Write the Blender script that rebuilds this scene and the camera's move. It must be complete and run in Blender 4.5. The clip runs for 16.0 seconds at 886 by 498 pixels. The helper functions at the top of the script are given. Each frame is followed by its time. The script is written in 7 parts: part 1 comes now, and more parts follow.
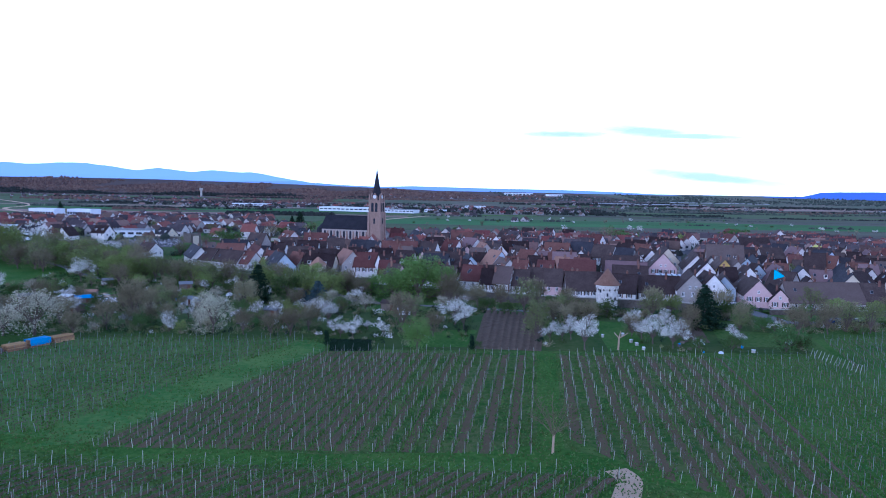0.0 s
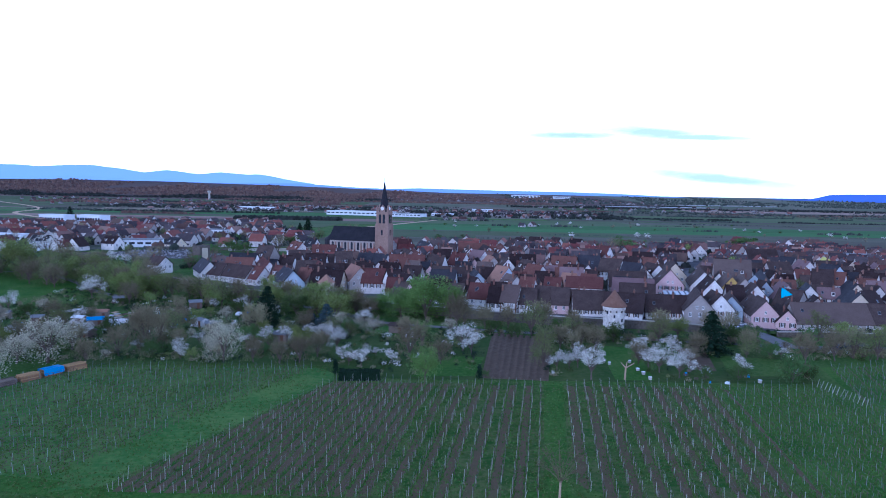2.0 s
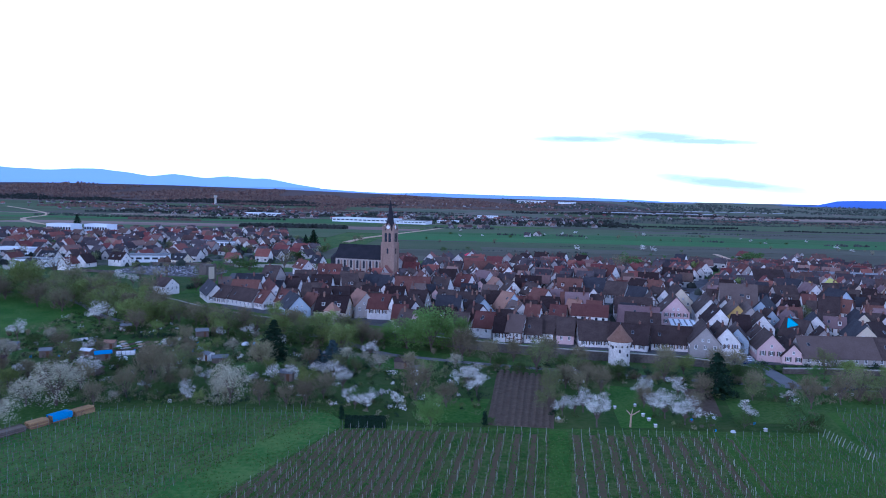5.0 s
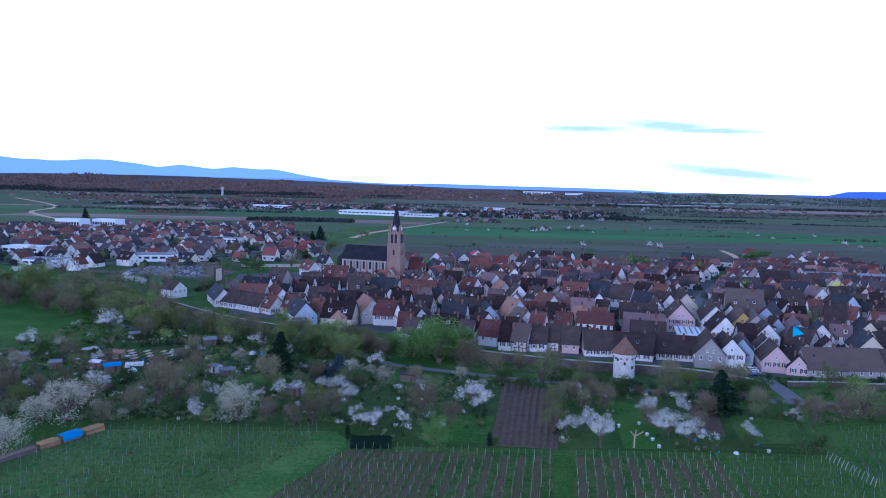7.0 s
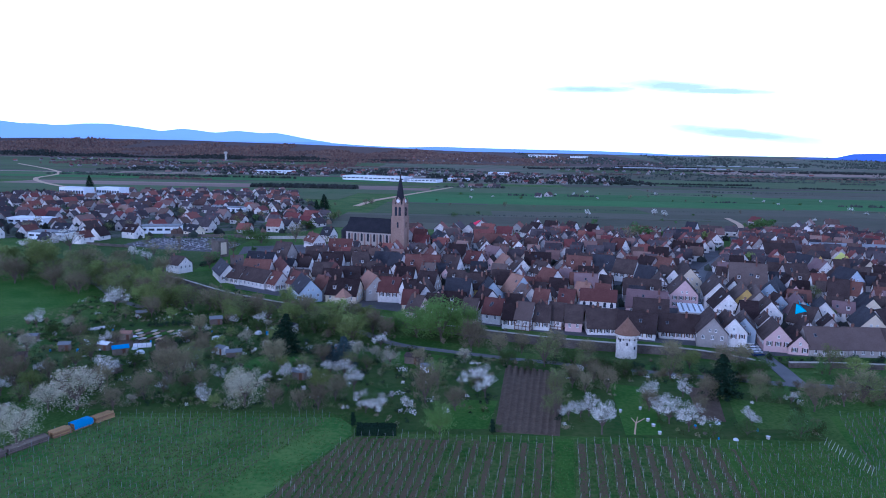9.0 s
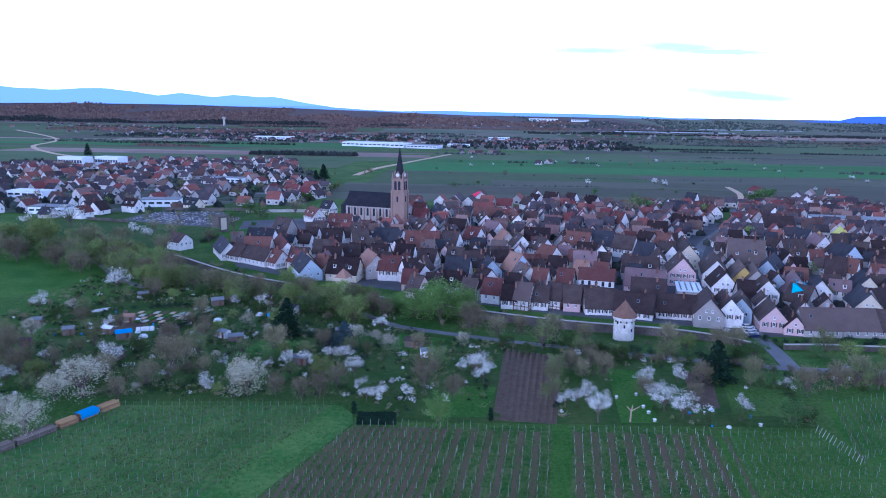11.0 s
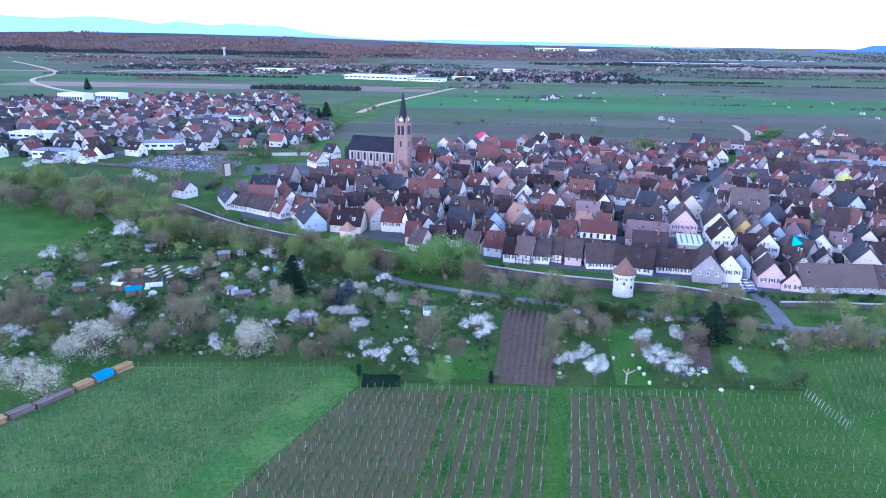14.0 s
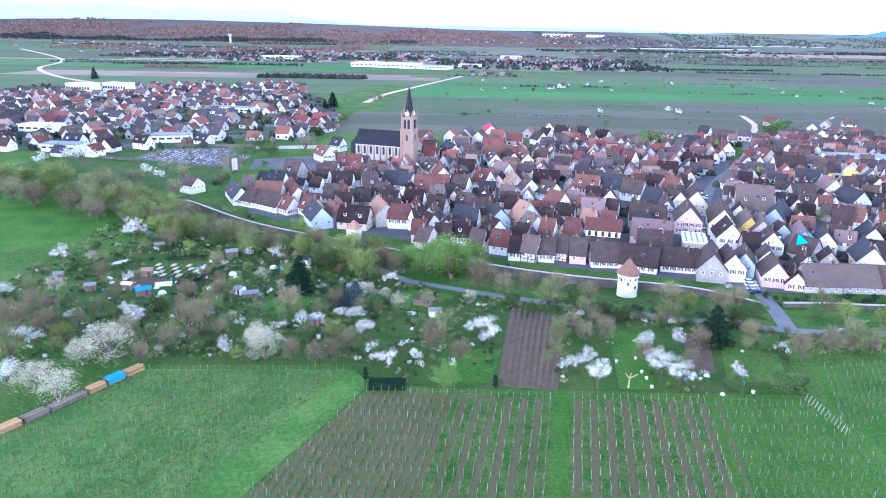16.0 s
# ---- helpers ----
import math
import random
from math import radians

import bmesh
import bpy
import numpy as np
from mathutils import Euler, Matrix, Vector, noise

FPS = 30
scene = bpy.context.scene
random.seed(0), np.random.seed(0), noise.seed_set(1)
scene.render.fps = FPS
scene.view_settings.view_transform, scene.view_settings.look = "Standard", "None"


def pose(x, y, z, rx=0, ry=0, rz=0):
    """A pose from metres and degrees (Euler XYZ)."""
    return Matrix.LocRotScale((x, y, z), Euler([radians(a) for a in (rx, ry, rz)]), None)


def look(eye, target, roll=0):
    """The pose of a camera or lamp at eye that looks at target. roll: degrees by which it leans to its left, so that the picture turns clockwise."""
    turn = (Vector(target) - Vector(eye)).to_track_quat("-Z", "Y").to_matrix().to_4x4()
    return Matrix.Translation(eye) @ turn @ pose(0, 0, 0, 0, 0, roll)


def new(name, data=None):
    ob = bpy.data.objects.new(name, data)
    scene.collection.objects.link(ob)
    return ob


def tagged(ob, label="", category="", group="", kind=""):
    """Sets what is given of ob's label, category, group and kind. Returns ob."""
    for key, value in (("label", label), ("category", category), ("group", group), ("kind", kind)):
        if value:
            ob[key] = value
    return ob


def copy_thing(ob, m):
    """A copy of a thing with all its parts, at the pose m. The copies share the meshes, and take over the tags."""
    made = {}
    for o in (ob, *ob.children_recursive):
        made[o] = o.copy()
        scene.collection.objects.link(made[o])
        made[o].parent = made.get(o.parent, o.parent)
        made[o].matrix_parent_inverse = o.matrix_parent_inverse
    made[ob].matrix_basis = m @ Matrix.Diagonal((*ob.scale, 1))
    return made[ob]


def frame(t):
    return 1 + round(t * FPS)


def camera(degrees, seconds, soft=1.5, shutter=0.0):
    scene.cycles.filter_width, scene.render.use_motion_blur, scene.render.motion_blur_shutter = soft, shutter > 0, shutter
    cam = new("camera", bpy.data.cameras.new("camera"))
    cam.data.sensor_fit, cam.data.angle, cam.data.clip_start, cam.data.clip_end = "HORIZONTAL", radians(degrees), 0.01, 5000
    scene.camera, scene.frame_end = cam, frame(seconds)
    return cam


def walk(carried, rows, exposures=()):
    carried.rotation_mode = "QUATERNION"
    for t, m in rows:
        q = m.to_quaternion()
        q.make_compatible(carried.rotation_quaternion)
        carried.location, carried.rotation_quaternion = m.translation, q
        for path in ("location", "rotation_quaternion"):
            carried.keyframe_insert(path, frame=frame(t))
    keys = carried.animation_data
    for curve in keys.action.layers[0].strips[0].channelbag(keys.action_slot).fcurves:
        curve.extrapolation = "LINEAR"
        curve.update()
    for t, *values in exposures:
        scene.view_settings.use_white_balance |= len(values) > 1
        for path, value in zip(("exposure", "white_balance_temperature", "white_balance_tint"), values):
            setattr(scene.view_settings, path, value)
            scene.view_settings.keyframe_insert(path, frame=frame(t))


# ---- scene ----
cam = camera(64.3, 16.0, soft=1.0)
PATH = [
    (0, (-1.107, 0.619, 32.244), (-1.108, 2.612, 32.074), 1.0),
    (0.5, (-1.205, 0.428, 33.846), (-1.207, 2.421, 33.674), 1.0),
    (1, (-1.31, 0.201, 35.372), (-1.318, 2.194, 35.201), 1.0),
    (1.5, (-1.338, 0.057, 36.857), (-1.351, 2.05, 36.687), 1.0),
    (2, (-1.373, -0.136, 38.279), (-1.394, 1.857, 38.112), 1.0),
    (2.5, (-1.537, -0.09, 39.662), (-1.56, 1.903, 39.497), 1.1),
    (3, (-1.591, -0.018, 41.185), (-1.618, 1.976, 41.022), 1.1),
    (3.5, (-1.611, -0.033, 42.681), (-1.64, 1.96, 42.518), 1.1),
    (4, (-1.555, 0.0, 44.237), (-1.588, 1.993, 44.076), 1.1),
    (4.5, (-1.605, 0.008, 45.698), (-1.64, 2.002, 45.538), 1.1),
    (5, (-1.751, 0.015, 47.284), (-1.787, 2.009, 47.126), 1.2),
    (7.5, (-1.517, -0.373, 55.435), (-1.577, 1.615, 55.226), 1.1),
    (8, (-1.441, -0.413, 56.762), (-1.506, 1.572, 56.525), 1.0),
    (8.5, (-1.422, -0.272, 58.149), (-1.488, 1.709, 57.885), 1.0),
    (9, (-1.486, 0.049, 59.614), (-1.55, 2.027, 59.322), 1.0),
    (11.5, (-1.107, -0.066, 66.981), (-1.17, 1.888, 66.559), 0.8),
    (12, (-1.031, -0.087, 68.2), (-1.095, 1.859, 67.746), 0.8),
    (12.5, (-1.048, -0.1, 69.497), (-1.112, 1.839, 69.012), 0.9),
    (13, (-1.008, -0.134, 70.911), (-1.074, 1.797, 70.394), 0.9),
    (13.5, (-0.879, -0.18, 72.357), (-0.947, 1.742, 71.808), 0.8),
    (14, (-0.8, -0.368, 73.838), (-0.871, 1.545, 73.257), 0.8),
    (14.5, (-0.724, -0.544, 75.288), (-0.798, 1.359, 74.678), 0.8),
    (15, (-0.522, -0.662, 76.679), (-0.601, 1.237, 76.056), 0.7),
    (15.5, (-0.63, -0.688, 77.798), (-0.712, 1.211, 77.176), 0.7),
    (16, (-0.563, -0.932, 78.535), (-0.651, 0.968, 77.917), 0.7),
]
EXPOSURES = [(0.0, 0.32, 4150, 20), (5.0, 0.19, 4100, 21), (9.0, 0.20, 4100, 22), (11.5, 0.64, 4080, 23), (12.5, 0.76, 4080, 24), (13.5, 1.18, 4120, 23), (14.5, 1.64, 4300, 19), (16.0, 1.97, 4550, 15)]
walk(cam, [(t, look(eye, target, roll)) for t, eye, target, roll in PATH], EXPOSURES)

# ---- sky and sun ----
world = bpy.data.worlds.new("evening_sky")
scene.world = world
world.use_nodes = True
wn, wl = world.node_tree.nodes, world.node_tree.links
wn.clear()


def wnode(kind, **values):
    n = wn.new(kind)
    for k, v in values.items():
        n.inputs[k].default_value = v
    return n


def wmath(op, a, b):
    n = wn.new("ShaderNodeMath")
    n.operation = op
    for i, v in enumerate((a, b)):
        if isinstance(v, (int, float)):
            n.inputs[i].default_value = v
        else:
            wl.new(v, n.inputs[i])
    return n.outputs[0]


SKY = 0.11
sky = wn.new("ShaderNodeTexSky")
sky.sky_type = "NISHITA"
sky.sun_disc = False
sky.sun_elevation = radians(9)
sky.sun_rotation = radians(215)
sky.air_density, sky.dust_density, sky.ozone_density = 1.0, 1.5, 1.5
coord = wn.new("ShaderNodeTexCoord")
veil_noise = wnode("ShaderNodeTexNoise", Scale=2.2, Detail=5.0, Roughness=0.55)
stretch = wnode("ShaderNodeMapping", Scale=(1.0, 1.0, 4.0))
wl.new(coord.outputs["Generated"], stretch.inputs["Vector"])
wl.new(stretch.outputs["Vector"], veil_noise.inputs["Vector"])
veil = wnode("ShaderNodeMapRange", **{"From Min": 0.25, "From Max": 0.55, "To Min": 0.72, "To Max": 1.0})
wl.new(veil_noise.outputs["Fac"], veil.inputs["Value"])
up = wn.new("ShaderNodeSeparateXYZ")
wl.new(coord.outputs["Generated"], up.inputs[0])
thin = wnode("ShaderNodeMapRange", **{"From Min": 0.28, "From Max": 0.66, "To Min": 1.0, "To Max": 0.10})
wl.new(up.outputs["Z"], thin.inputs["Value"])
high_cloud = wnode("ShaderNodeMix")
high_cloud.data_type = "RGBA"
wl.new(wmath("MULTIPLY", veil.outputs["Result"], thin.outputs["Result"]), high_cloud.inputs["Factor"])
wl.new(sky.outputs["Color"], high_cloud.inputs["A"])
high_cloud.inputs["B"].default_value = (14.5, 14.0, 14.0, 1)
# two thin grey-blue cloud bars low over the plain
axes = wn.new("ShaderNodeSeparateXYZ")
wl.new(coord.outputs["Generated"], axes.inputs[0])
side = wmath("DIVIDE", axes.outputs["X"], axes.outputs["Y"])
rise = wmath("DIVIDE", axes.outputs["Z"], axes.outputs["Y"])
ragged = wnode("ShaderNodeTexNoise", Scale=26.0, Detail=6.0, Roughness=0.6)
wl.new(stretch.outputs["Vector"], ragged.inputs["Vector"])
cover = None
for u, v, wide, tall, lean in ((0.285, 0.0845, 0.105, 0.0110, -0.05), (0.165, 0.0795, 0.075, 0.0062, 0.01), (0.365, 0.0795, 0.075, 0.0050, 0.0), (0.385, 0.0215, 0.14, 0.0100, -0.08)):
    du = wmath("SUBTRACT", side, u)
    dv = wmath("SUBTRACT", wmath("SUBTRACT", rise, v), wmath("MULTIPLY", du, lean))
    e = wmath("ADD", wmath("POWER", wmath("ABSOLUTE", wmath("DIVIDE", du, wide), 0), 2.0), wmath("POWER", wmath("ABSOLUTE", wmath("DIVIDE", dv, tall), 0), 2.0))
    dens = wmath("SUBTRACT", 1.25, wmath("ADD", e, wmath("MULTIPLY", ragged.outputs["Fac"], 1.0)))
    dens = wmath("MULTIPLY", wmath("MAXIMUM", dens, 0.0), wmath("GREATER_THAN", axes.outputs["Y"], 0.0))
    cover = dens if cover is None else wmath("ADD", cover, dens)
bars = wn.new("ShaderNodeMix")
bars.data_type = "RGBA"
wl.new(wmath("MINIMUM", wmath("MULTIPLY", cover, 1.2), 0.8), bars.inputs["Factor"])
wl.new(high_cloud.outputs["Result"], bars.inputs["A"])
bars.inputs["B"].default_value = (4.8, 5.1, 6.2, 1)
wback = wnode("ShaderNodeBackground", Strength=SKY)
wl.new(bars.outputs["Result"], wback.inputs["Color"])
wout = wn.new("ShaderNodeOutputWorld")
wl.new(wback.outputs[0], wout.inputs["Surface"])

sun = new("sun", bpy.data.lights.new("sun", "SUN"))
sun.data.energy, sun.data.angle, sun.data.color = 0.85, radians(12), (1.0, 0.82, 0.70)
sun.matrix_world = look((-60, -80, 24), (0, 0, 0))


# ---- materials ----
def material(name, a, b=None, rough=0.85, scale=1.0, fine=8.0, bump=0.0, bump_scale=20.0, vary=0.0, metal=0.0, island=0.0, spec=0.06, mid=(0.35, 0.65)):
    """Two colours mixed by noise at two scales, with relief; vary shifts the value from object to object, island from piece to piece."""
    m = bpy.data.materials.new(name)
    m.use_nodes = True
    n, l = m.node_tree.nodes, m.node_tree.links
    p = n["Principled BSDF"]
    b = b or tuple(c * 0.75 for c in a)
    co = n.new("ShaderNodeTexCoord")
    geo = n.new("ShaderNodeNewGeometry")
    n1, n2 = n.new("ShaderNodeTexNoise"), n.new("ShaderNodeTexNoise")
    for q, sc in ((n1, scale), (n2, fine)):
        q.inputs["Scale"].default_value, q.inputs["Detail"].default_value = sc, 4.0
        l.new(geo.outputs["Position"], q.inputs["Vector"])
    add = n.new("ShaderNodeMath")
    add.operation = "ADD"
    half = n.new("ShaderNodeMath")
    half.operation = "MULTIPLY"
    half.inputs[1].default_value = 0.5
    l.new(n1.outputs["Fac"], add.inputs[0])
    l.new(n2.outputs["Fac"], add.inputs[1])
    l.new(add.outputs[0], half.inputs[0])
    rng = n.new("ShaderNodeMapRange")
    rng.inputs["From Min"].default_value, rng.inputs["From Max"].default_value = mid
    l.new(half.outputs[0], rng.inputs["Value"])
    mix = n.new("ShaderNodeMix")
    mix.data_type = "RGBA"
    mix.inputs["A"].default_value, mix.inputs["B"].default_value = (*a, 1), (*b, 1)
    l.new(rng.outputs["Result"], mix.inputs["Factor"])
    col = mix.outputs["Result"]
    for amount, node, out in ((vary, "ShaderNodeObjectInfo", "Random"), (island, "ShaderNodeNewGeometry", "Random Per Island")):
        if amount:
            info = n.new(node)
            hsv = n.new("ShaderNodeHueSaturation")
            vr = n.new("ShaderNodeMapRange")
            vr.inputs["To Min"].default_value, vr.inputs["To Max"].default_value = 1 - amount, 1 + amount
            l.new(info.outputs[out], vr.inputs["Value"])
            l.new(vr.outputs["Result"], hsv.inputs["Value"])
            hr = n.new("ShaderNodeMapRange")
            hr.inputs["To Min"].default_value, hr.inputs["To Max"].default_value = 0.5 - amount * 0.04, 0.5 + amount * 0.05
            l.new(info.outputs[out], hr.inputs["Value"])
            l.new(hr.outputs["Result"], hsv.inputs["Hue"])
            l.new(col, hsv.inputs["Color"])
            col = hsv.outputs["Color"]
    l.new(col, p.inputs["Base Color"])
    p.inputs["Roughness"].default_value, p.inputs["Metallic"].default_value = rough, metal
    p.inputs["Specular IOR Level"].default_value = spec
    if bump:
        nb = n.new("ShaderNodeTexNoise")
        nb.inputs["Scale"].default_value, nb.inputs["Detail"].default_value = bump_scale, 3.0
        l.new(geo.outputs["Position"], nb.inputs["Vector"])
        bp = n.new("ShaderNodeBump")
        bp.inputs["Strength"].default_value, bp.inputs["Distance"].default_value = bump, 0.3
        l.new(nb.outputs["Fac"], bp.inputs["Height"])
        l.new(bp.outputs["Normal"], p.inputs["Normal"])
    return m


GRASS = material("meadow_grass", (0.038, 0.092, 0.014), (0.088, 0.140, 0.029), 0.95, 0.05, 1.1, 0.6, 3.0, mid=(0.40, 0.60))
GARDEN = material("garden_grass", (0.028, 0.072, 0.012), (0.074, 0.100, 0.027), 0.95, 0.10, 0.7, 0.5, 2.0)
GRASS_PALE = material("pale_vineyard_grass", (0.058, 0.140, 0.026), (0.120, 0.192, 0.046), 0.95, 0.10, 0.9, 0.5, 3.0, mid=(0.40, 0.60))
GRASS_LUSH = material("lush_grass", (0.038, 0.106, 0.013), (0.080, 0.146, 0.024), 0.95, 0.08, 1.2, 0.5, 3.0, mid=(0.40, 0.60))
GRASS_VINE = material("vineyard_grass", (0.036, 0.094, 0.014), (0.100, 0.128, 0.038), 0.95, 0.18, 1.0, 0.5, 3.0, mid=(0.41, 0.59))
SOIL = material("tilled_soil", (0.136, 0.092, 0.060), (0.094, 0.092, 0.042), 0.98, 0.25, 1.6, 0.7, 4.0)
SOIL_DARK = material("garden_soil", (0.092, 0.066, 0.048), (0.135, 0.104, 0.072), 0.98, 0.5, 2.0, 0.7, 5.0)
SAND = material("sandy_track", (0.42, 0.3, 0.19), (0.52, 0.4, 0.28), 0.95, 0.6, 5.0, 0.4, 6.0)
ASPHALT = material("asphalt", (0.135, 0.135, 0.138), (0.20, 0.198, 0.20), 0.9, 0.15, 3.0)
PAVING = material("street_paving", (0.085, 0.082, 0.088), (0.13, 0.125, 0.13), 0.9, 0.1, 1.5)
STONE = material("rubble_stone", (0.075, 0.064, 0.055), (0.165, 0.142, 0.120), 0.9, 0.35, 2.0, 0.6, 2.5)
COPING = material("pale_coping", (0.34, 0.32, 0.28), (0.46, 0.44, 0.39), 0.8, 0.4, 3.0)
SANDSTONE = material("yellow_pink_sandstone", (0.235, 0.158, 0.120), (0.32, 0.225, 0.175), 0.9, 0.25, 1.2, 0.3, 2.0)
NAVE_WALL = material("nave_plaster", (0.34, 0.29, 0.25), (0.43, 0.38, 0.33), 0.9, 0.3, 1.5)
SLATE = material("church_slate", (0.02, 0.02, 0.025), (0.034, 0.032, 0.038), 0.7, 0.3, 3.0)
GLASS = material("window_glass", (0.025, 0.03, 0.04), (0.04, 0.045, 0.06), 0.08, 1.0, 2.0, spec=0.6)
WHITE_PAINT = material("white_paint", (0.74, 0.73, 0.72), (0.66, 0.65, 0.64), 0.6, 1.0, 4.0)
TIMBER = material("dark_timber", (0.10, 0.055, 0.035), (0.16, 0.09, 0.06), 0.8, 2.0, 8.0)
SHUTTER = material("painted_shutter", (0.16, 0.08, 0.06), (0.10, 0.11, 0.10), 0.7, 0.2, 2.0, vary=0.5)
BRICK = material("chimney_brick", (0.150, 0.072, 0.055), (0.22, 0.13, 0.10), 0.9, 2.0, 8.0, vary=0.3)
WALLS = {
    "w": material("white_plaster", (0.76, 0.73, 0.69), (0.58, 0.54, 0.50), 0.9, 0.3, 1.5, vary=0.12),
    "c": material("cream_plaster", (0.62, 0.54, 0.40), (0.54, 0.46, 0.34), 0.9, 0.3, 1.5, vary=0.12),
    "p": material("rose_plaster", (0.62, 0.45, 0.43), (0.54, 0.38, 0.35), 0.9, 0.3, 1.5, vary=0.12),
    "b": material("blue_plaster", (0.34, 0.41, 0.48), (0.44, 0.48, 0.53), 0.9, 0.3, 1.5, vary=0.15),
    "y": material("ochre_plaster", (0.60, 0.44, 0.12), (0.52, 0.38, 0.12), 0.9, 0.3, 1.5, vary=0.1),
    "g": material("grey_plaster", (0.40, 0.36, 0.33), (0.30, 0.27, 0.25), 0.9, 0.3, 1.5, vary=0.15),
}
WALLS["h"] = WALLS["w"]
ROOFS = {
    "d": material("dark_brown_tiles", (0.026, 0.018, 0.018), (0.050, 0.035, 0.034), 0.85, 0.35, 2.5, 0.3, 4.0, vary=0.25),
    "m": material("weathered_brown_tiles", (0.048, 0.035, 0.032), (0.086, 0.063, 0.057), 0.85, 0.35, 2.5, 0.3, 4.0, vary=0.2),
    "r": material("red_tiles", (0.100, 0.044, 0.037), (0.145, 0.070, 0.058), 0.85, 0.35, 2.5, 0.3, 4.0, vary=0.2),
    "o": material("orange_tiles", (0.24, 0.135, 0.098), (0.30, 0.18, 0.13), 0.85, 0.35, 2.5, 0.3, 4.0, vary=0.1),
    "t": material("tan_brown_tiles", (0.105, 0.078, 0.068), (0.14, 0.105, 0.092), 0.85, 0.35, 2.5, 0.3, 4.0, vary=0.12),
    "p": material("faded_rose_tiles", (0.165, 0.108, 0.11), (0.21, 0.145, 0.142), 0.85, 0.35, 2.5, 0.3, 4.0, vary=0.12),
    "k": material("slate_grey_tiles", (0.026, 0.026, 0.031), (0.048, 0.047, 0.054), 0.75, 0.35, 2.5, 0.3, 4.0, vary=0.2),
    "y": material("bright_lime_roof", (0.62, 0.60, 0.14), (0.55, 0.52, 0.12), 0.8, 0.35, 2.5),
}
BARK = material("bark", (0.085, 0.065, 0.050), (0.14, 0.115, 0.095), 0.95, 2.0, 9.0)
PALE_BARK = material("pale_trunk", (0.34, 0.24, 0.16), (0.42, 0.32, 0.22), 0.9, 2.0, 9.0)
TWIGS = material("bare_twigs", (0.155, 0.132, 0.075), (0.225, 0.195, 0.115), 0.95, 0.4, 3.0, vary=0.3, island=0.3)
BLOSSOM = material("white_blossom", (0.76, 0.73, 0.69), (0.52, 0.52, 0.42), 0.8, 0.6, 3.0, vary=0.12, island=0.25)
CREAM_BLOSSOM = material("cream_blossom", (0.56, 0.51, 0.39), (0.31, 0.30, 0.18), 0.8, 0.6, 3.0, vary=0.15, island=0.35)
BUDS = material("budding_leaves", (0.125, 0.15, 0.052), (0.19, 0.205, 0.075), 0.9, 0.5, 3.0, vary=0.3, island=0.3)
FRESH = material("fresh_green_leaves", (0.112, 0.185, 0.040), (0.170, 0.245, 0.060), 0.9, 0.5, 3.0, vary=0.2, island=0.3)
OLIVE = material("yellow_green_leaves", (0.145, 0.185, 0.048), (0.215, 0.245, 0.072), 0.9, 0.5, 3.0, vary=0.25, island=0.35)
DARKLEAF = material("dark_green_leaves", (0.022, 0.042, 0.024), (0.038, 0.062, 0.034), 0.9, 0.5, 3.0, vary=0.25, island=0.35)
NEEDLES = material("dark_needles", (0.010, 0.022, 0.012), (0.020, 0.038, 0.020), 0.9, 0.7, 3.0, vary=0.2, island=0.35)
BLUE_NEEDLES = material("blue_grey_needles", (0.045, 0.070, 0.072), (0.065, 0.095, 0.10), 0.9, 0.7, 3.0, vary=0.2, island=0.35)
POST = material("galvanised_vine_post", (0.22, 0.24, 0.23), (0.34, 0.36, 0.34), 0.5, 2.0, 6.0, vary=0.25, island=0.25, metal=0.2)
WOODPOST = material("weathered_stake", (0.25, 0.255, 0.20), (0.40, 0.40, 0.33), 0.9, 2.0, 6.0, island=0.35, vary=0.3)
VINEWOOD = material("vine_wood", (0.095, 0.070, 0.055), (0.14, 0.105, 0.085), 0.95, 2.0, 9.0, island=0.3)
TUFT = material("grass_tufts", (0.044, 0.105, 0.016), (0.105, 0.150, 0.036), 0.95, 0.3, 2.0, island=0.35)
DRY_TUFT = material("dry_grass_tufts", (0.080, 0.112, 0.030), (0.125, 0.132, 0.050), 0.95, 0.3, 2.0, island=0.35)
LUMBER = material("sawn_lumber", (0.42, 0.26, 0.12), (0.30, 0.18, 0.09), 0.85, 0.5, 4.0, vary=0.25)
OLD_WOOD = material("old_wood", (0.13, 0.10, 0.08), (0.20, 0.16, 0.13), 0.9, 0.8, 5.0, vary=0.3)
TARP = material("blue_tarpaulin", (0.05, 0.24, 0.55), (0.08, 0.30, 0.62), 0.45, 0.8, 3.0, 0.4, 3.0)
TURQUOISE = material("turquoise_sheet", (0.04, 0.42, 0.62), (0.07, 0.50, 0.68), 0.5, 0.6, 2.0)
WHITE_METAL = material("white_sheet_metal", (0.72, 0.74, 0.76), (0.62, 0.65, 0.68), 0.5, 0.05, 0.6, vary=0.12)
GREY_METAL = material("grey_sheet_metal", (0.15, 0.16, 0.17), (0.21, 0.22, 0.23), 0.6, 0.05, 0.6, vary=0.2)
CAR_PAINTS = [material("car_paint_" + n, c, tuple(v * 0.9 for v in c), 0.25, 0.5, 2.0, spec=0.6) for n, c in (("white", (0.75, 0.75, 0.76)), ("silver", (0.45, 0.47, 0.49)), ("navy", (0.02, 0.04, 0.12)), ("black", (0.02, 0.02, 0.025)), ("red", (0.35, 0.03, 0.03)))]
RUBBER = material("tyre_rubber", (0.02, 0.02, 0.02), (0.03, 0.03, 0.03), 0.9)
GRAVE = material("grave_granite", (0.10, 0.10, 0.11), (0.28, 0.28, 0.29), 0.4, 0.5, 3.0, vary=0.75)
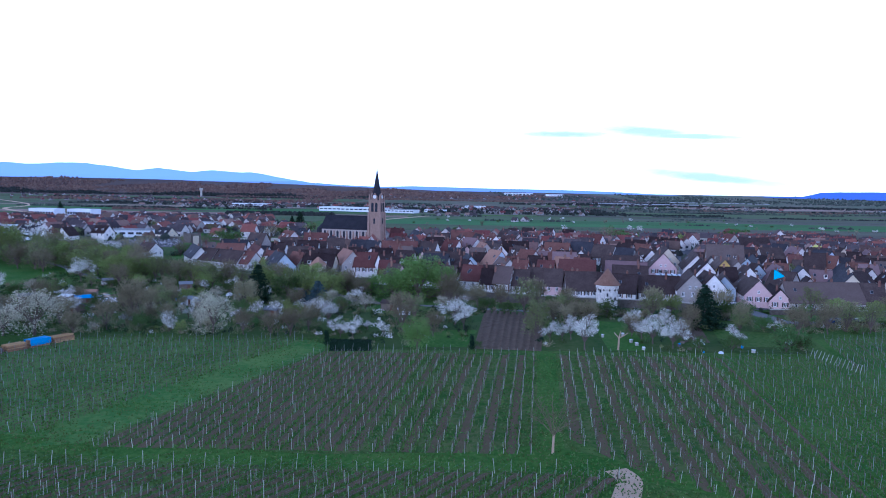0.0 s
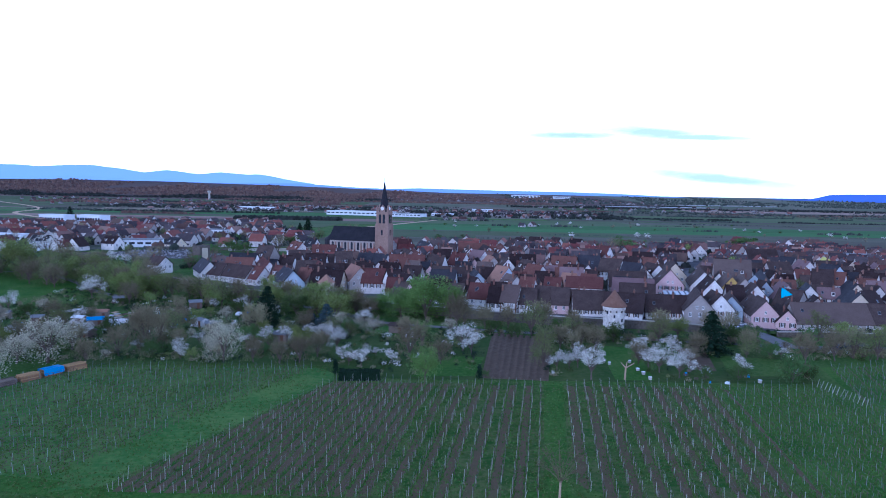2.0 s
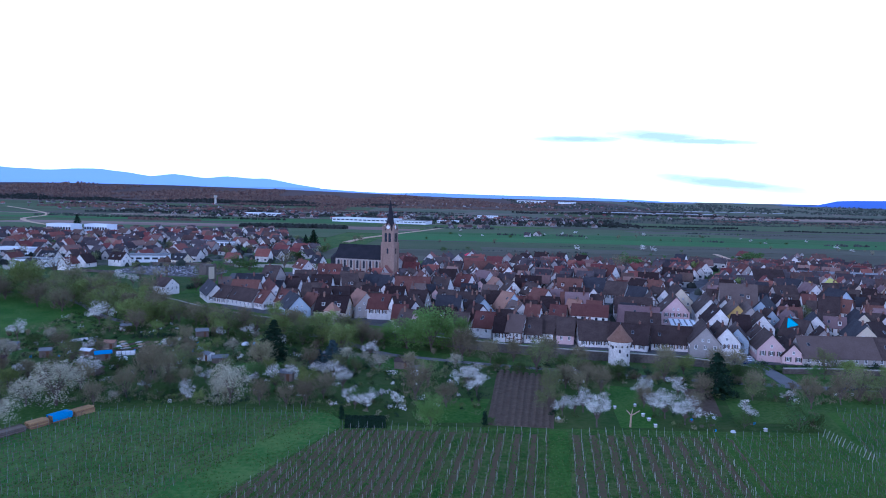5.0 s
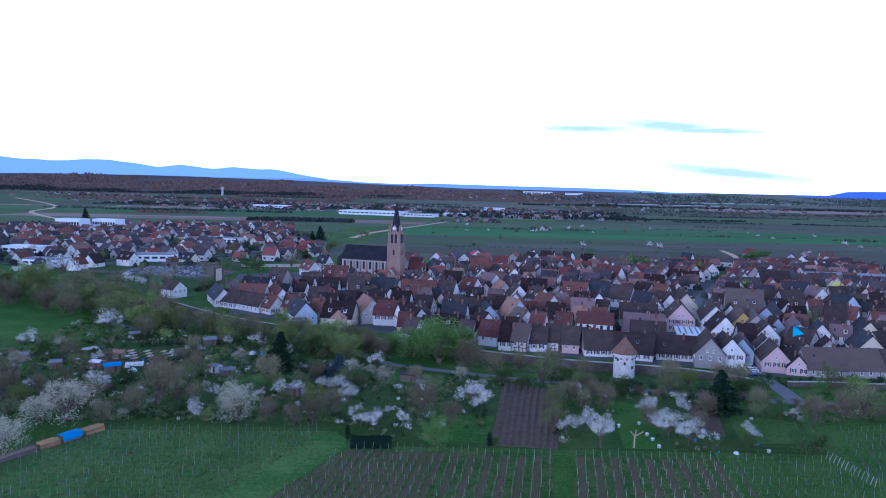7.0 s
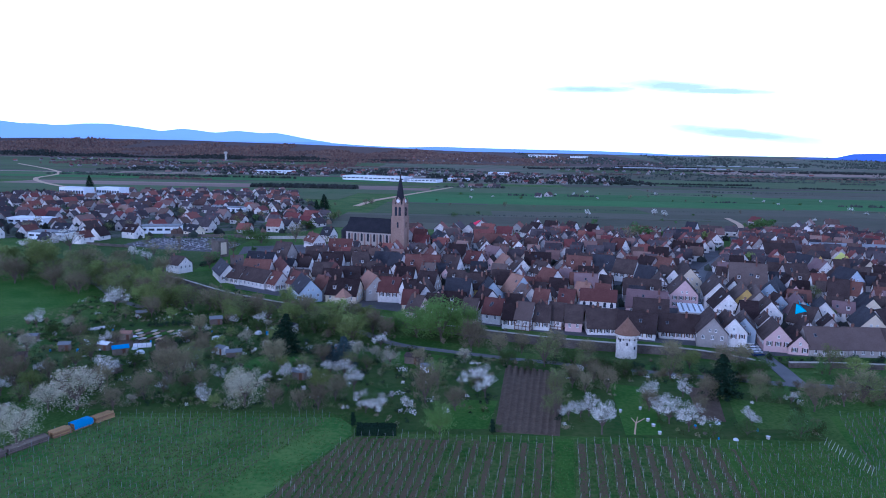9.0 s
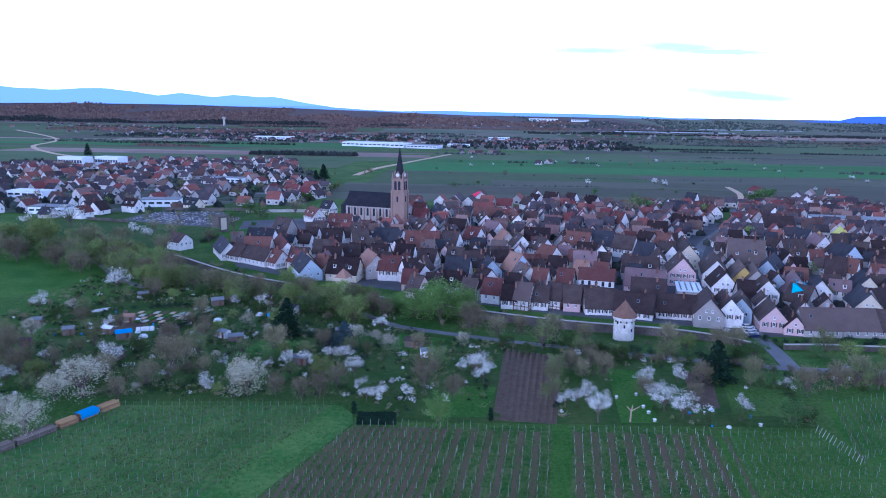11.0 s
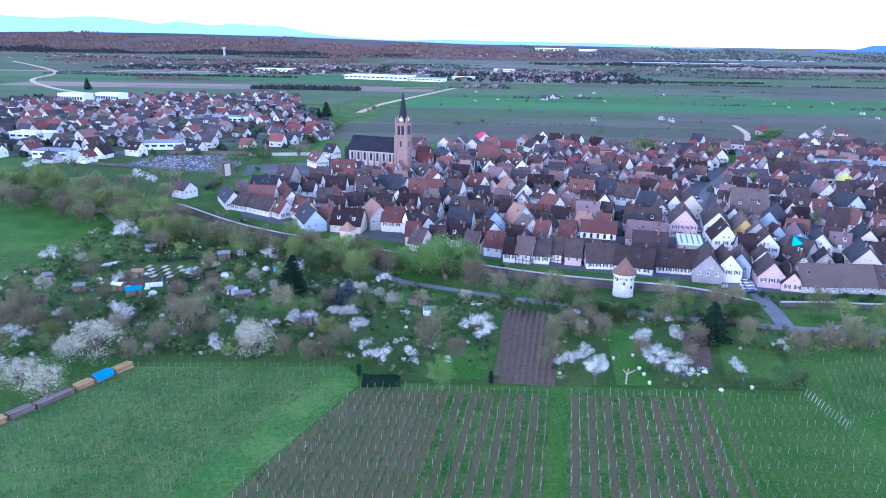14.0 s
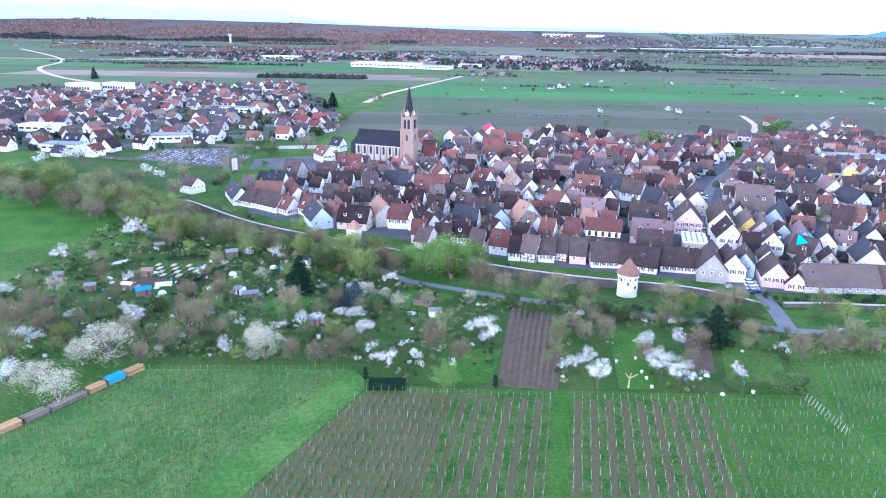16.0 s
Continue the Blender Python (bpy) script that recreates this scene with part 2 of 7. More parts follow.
RED_CLOTH = material("red_sheet", (0.70, 0.05, 0.12), (0.60, 0.05, 0.10), 0.7, 0.5, 2.0)
FAR_WOOD = material("far_bare_woods", (0.155, 0.098, 0.074), (0.090, 0.062, 0.056), 0.95, 0.004, 0.05, island=0.3)
FAR_GREEN = material("far_mixed_woods", (0.042, 0.058, 0.048), (0.078, 0.082, 0.066), 0.95, 0.01, 0.12, island=0.35)
FAR_DARK = material("far_dark_woods", (0.018, 0.025, 0.021), (0.040, 0.040, 0.036), 0.95, 0.01, 0.12, island=0.3)
FAR_PLAIN = material("far_mixed_plain", (0.075, 0.105, 0.058), (0.150, 0.130, 0.100), 0.95, 0.004, 0.02, mid=(0.42, 0.58))
WOODLAND = material("leafless_woodland_floor", (0.110, 0.074, 0.060), (0.070, 0.056, 0.052), 0.95, 0.003, 0.03)
YARDS = material("yards_and_gardens", (0.032, 0.058, 0.018), (0.125, 0.115, 0.105), 0.95, 0.06, 0.35, mid=(0.42, 0.60))
FIELDS = [material("field_" + n, a, b, 0.95, 0.012, 0.09, 0.3, 0.3, vary=0.15) for n, a, b in (
    ("wheat", (0.045, 0.128, 0.030), (0.066, 0.150, 0.040)), ("meadow", (0.058, 0.098, 0.036), (0.090, 0.112, 0.050)),
    ("stubble", (0.25, 0.19, 0.145), (0.31, 0.235, 0.185)), ("earth", (0.20, 0.142, 0.115), (0.25, 0.178, 0.145)), ("vines", (0.070, 0.080, 0.048), (0.098, 0.092, 0.064)), ("plastic", (0.34, 0.35, 0.37), (0.42, 0.43, 0.45)))]


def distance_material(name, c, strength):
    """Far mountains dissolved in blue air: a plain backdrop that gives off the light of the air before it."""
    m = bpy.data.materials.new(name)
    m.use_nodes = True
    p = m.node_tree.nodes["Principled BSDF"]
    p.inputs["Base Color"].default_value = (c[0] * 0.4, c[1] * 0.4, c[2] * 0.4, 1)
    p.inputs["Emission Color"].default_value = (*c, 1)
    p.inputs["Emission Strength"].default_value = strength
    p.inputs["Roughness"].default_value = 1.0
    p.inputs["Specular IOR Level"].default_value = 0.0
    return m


# ---- builders ----
class Build:
    """Collects faces for one mesh."""

    def __init__(self):
        self.v, self.f, self.m = [], [], []

    def add(self, verts, faces, mat=0, at=None):
        o = len(self.v)
        self.v += [at @ Vector(p) for p in verts] if at else [tuple(p) for p in verts]
        self.f += [tuple(i + o for i in f) for f in faces]
        self.m += [mat] * len(faces)

    def box(self, x, y, z, sx, sy, sz, mat=0, at=None, top=1.0):
        """A box whose base centre is x, y, z; top shrinks its upper face."""
        a, b, c, d = sx / 2, sy / 2, sx / 2 * top, sy / 2 * top
        self.add([(x - a, y - b, z), (x + a, y - b, z), (x + a, y + b, z), (x - a, y + b, z), (x - c, y - d, z + sz), (x + c, y - d, z + sz), (x + c, y + d, z + sz), (x - c, y + d, z + sz)],
                 [(3, 2, 1, 0), (4, 5, 6, 7), (0, 1, 5, 4), (1, 2, 6, 5), (2, 3, 7, 6), (3, 0, 4, 7)], mat, at)

    def tube(self, a, b, ra, rb, n=5, mat=0, cap=True):
        a, b = Vector(a), Vector(b)
        q = (b - a).to_track_quat("Z", "Y").to_matrix()
        ring = [(math.cos(6.28319 * i / n), math.sin(6.28319 * i / n)) for i in range(n)]
        vs = [a + q @ Vector((c * ra, s * ra, 0)) for c, s in ring] + [b + q @ Vector((c * rb, s * rb, 0)) for c, s in ring]
        fs = [(i, (i + 1) % n, n + (i + 1) % n, n + i) for i in range(n)]
        if cap:
            fs += [tuple(range(n - 1, -1, -1)), tuple(range(n, 2 * n))]
        self.add(vs, fs, mat)

    def ring(self, profile, n=20, mat=0, x=0, y=0):
        """A turned body: profile is (radius, height) from the bottom up."""
        vs = [(x + r * math.cos(6.28319 * i / n), y + r * math.sin(6.28319 * i / n), z) for r, z in profile for i in range(n)]
        fs = [(k * n + i, k * n + (i + 1) % n, (k + 1) * n + (i + 1) % n, (k + 1) * n + i) for k in range(len(profile) - 1) for i in range(n)]
        fs += [tuple(range(n - 1, -1, -1)), tuple(range((len(profile) - 1) * n, len(profile) * n))]
        self.add(vs, fs, mat)

    def mesh(self, name, mats):
        me = bpy.data.meshes.new(name)
        me.from_pydata([tuple(p) for p in self.v], [], self.f)
        for m in mats if isinstance(mats, (list, tuple)) else [mats]:
            me.materials.append(m)
        me.polygons.foreach_set("material_index", self.m)
        me.update()
        return me


def part(name, build, mats, parent=None, label="", m=None):
    """Links a build, or a shared mesh, as one object under its thing."""
    ob = new(name, build.mesh(name, mats) if isinstance(build, Build) else build)
    if parent:
        ob.parent = parent
    if m is not None:
        ob.matrix_basis = m
    return tagged(ob, label)


def thing(name, m, label, category, group="", kind=""):
    ob = new(name)
    ob.matrix_basis = m
    return tagged(ob, label, category, group, kind)


def ground_z(x, y):
    """The plain falls gently away beyond the town."""
    v = min(max((y - 178) / 36, 0), 1)
    t = min(max((y - 430) / 1100, 0), 1)
    u = max((y - 2300) / 2650, 0)
    rise = 75 * min(max((y - 2800) / 1900, 0), 1) * min(max(-x / 2600, 0), 1)
    return -3 * v - 19 * (t * (1.35 - 0.35 * t)) + 42 * u + rise


BANDS = [-4950, -1000, 178, 214, 430, 500, 580, 660, 760, 880, 1000, 1120, 1240, 1360, 1450, 1530, 2300, 2800, 3250, 3700, 4200, 4700, 4950]


def cut(pts, y, keep):
    """The part of an outline on one side of the line at y."""
    out = []
    for i in range(len(pts)):
        p, q = pts[i - 1], pts[i]
        a, b = (p[1] - y) * keep >= 0, (q[1] - y) * keep >= 0
        if a != b:
            t = (y - p[1]) / (q[1] - p[1])
            out.append((p[0] + (q[0] - p[0]) * t, y))
        if b:
            out.append(q)
    return out


def sheet(name, pts, mat, z=0.05, label="", kind="structure", category="", step=0):
    """A flat piece of ground with a rim that goes down into the soil."""
    b = Build()
    for lo, hi in zip(BANDS, BANDS[1:]):
        piece = cut(cut(pts, lo, 1), hi, -1) if min(q[1] for q in pts) < hi and max(q[1] for q in pts) > lo else []
        n = len(piece)
        if n > 2:
            up = [(x, y, ground_z(x, y) + z) for x, y in piece]
            b.add(up + [(x, y, q - z - 0.3) for x, y, q in up], [tuple(range(n))] + [(i, n + i, n + (i + 1) % n, (i + 1) % n) for i in range(n)])
    return tagged(part(name, b, mat), label, category, kind=kind)


def ribbon(name, pts, width, mat, z=0.08, label="", category="road"):
    """A road or path along a line."""
    b = Build()
    L, Rr = [], []
    for i, (x, y) in enumerate(pts):
        p, q = pts[max(i - 1, 0)], pts[min(i + 1, len(pts) - 1)]
        d = Vector((q[0] - p[0], q[1] - p[1])).normalized() * width / 2
        g = ground_z(x, y) + z
        L.append((x - d.y, y + d.x, g))
        Rr.append((x + d.y, y - d.x, g))
    n = len(pts)
    low = [(x, y, q - z - 0.2) for x, y, q in L + Rr]
    fs = [(i, n + i, n + i + 1, i + 1) for i in range(n - 1)]
    fs += [(i, i + 1, 2 * n + i + 1, 2 * n + i) for i in range(n - 1)] + [(n + i + 1, n + i, 3 * n + i, 3 * n + i + 1) for i in range(n - 1)]
    b.add(L + Rr + low, fs)
    return tagged(part(name, b, mat), label, category, kind="structure")


def smooth_line(pts, k=6):
    """Points of a smooth line through the given ones."""
    out = []
    for i in range(len(pts) - 1):
        p0, p1, p2, p3 = pts[max(i - 1, 0)], pts[i], pts[i + 1], pts[min(i + 2, len(pts) - 1)]
        for j in range(k):
            t = j / k
            out.append(tuple(0.5 * (2 * b + (c - a) * t + (2 * a - 5 * b + 4 * c - d) * t * t + (3 * b - a - 3 * c + d) * t ** 3) for a, b, c, d in zip(p0, p1, p2, p3)))
    return out + [pts[-1]]


# ---- ground, roads, fields ----
gb = Build()
rows_y = BANDS
cols_x = [-4950, -3400, -2600, -1950, -1300, -650, -300, 0, 300, 900, 2500, 4950]
w = len(cols_x)
gb.v = [(x, y, ground_z(x, y)) for y in rows_y for x in cols_x]
for r in range(len(rows_y) - 1):
    for c in range(w - 1):
        gb.f.append((r * w + c, r * w + c + 1, (r + 1) * w + c + 1, (r + 1) * w + c))
        gb.m.append(2 if rows_y[r] >= 2800 and cols_x[c] < 600 else 1 if rows_y[r] >= 1530 else 0)
tagged(part("ground", gb, [GRASS, FAR_PLAIN, WOODLAND]), "wide green spring plain of meadow grass", "ground", kind="structure")
sheet("garden_ground", [(-30.0, 149.0), (-22.0, 139.0), (3.0, 140.0), (75.0, 142.0), (78.0, 165.0), (84.0, 174.0), (60.2, 180.5), (25.3, 190.5), (8.2, 196.9), (-15.5, 208.6), (-31.1, 220.1), (-62.3, 236.7), (-93.4, 245.1), (-122.5, 255.4), (-132.9, 223.2), (-118.0, 175.0), (-98.0, 150.0), (-76.0, 146.0)], GARDEN, 0.03, "shaded garden and orchard grass", category="ground")
sheet("town_paving", [(-116.3, 330.2), (-99.6, 293.8), (-72.7, 278.3), (-31.1, 261.7), (0.0, 245.1), (31.2, 232.6), (76.8, 222.2), (87.2, 213.9), (95.5, 213.9), (135.0, 216.0), (181.7, 213.9), (311.5, 342.6), (281.7, 446.5), (31.3, 446.5), (-62.6, 446.5), (-134.9, 415.3)], PAVING, 0.04, "grey paved lanes and yards of the old town", category="pavement")
sheet("lawn_strip", [(33.0, 142.0), (41.0, 142.5), (45.0, 172.0), (36.0, 175.0)], GRASS_LUSH, 0.06, "mown garden lawn strip", category="lawn")
sheet("bare_plot", [(52.0, 152.0), (57.0, 151.0), (62.0, 172.0), (55.0, 174.0)], SOIL_DARK, 0.06, "small dug garden plot", category="garden bed")
sheet("dry_grass_plot", [(58.5, 147), (73, 148), (76, 163), (63, 166)], GRASS, 0.06, "pale rough garden grass", category="lawn")
sheet("lawn_strip", [(-9.0, 142.0), (4.0, 143.0), (7.0, 160.0), (-1.0, 160.0)], GRASS_LUSH, 0.06, "mown garden lawn strip", category="lawn")
sheet("lawn_strip", [(-62.0, 178.0), (-48.0, 176.0), (-45.7, 193.0), (-59.3, 199.5)], GRASS_LUSH, 0.06, "mown garden lawn strip", category="lawn")
sheet("lawn_strip", [(-24.2, 188.0), (-10.0, 183.0), (-6.1, 200.8), (-20.6, 206.0)], GRASS_LUSH, 0.06, "mown garden lawn strip", category="lawn")
sheet("bare_plot", [(-114.7, 200.8), (-101.9, 195.6), (-100.4, 211.2), (-113.1, 216.0)], SOIL_DARK, 0.06, "small dug garden plot", category="garden bed")
sheet("rough_ground", [(-262, 345), (-150, 330), (-118, 345), (-137, 372), (-140, 452), (-112, 470), (-112, 505), (-215, 495), (-228, 434), (-262, 420)], GARDEN, 0.03, "rough garden ground round the cemetery", category="ground")
sheet("church_green", [(-114.2, 342.6), (-98.6, 365.5), (-98.6, 386.2), (-122.5, 394.6), (-137.0, 365.5), (-132.9, 330.2)], GRASS_LUSH, 0.10, "small lawn inside the town edge", category="lawn")
sheet("moat_meadow", [(-126.6, 294.9), (-98.6, 272.0), (-74.7, 258.5), (-49.8, 247.1), (-27.0, 237.8), (2.1, 225.3), (32.2, 214.9), (63.9, 207.3), (80.3, 193.0), (82.7, 185.5), (63.0, 193.0), (25.7, 204.7), (0.0, 216.0), (-31.1, 230.5), (-62.3, 247.1), (-98.6, 259.6)], GARDEN, 0.06, "green grass strip in the old moat", category="lawn")
sheet("meadow_strip", [(89.4, 193.0), (119.9, 193.0), (162.6, 193.0), (158.8, 183.0), (118.6, 183.0), (94.5, 183.0)], GRASS, 0.06, "green grass strip below the town wall", category="lawn")
sheet("pasture", [(-155.7, 249.2), (-143.3, 272.0), (-166.1, 301.1), (-188.9, 319.8), (-245.0, 330.2), (-259.5, 259.6), (-181.4, 212.5)], GRASS_LUSH, 0.03, "open green pasture with a path", category="meadow")
ribbon("lane", smooth_line([(-62.3, 249.2), (-40.3, 233.6), (-26.5, 218.6), (-14.5, 211.0), (11.2, 199.5), (26.8, 194.2), (42.4, 189.4), (65.7, 181.7), (84.7, 177.6), (96.9, 176.7), (110.0, 177.0), (150.0, 178.0)]), 3.4, ASPHALT, 0.10, "pale grey lane along the old moat")
ribbon("road", smooth_line([(213.5, 573.2), (172.8, 460.9), (123.6, 368.6), (102.8, 311.5), (96.6, 290.7), (94.0, 259.6), (94.0, 233.6), (90.7, 212.5), (88.0, 194.3), (85.1, 178.6)]), 4.8, ASPHALT, 0.12, "grey asphalt street through the town gap")
ribbon("field_path", smooth_line([(-269.9, 330.2), (-233.6, 326.0), (-208.7, 322.9), (-186.9, 317.7), (-160.9, 294.9), (-140.1, 270.0), (-122.5, 255.4)]), 3.0, ASPHALT, 0.09, "pale path across the pasture")
ribbon("sand_track", smooth_line([(10, 40), (14, 60), (17.2, 69), (19.2, 74), (20.2, 77.5), (19.4, 80.2)]), 2.9, SAND, 0.05, "sandy farm track between vineyards", "track")
ribbon("far_road", smooth_line([(197.8, 531), (214, 565), (245, 640), (262, 720)]), 5, SAND, 0.7, "pale country road out of town")
ribbon("far_road", smooth_line([(-126, 790), (-122, 870), (-110, 960), (-30, 1330)]), 7, SAND, 0.7, "pale country road out of town")
ribbon("far_road", smooth_line([(-540, 1010), (-680, 1140), (-860, 1380), (-1000, 1700), (-1420, 2200)]), 9, SAND, 0.7, "pale country road out of town")

# market place and shared yards stay inside the paving; ploughed garden beside the lane
pb = Build()
for i in range(9):
    t0, t1 = (i + 0.12) / 9, (i + 0.88) / 9
    lo = lambda t: (5.8 + 12.9 * t, 141.9 - 1.1 * t)
    hi = lambda t: (10.6 + 14.5 * t, 187.5 - 5.0 * t)
    a, b, c, d = lo(t0), lo(t1), hi(t1), hi(t0)
    mx = lambda p, q: ((p[0] + q[0]) / 2, (p[1] + q[1]) / 2, 0.28)
    e, f = mx(a, b), mx(d, c)
    pb.add([(*a, 0.04), (*b, 0.04), (*c, 0.04), (*d, 0.04), e, f], [(0, 4, 5, 3), (4, 1, 2, 5), (0, 1, 4), (2, 3, 5)])
plough = sheet("ploughed_garden", [(5.4, 141.6), (19.0, 140.4), (25.5, 182.5), (10.3, 188)], SOIL_DARK, 0.05, "dark ploughed garden strip with ridges", category="field")
tagged(part("ridge_rows", pb, SOIL_DARK, plough), kind="stuff")

# patchwork of far fields
rng = random.Random(4)
for y0, y1, x0, x1, kinds in ((545, 700, -120, 620, "4"), (700, 880, -100, 800, "44441"), (880, 1160, -90, 1000, "00001"), (1160, 1420, -60, 1300, "0014"), (1420, 1560, 200, 1500, "1442"), (900, 1190, -900, -170, "141"), (1190, 1330, -820, -300, "23"),
        (1330, 1480, -1200, -300, "141"), (1480, 1700, -1400, -330, "0001"), (1700, 1800, -1500, -560, "24"), (1800, 2100, -1900, -600, "14"), (1560, 2100, 420, 2100, "4414"), (2100, 2750, -2400, -900, "4134"), (2100, 2750, 300, 2600, "41442")):
    y = y0
    while y < y1 - 1:
        dy = min((y1 - y0) * rng.uniform(0.3, 0.6), y1 - y)
        x = x0
        while x < x1:
            dx = (y0 / 4 + 40) * rng.uniform(0.5, 1.8)
            q = [(x, y), (x + dx, y + rng.uniform(-4, 4)), (x + dx, y + dy), (x, y + dy)]
            sheet("field", q, FIELDS[int(rng.choice(kinds))], rng.uniform(0.2, 0.5), "flat far field in spring", category="field")
            x += dx
        y += dy
for x0, x1, y0, y1 in ((560, 1010, 2740, 2790), (-760, -420, 2330, 2350), (980, 1400, 3050, 3080), (1500, 1780, 2420, 2440)):
    sheet("field", [(x0, y0), (x1, y0 - 10), (x1, y1 - 8), (x0, y1)], FIELDS[5], 1.0, "pale field under white sheeting", category="field")

# ---- distance ----
def far_ridge(name, a0, a1, dist, peak, seed, mat, label, rough=0.5):
    """A range of hills round part of the horizon, with a wooded foot and a rounded back."""
    b = Build()
    n = 90
    vs = []
    for i in range(n + 1):
        t = i / n
        a = radians(a0 + (a1 - a0) * t)
        h = peak(t) * (1 + rough * 0.35 * noise.noise((t * 14 + seed, seed, 0))) + rough * 5 * noise.noise((t * 55, seed, 3))
        for r, z in ((dist, -40), (dist + 20, h * 0.55), (dist + 45, h), (dist + 60, -40)):
            vs.append((r * math.sin(a), r * math.cos(a), z))
    b.add(vs, [(4 * i + k, 4 * i + 4 + k, 4 * i + 5 + k, 4 * i + 1 + k) for i in range(n) for k in range(3)])
    return tagged(part(name, b, mat), label, "hills", kind="structure")


def lerp(pairs):
    return lambda t: float(np.interp(t, [p[0] for p in pairs], [p[1] for p in pairs]))


# blue haze of the distance, put into the hills as colour and emission
HAZE_BLUE = distance_material("far_mountain_haze_glow", (0.27, 0.37, 0.62), 0.85)
HAZE_DARK = distance_material("dark_hill_haze_glow", (0.09, 0.14, 0.40), 0.75)
HAZE_LOW = distance_material("low_rim_haze_glow", (0.24, 0.33, 0.58), 0.75)


def range_line(a0, a1, pairs):
    """Heights given at compass angles, as a function from 0 to 1."""
    return lerp([((a - a0) / (a1 - a0), h - 8) for a, h in pairs])


far_ridge("far_mountains", -40, -11, 4870, range_line(-40, -11, [(-40, 190), (-34, 167), (-30.6, 147), (-26.9, 166), (-23.5, 125), (-22, 143), (-19.6, 124), (-18, 132), (-15.3, 130), (-13, 96), (-11, 72)]), 2, HAZE_BLUE, "far mountains with pale blue haze as glow", 0.22)
far_ridge("far_mountains", 20, 40, 4850, range_line(20, 40, [(20, 16), (23, 13), (24.8, 25), (26.7, 27), (27.3, 40), (28, 57), (29, 60), (33, 66), (40, 60)]), 7, HAZE_DARK, "far hills with dark blue haze as glow", 0.08)
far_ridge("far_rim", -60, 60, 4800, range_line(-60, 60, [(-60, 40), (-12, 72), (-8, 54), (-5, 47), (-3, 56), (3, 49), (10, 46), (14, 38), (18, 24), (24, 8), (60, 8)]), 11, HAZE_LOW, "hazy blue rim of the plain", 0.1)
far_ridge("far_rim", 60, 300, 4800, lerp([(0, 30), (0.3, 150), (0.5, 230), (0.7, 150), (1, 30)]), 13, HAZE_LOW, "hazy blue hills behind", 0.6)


def clump(b, r, x, y, h):
    """One ragged far crown of a few facets."""
    w, g, k = h * r.uniform(0.45, 0.85), ground_z(x, y), 5
    a0 = r.random() * 6
    vs = [(x + w * p * r.uniform(0.7, 1.25) * math.cos(a0 + 1.2566 * j), y + w * p * math.sin(a0 + 1.2566 * j), g - 1.0 + h * q * r.uniform(0.85, 1.1)) for p, q in ((0.8, 0.0), (0.75, 0.7)) for j in range(k)]
    vs.append((x + w * r.uniform(-0.2, 0.2), y, g + h * r.uniform(0.85, 1.0)))
    b.add(vs, [(j, (j + 1) % k, k + (j + 1) % k, k + j) for j in range(k)] + [(k + j, k + (j + 1) % k, 2 * k) for j in range(k)])


def wood_belt(name, x0, x1, y, deep, high, mat, seed, label, dense=1.0, lean=0.0):
    """Far woodland: many small ragged crowns side by side."""
    r = random.Random(seed)
    b = Build()
    for i in range(int((x1 - x0) / (high * 0.55) * dense)):
        x = r.uniform(x0, x1)
        thick = 0.55 + 0.45 * math.sin(x * 0.011 + seed) * math.sin(x * 0.0047 + 2 * seed)
        clump(b, r, x, y + (x - x0) * lean + r.uniform(0, deep) * thick, high * r.uniform(0.4, 1.0) * (0.55 + 0.45 * thick))
    return tagged(part(name, b, mat), label, "woods", kind="stuff")


BROWN_WORDS, GREEN_WORDS, DARK_WORDS = "brown leafless woods on the plain", "dark green tree belt on the plain", "dark dense wood on the plain"
wood_belt("far_woods", -3300, 500, 3300, 1400, 15, FAR_WOOD, 30, BROWN_WORDS, 11.0)
wood_belt("far_woods", -3300, 300, 3050, 700, 12, FAR_WOOD, 31, BROWN_WORDS, 6.0)
wood_belt("far_woods", -2700, -250, 2850, 300, 13, FAR_DARK, 32, DARK_WORDS, 7.0)
wood_belt("far_woods", 300, 3300, 3000, 1700, 12, FAR_GREEN, 33, GREEN_WORDS, 6.0)
wood_belt("far_woods", 200, 2300, 2500, 130, 10, FAR_DARK, 34, DARK_WORDS, 4.0)
wood_belt("far_woods", -900, 400, 2750, 250, 11, FAR_WOOD, 35, BROWN_WORDS, 5.0)
wood_belt("far_woods", -370, -190, 1195, 34, 9, FAR_DARK, 36, DARK_WORDS, 14.0)
wood_belt("far_woods", 330, 650, 1640, 14, 8, FAR_DARK, 37, DARK_WORDS, 4.0)
wood_belt("far_woods", -690, -540, 1470, 22, 8, FAR_WOOD, 38, BROWN_WORDS, 5.0)
wood_belt("far_woods", -100, 420, 1570, 520, 9, FAR_DARK, 39, DARK_WORDS, 8.0)
wood_belt("far_woods", -1000, -100, 1860, 520, 8, FAR_DARK, 40, DARK_WORDS, 7.0)
wood_belt("far_woods", -1400, -400, 2250, 450, 9, FAR_WOOD, 41, BROWN_WORDS, 7.0)
wood_belt("far_woods", 350, 2000, 1900, 800, 7, FAR_GREEN, 42, GREEN_WORDS, 3.0)
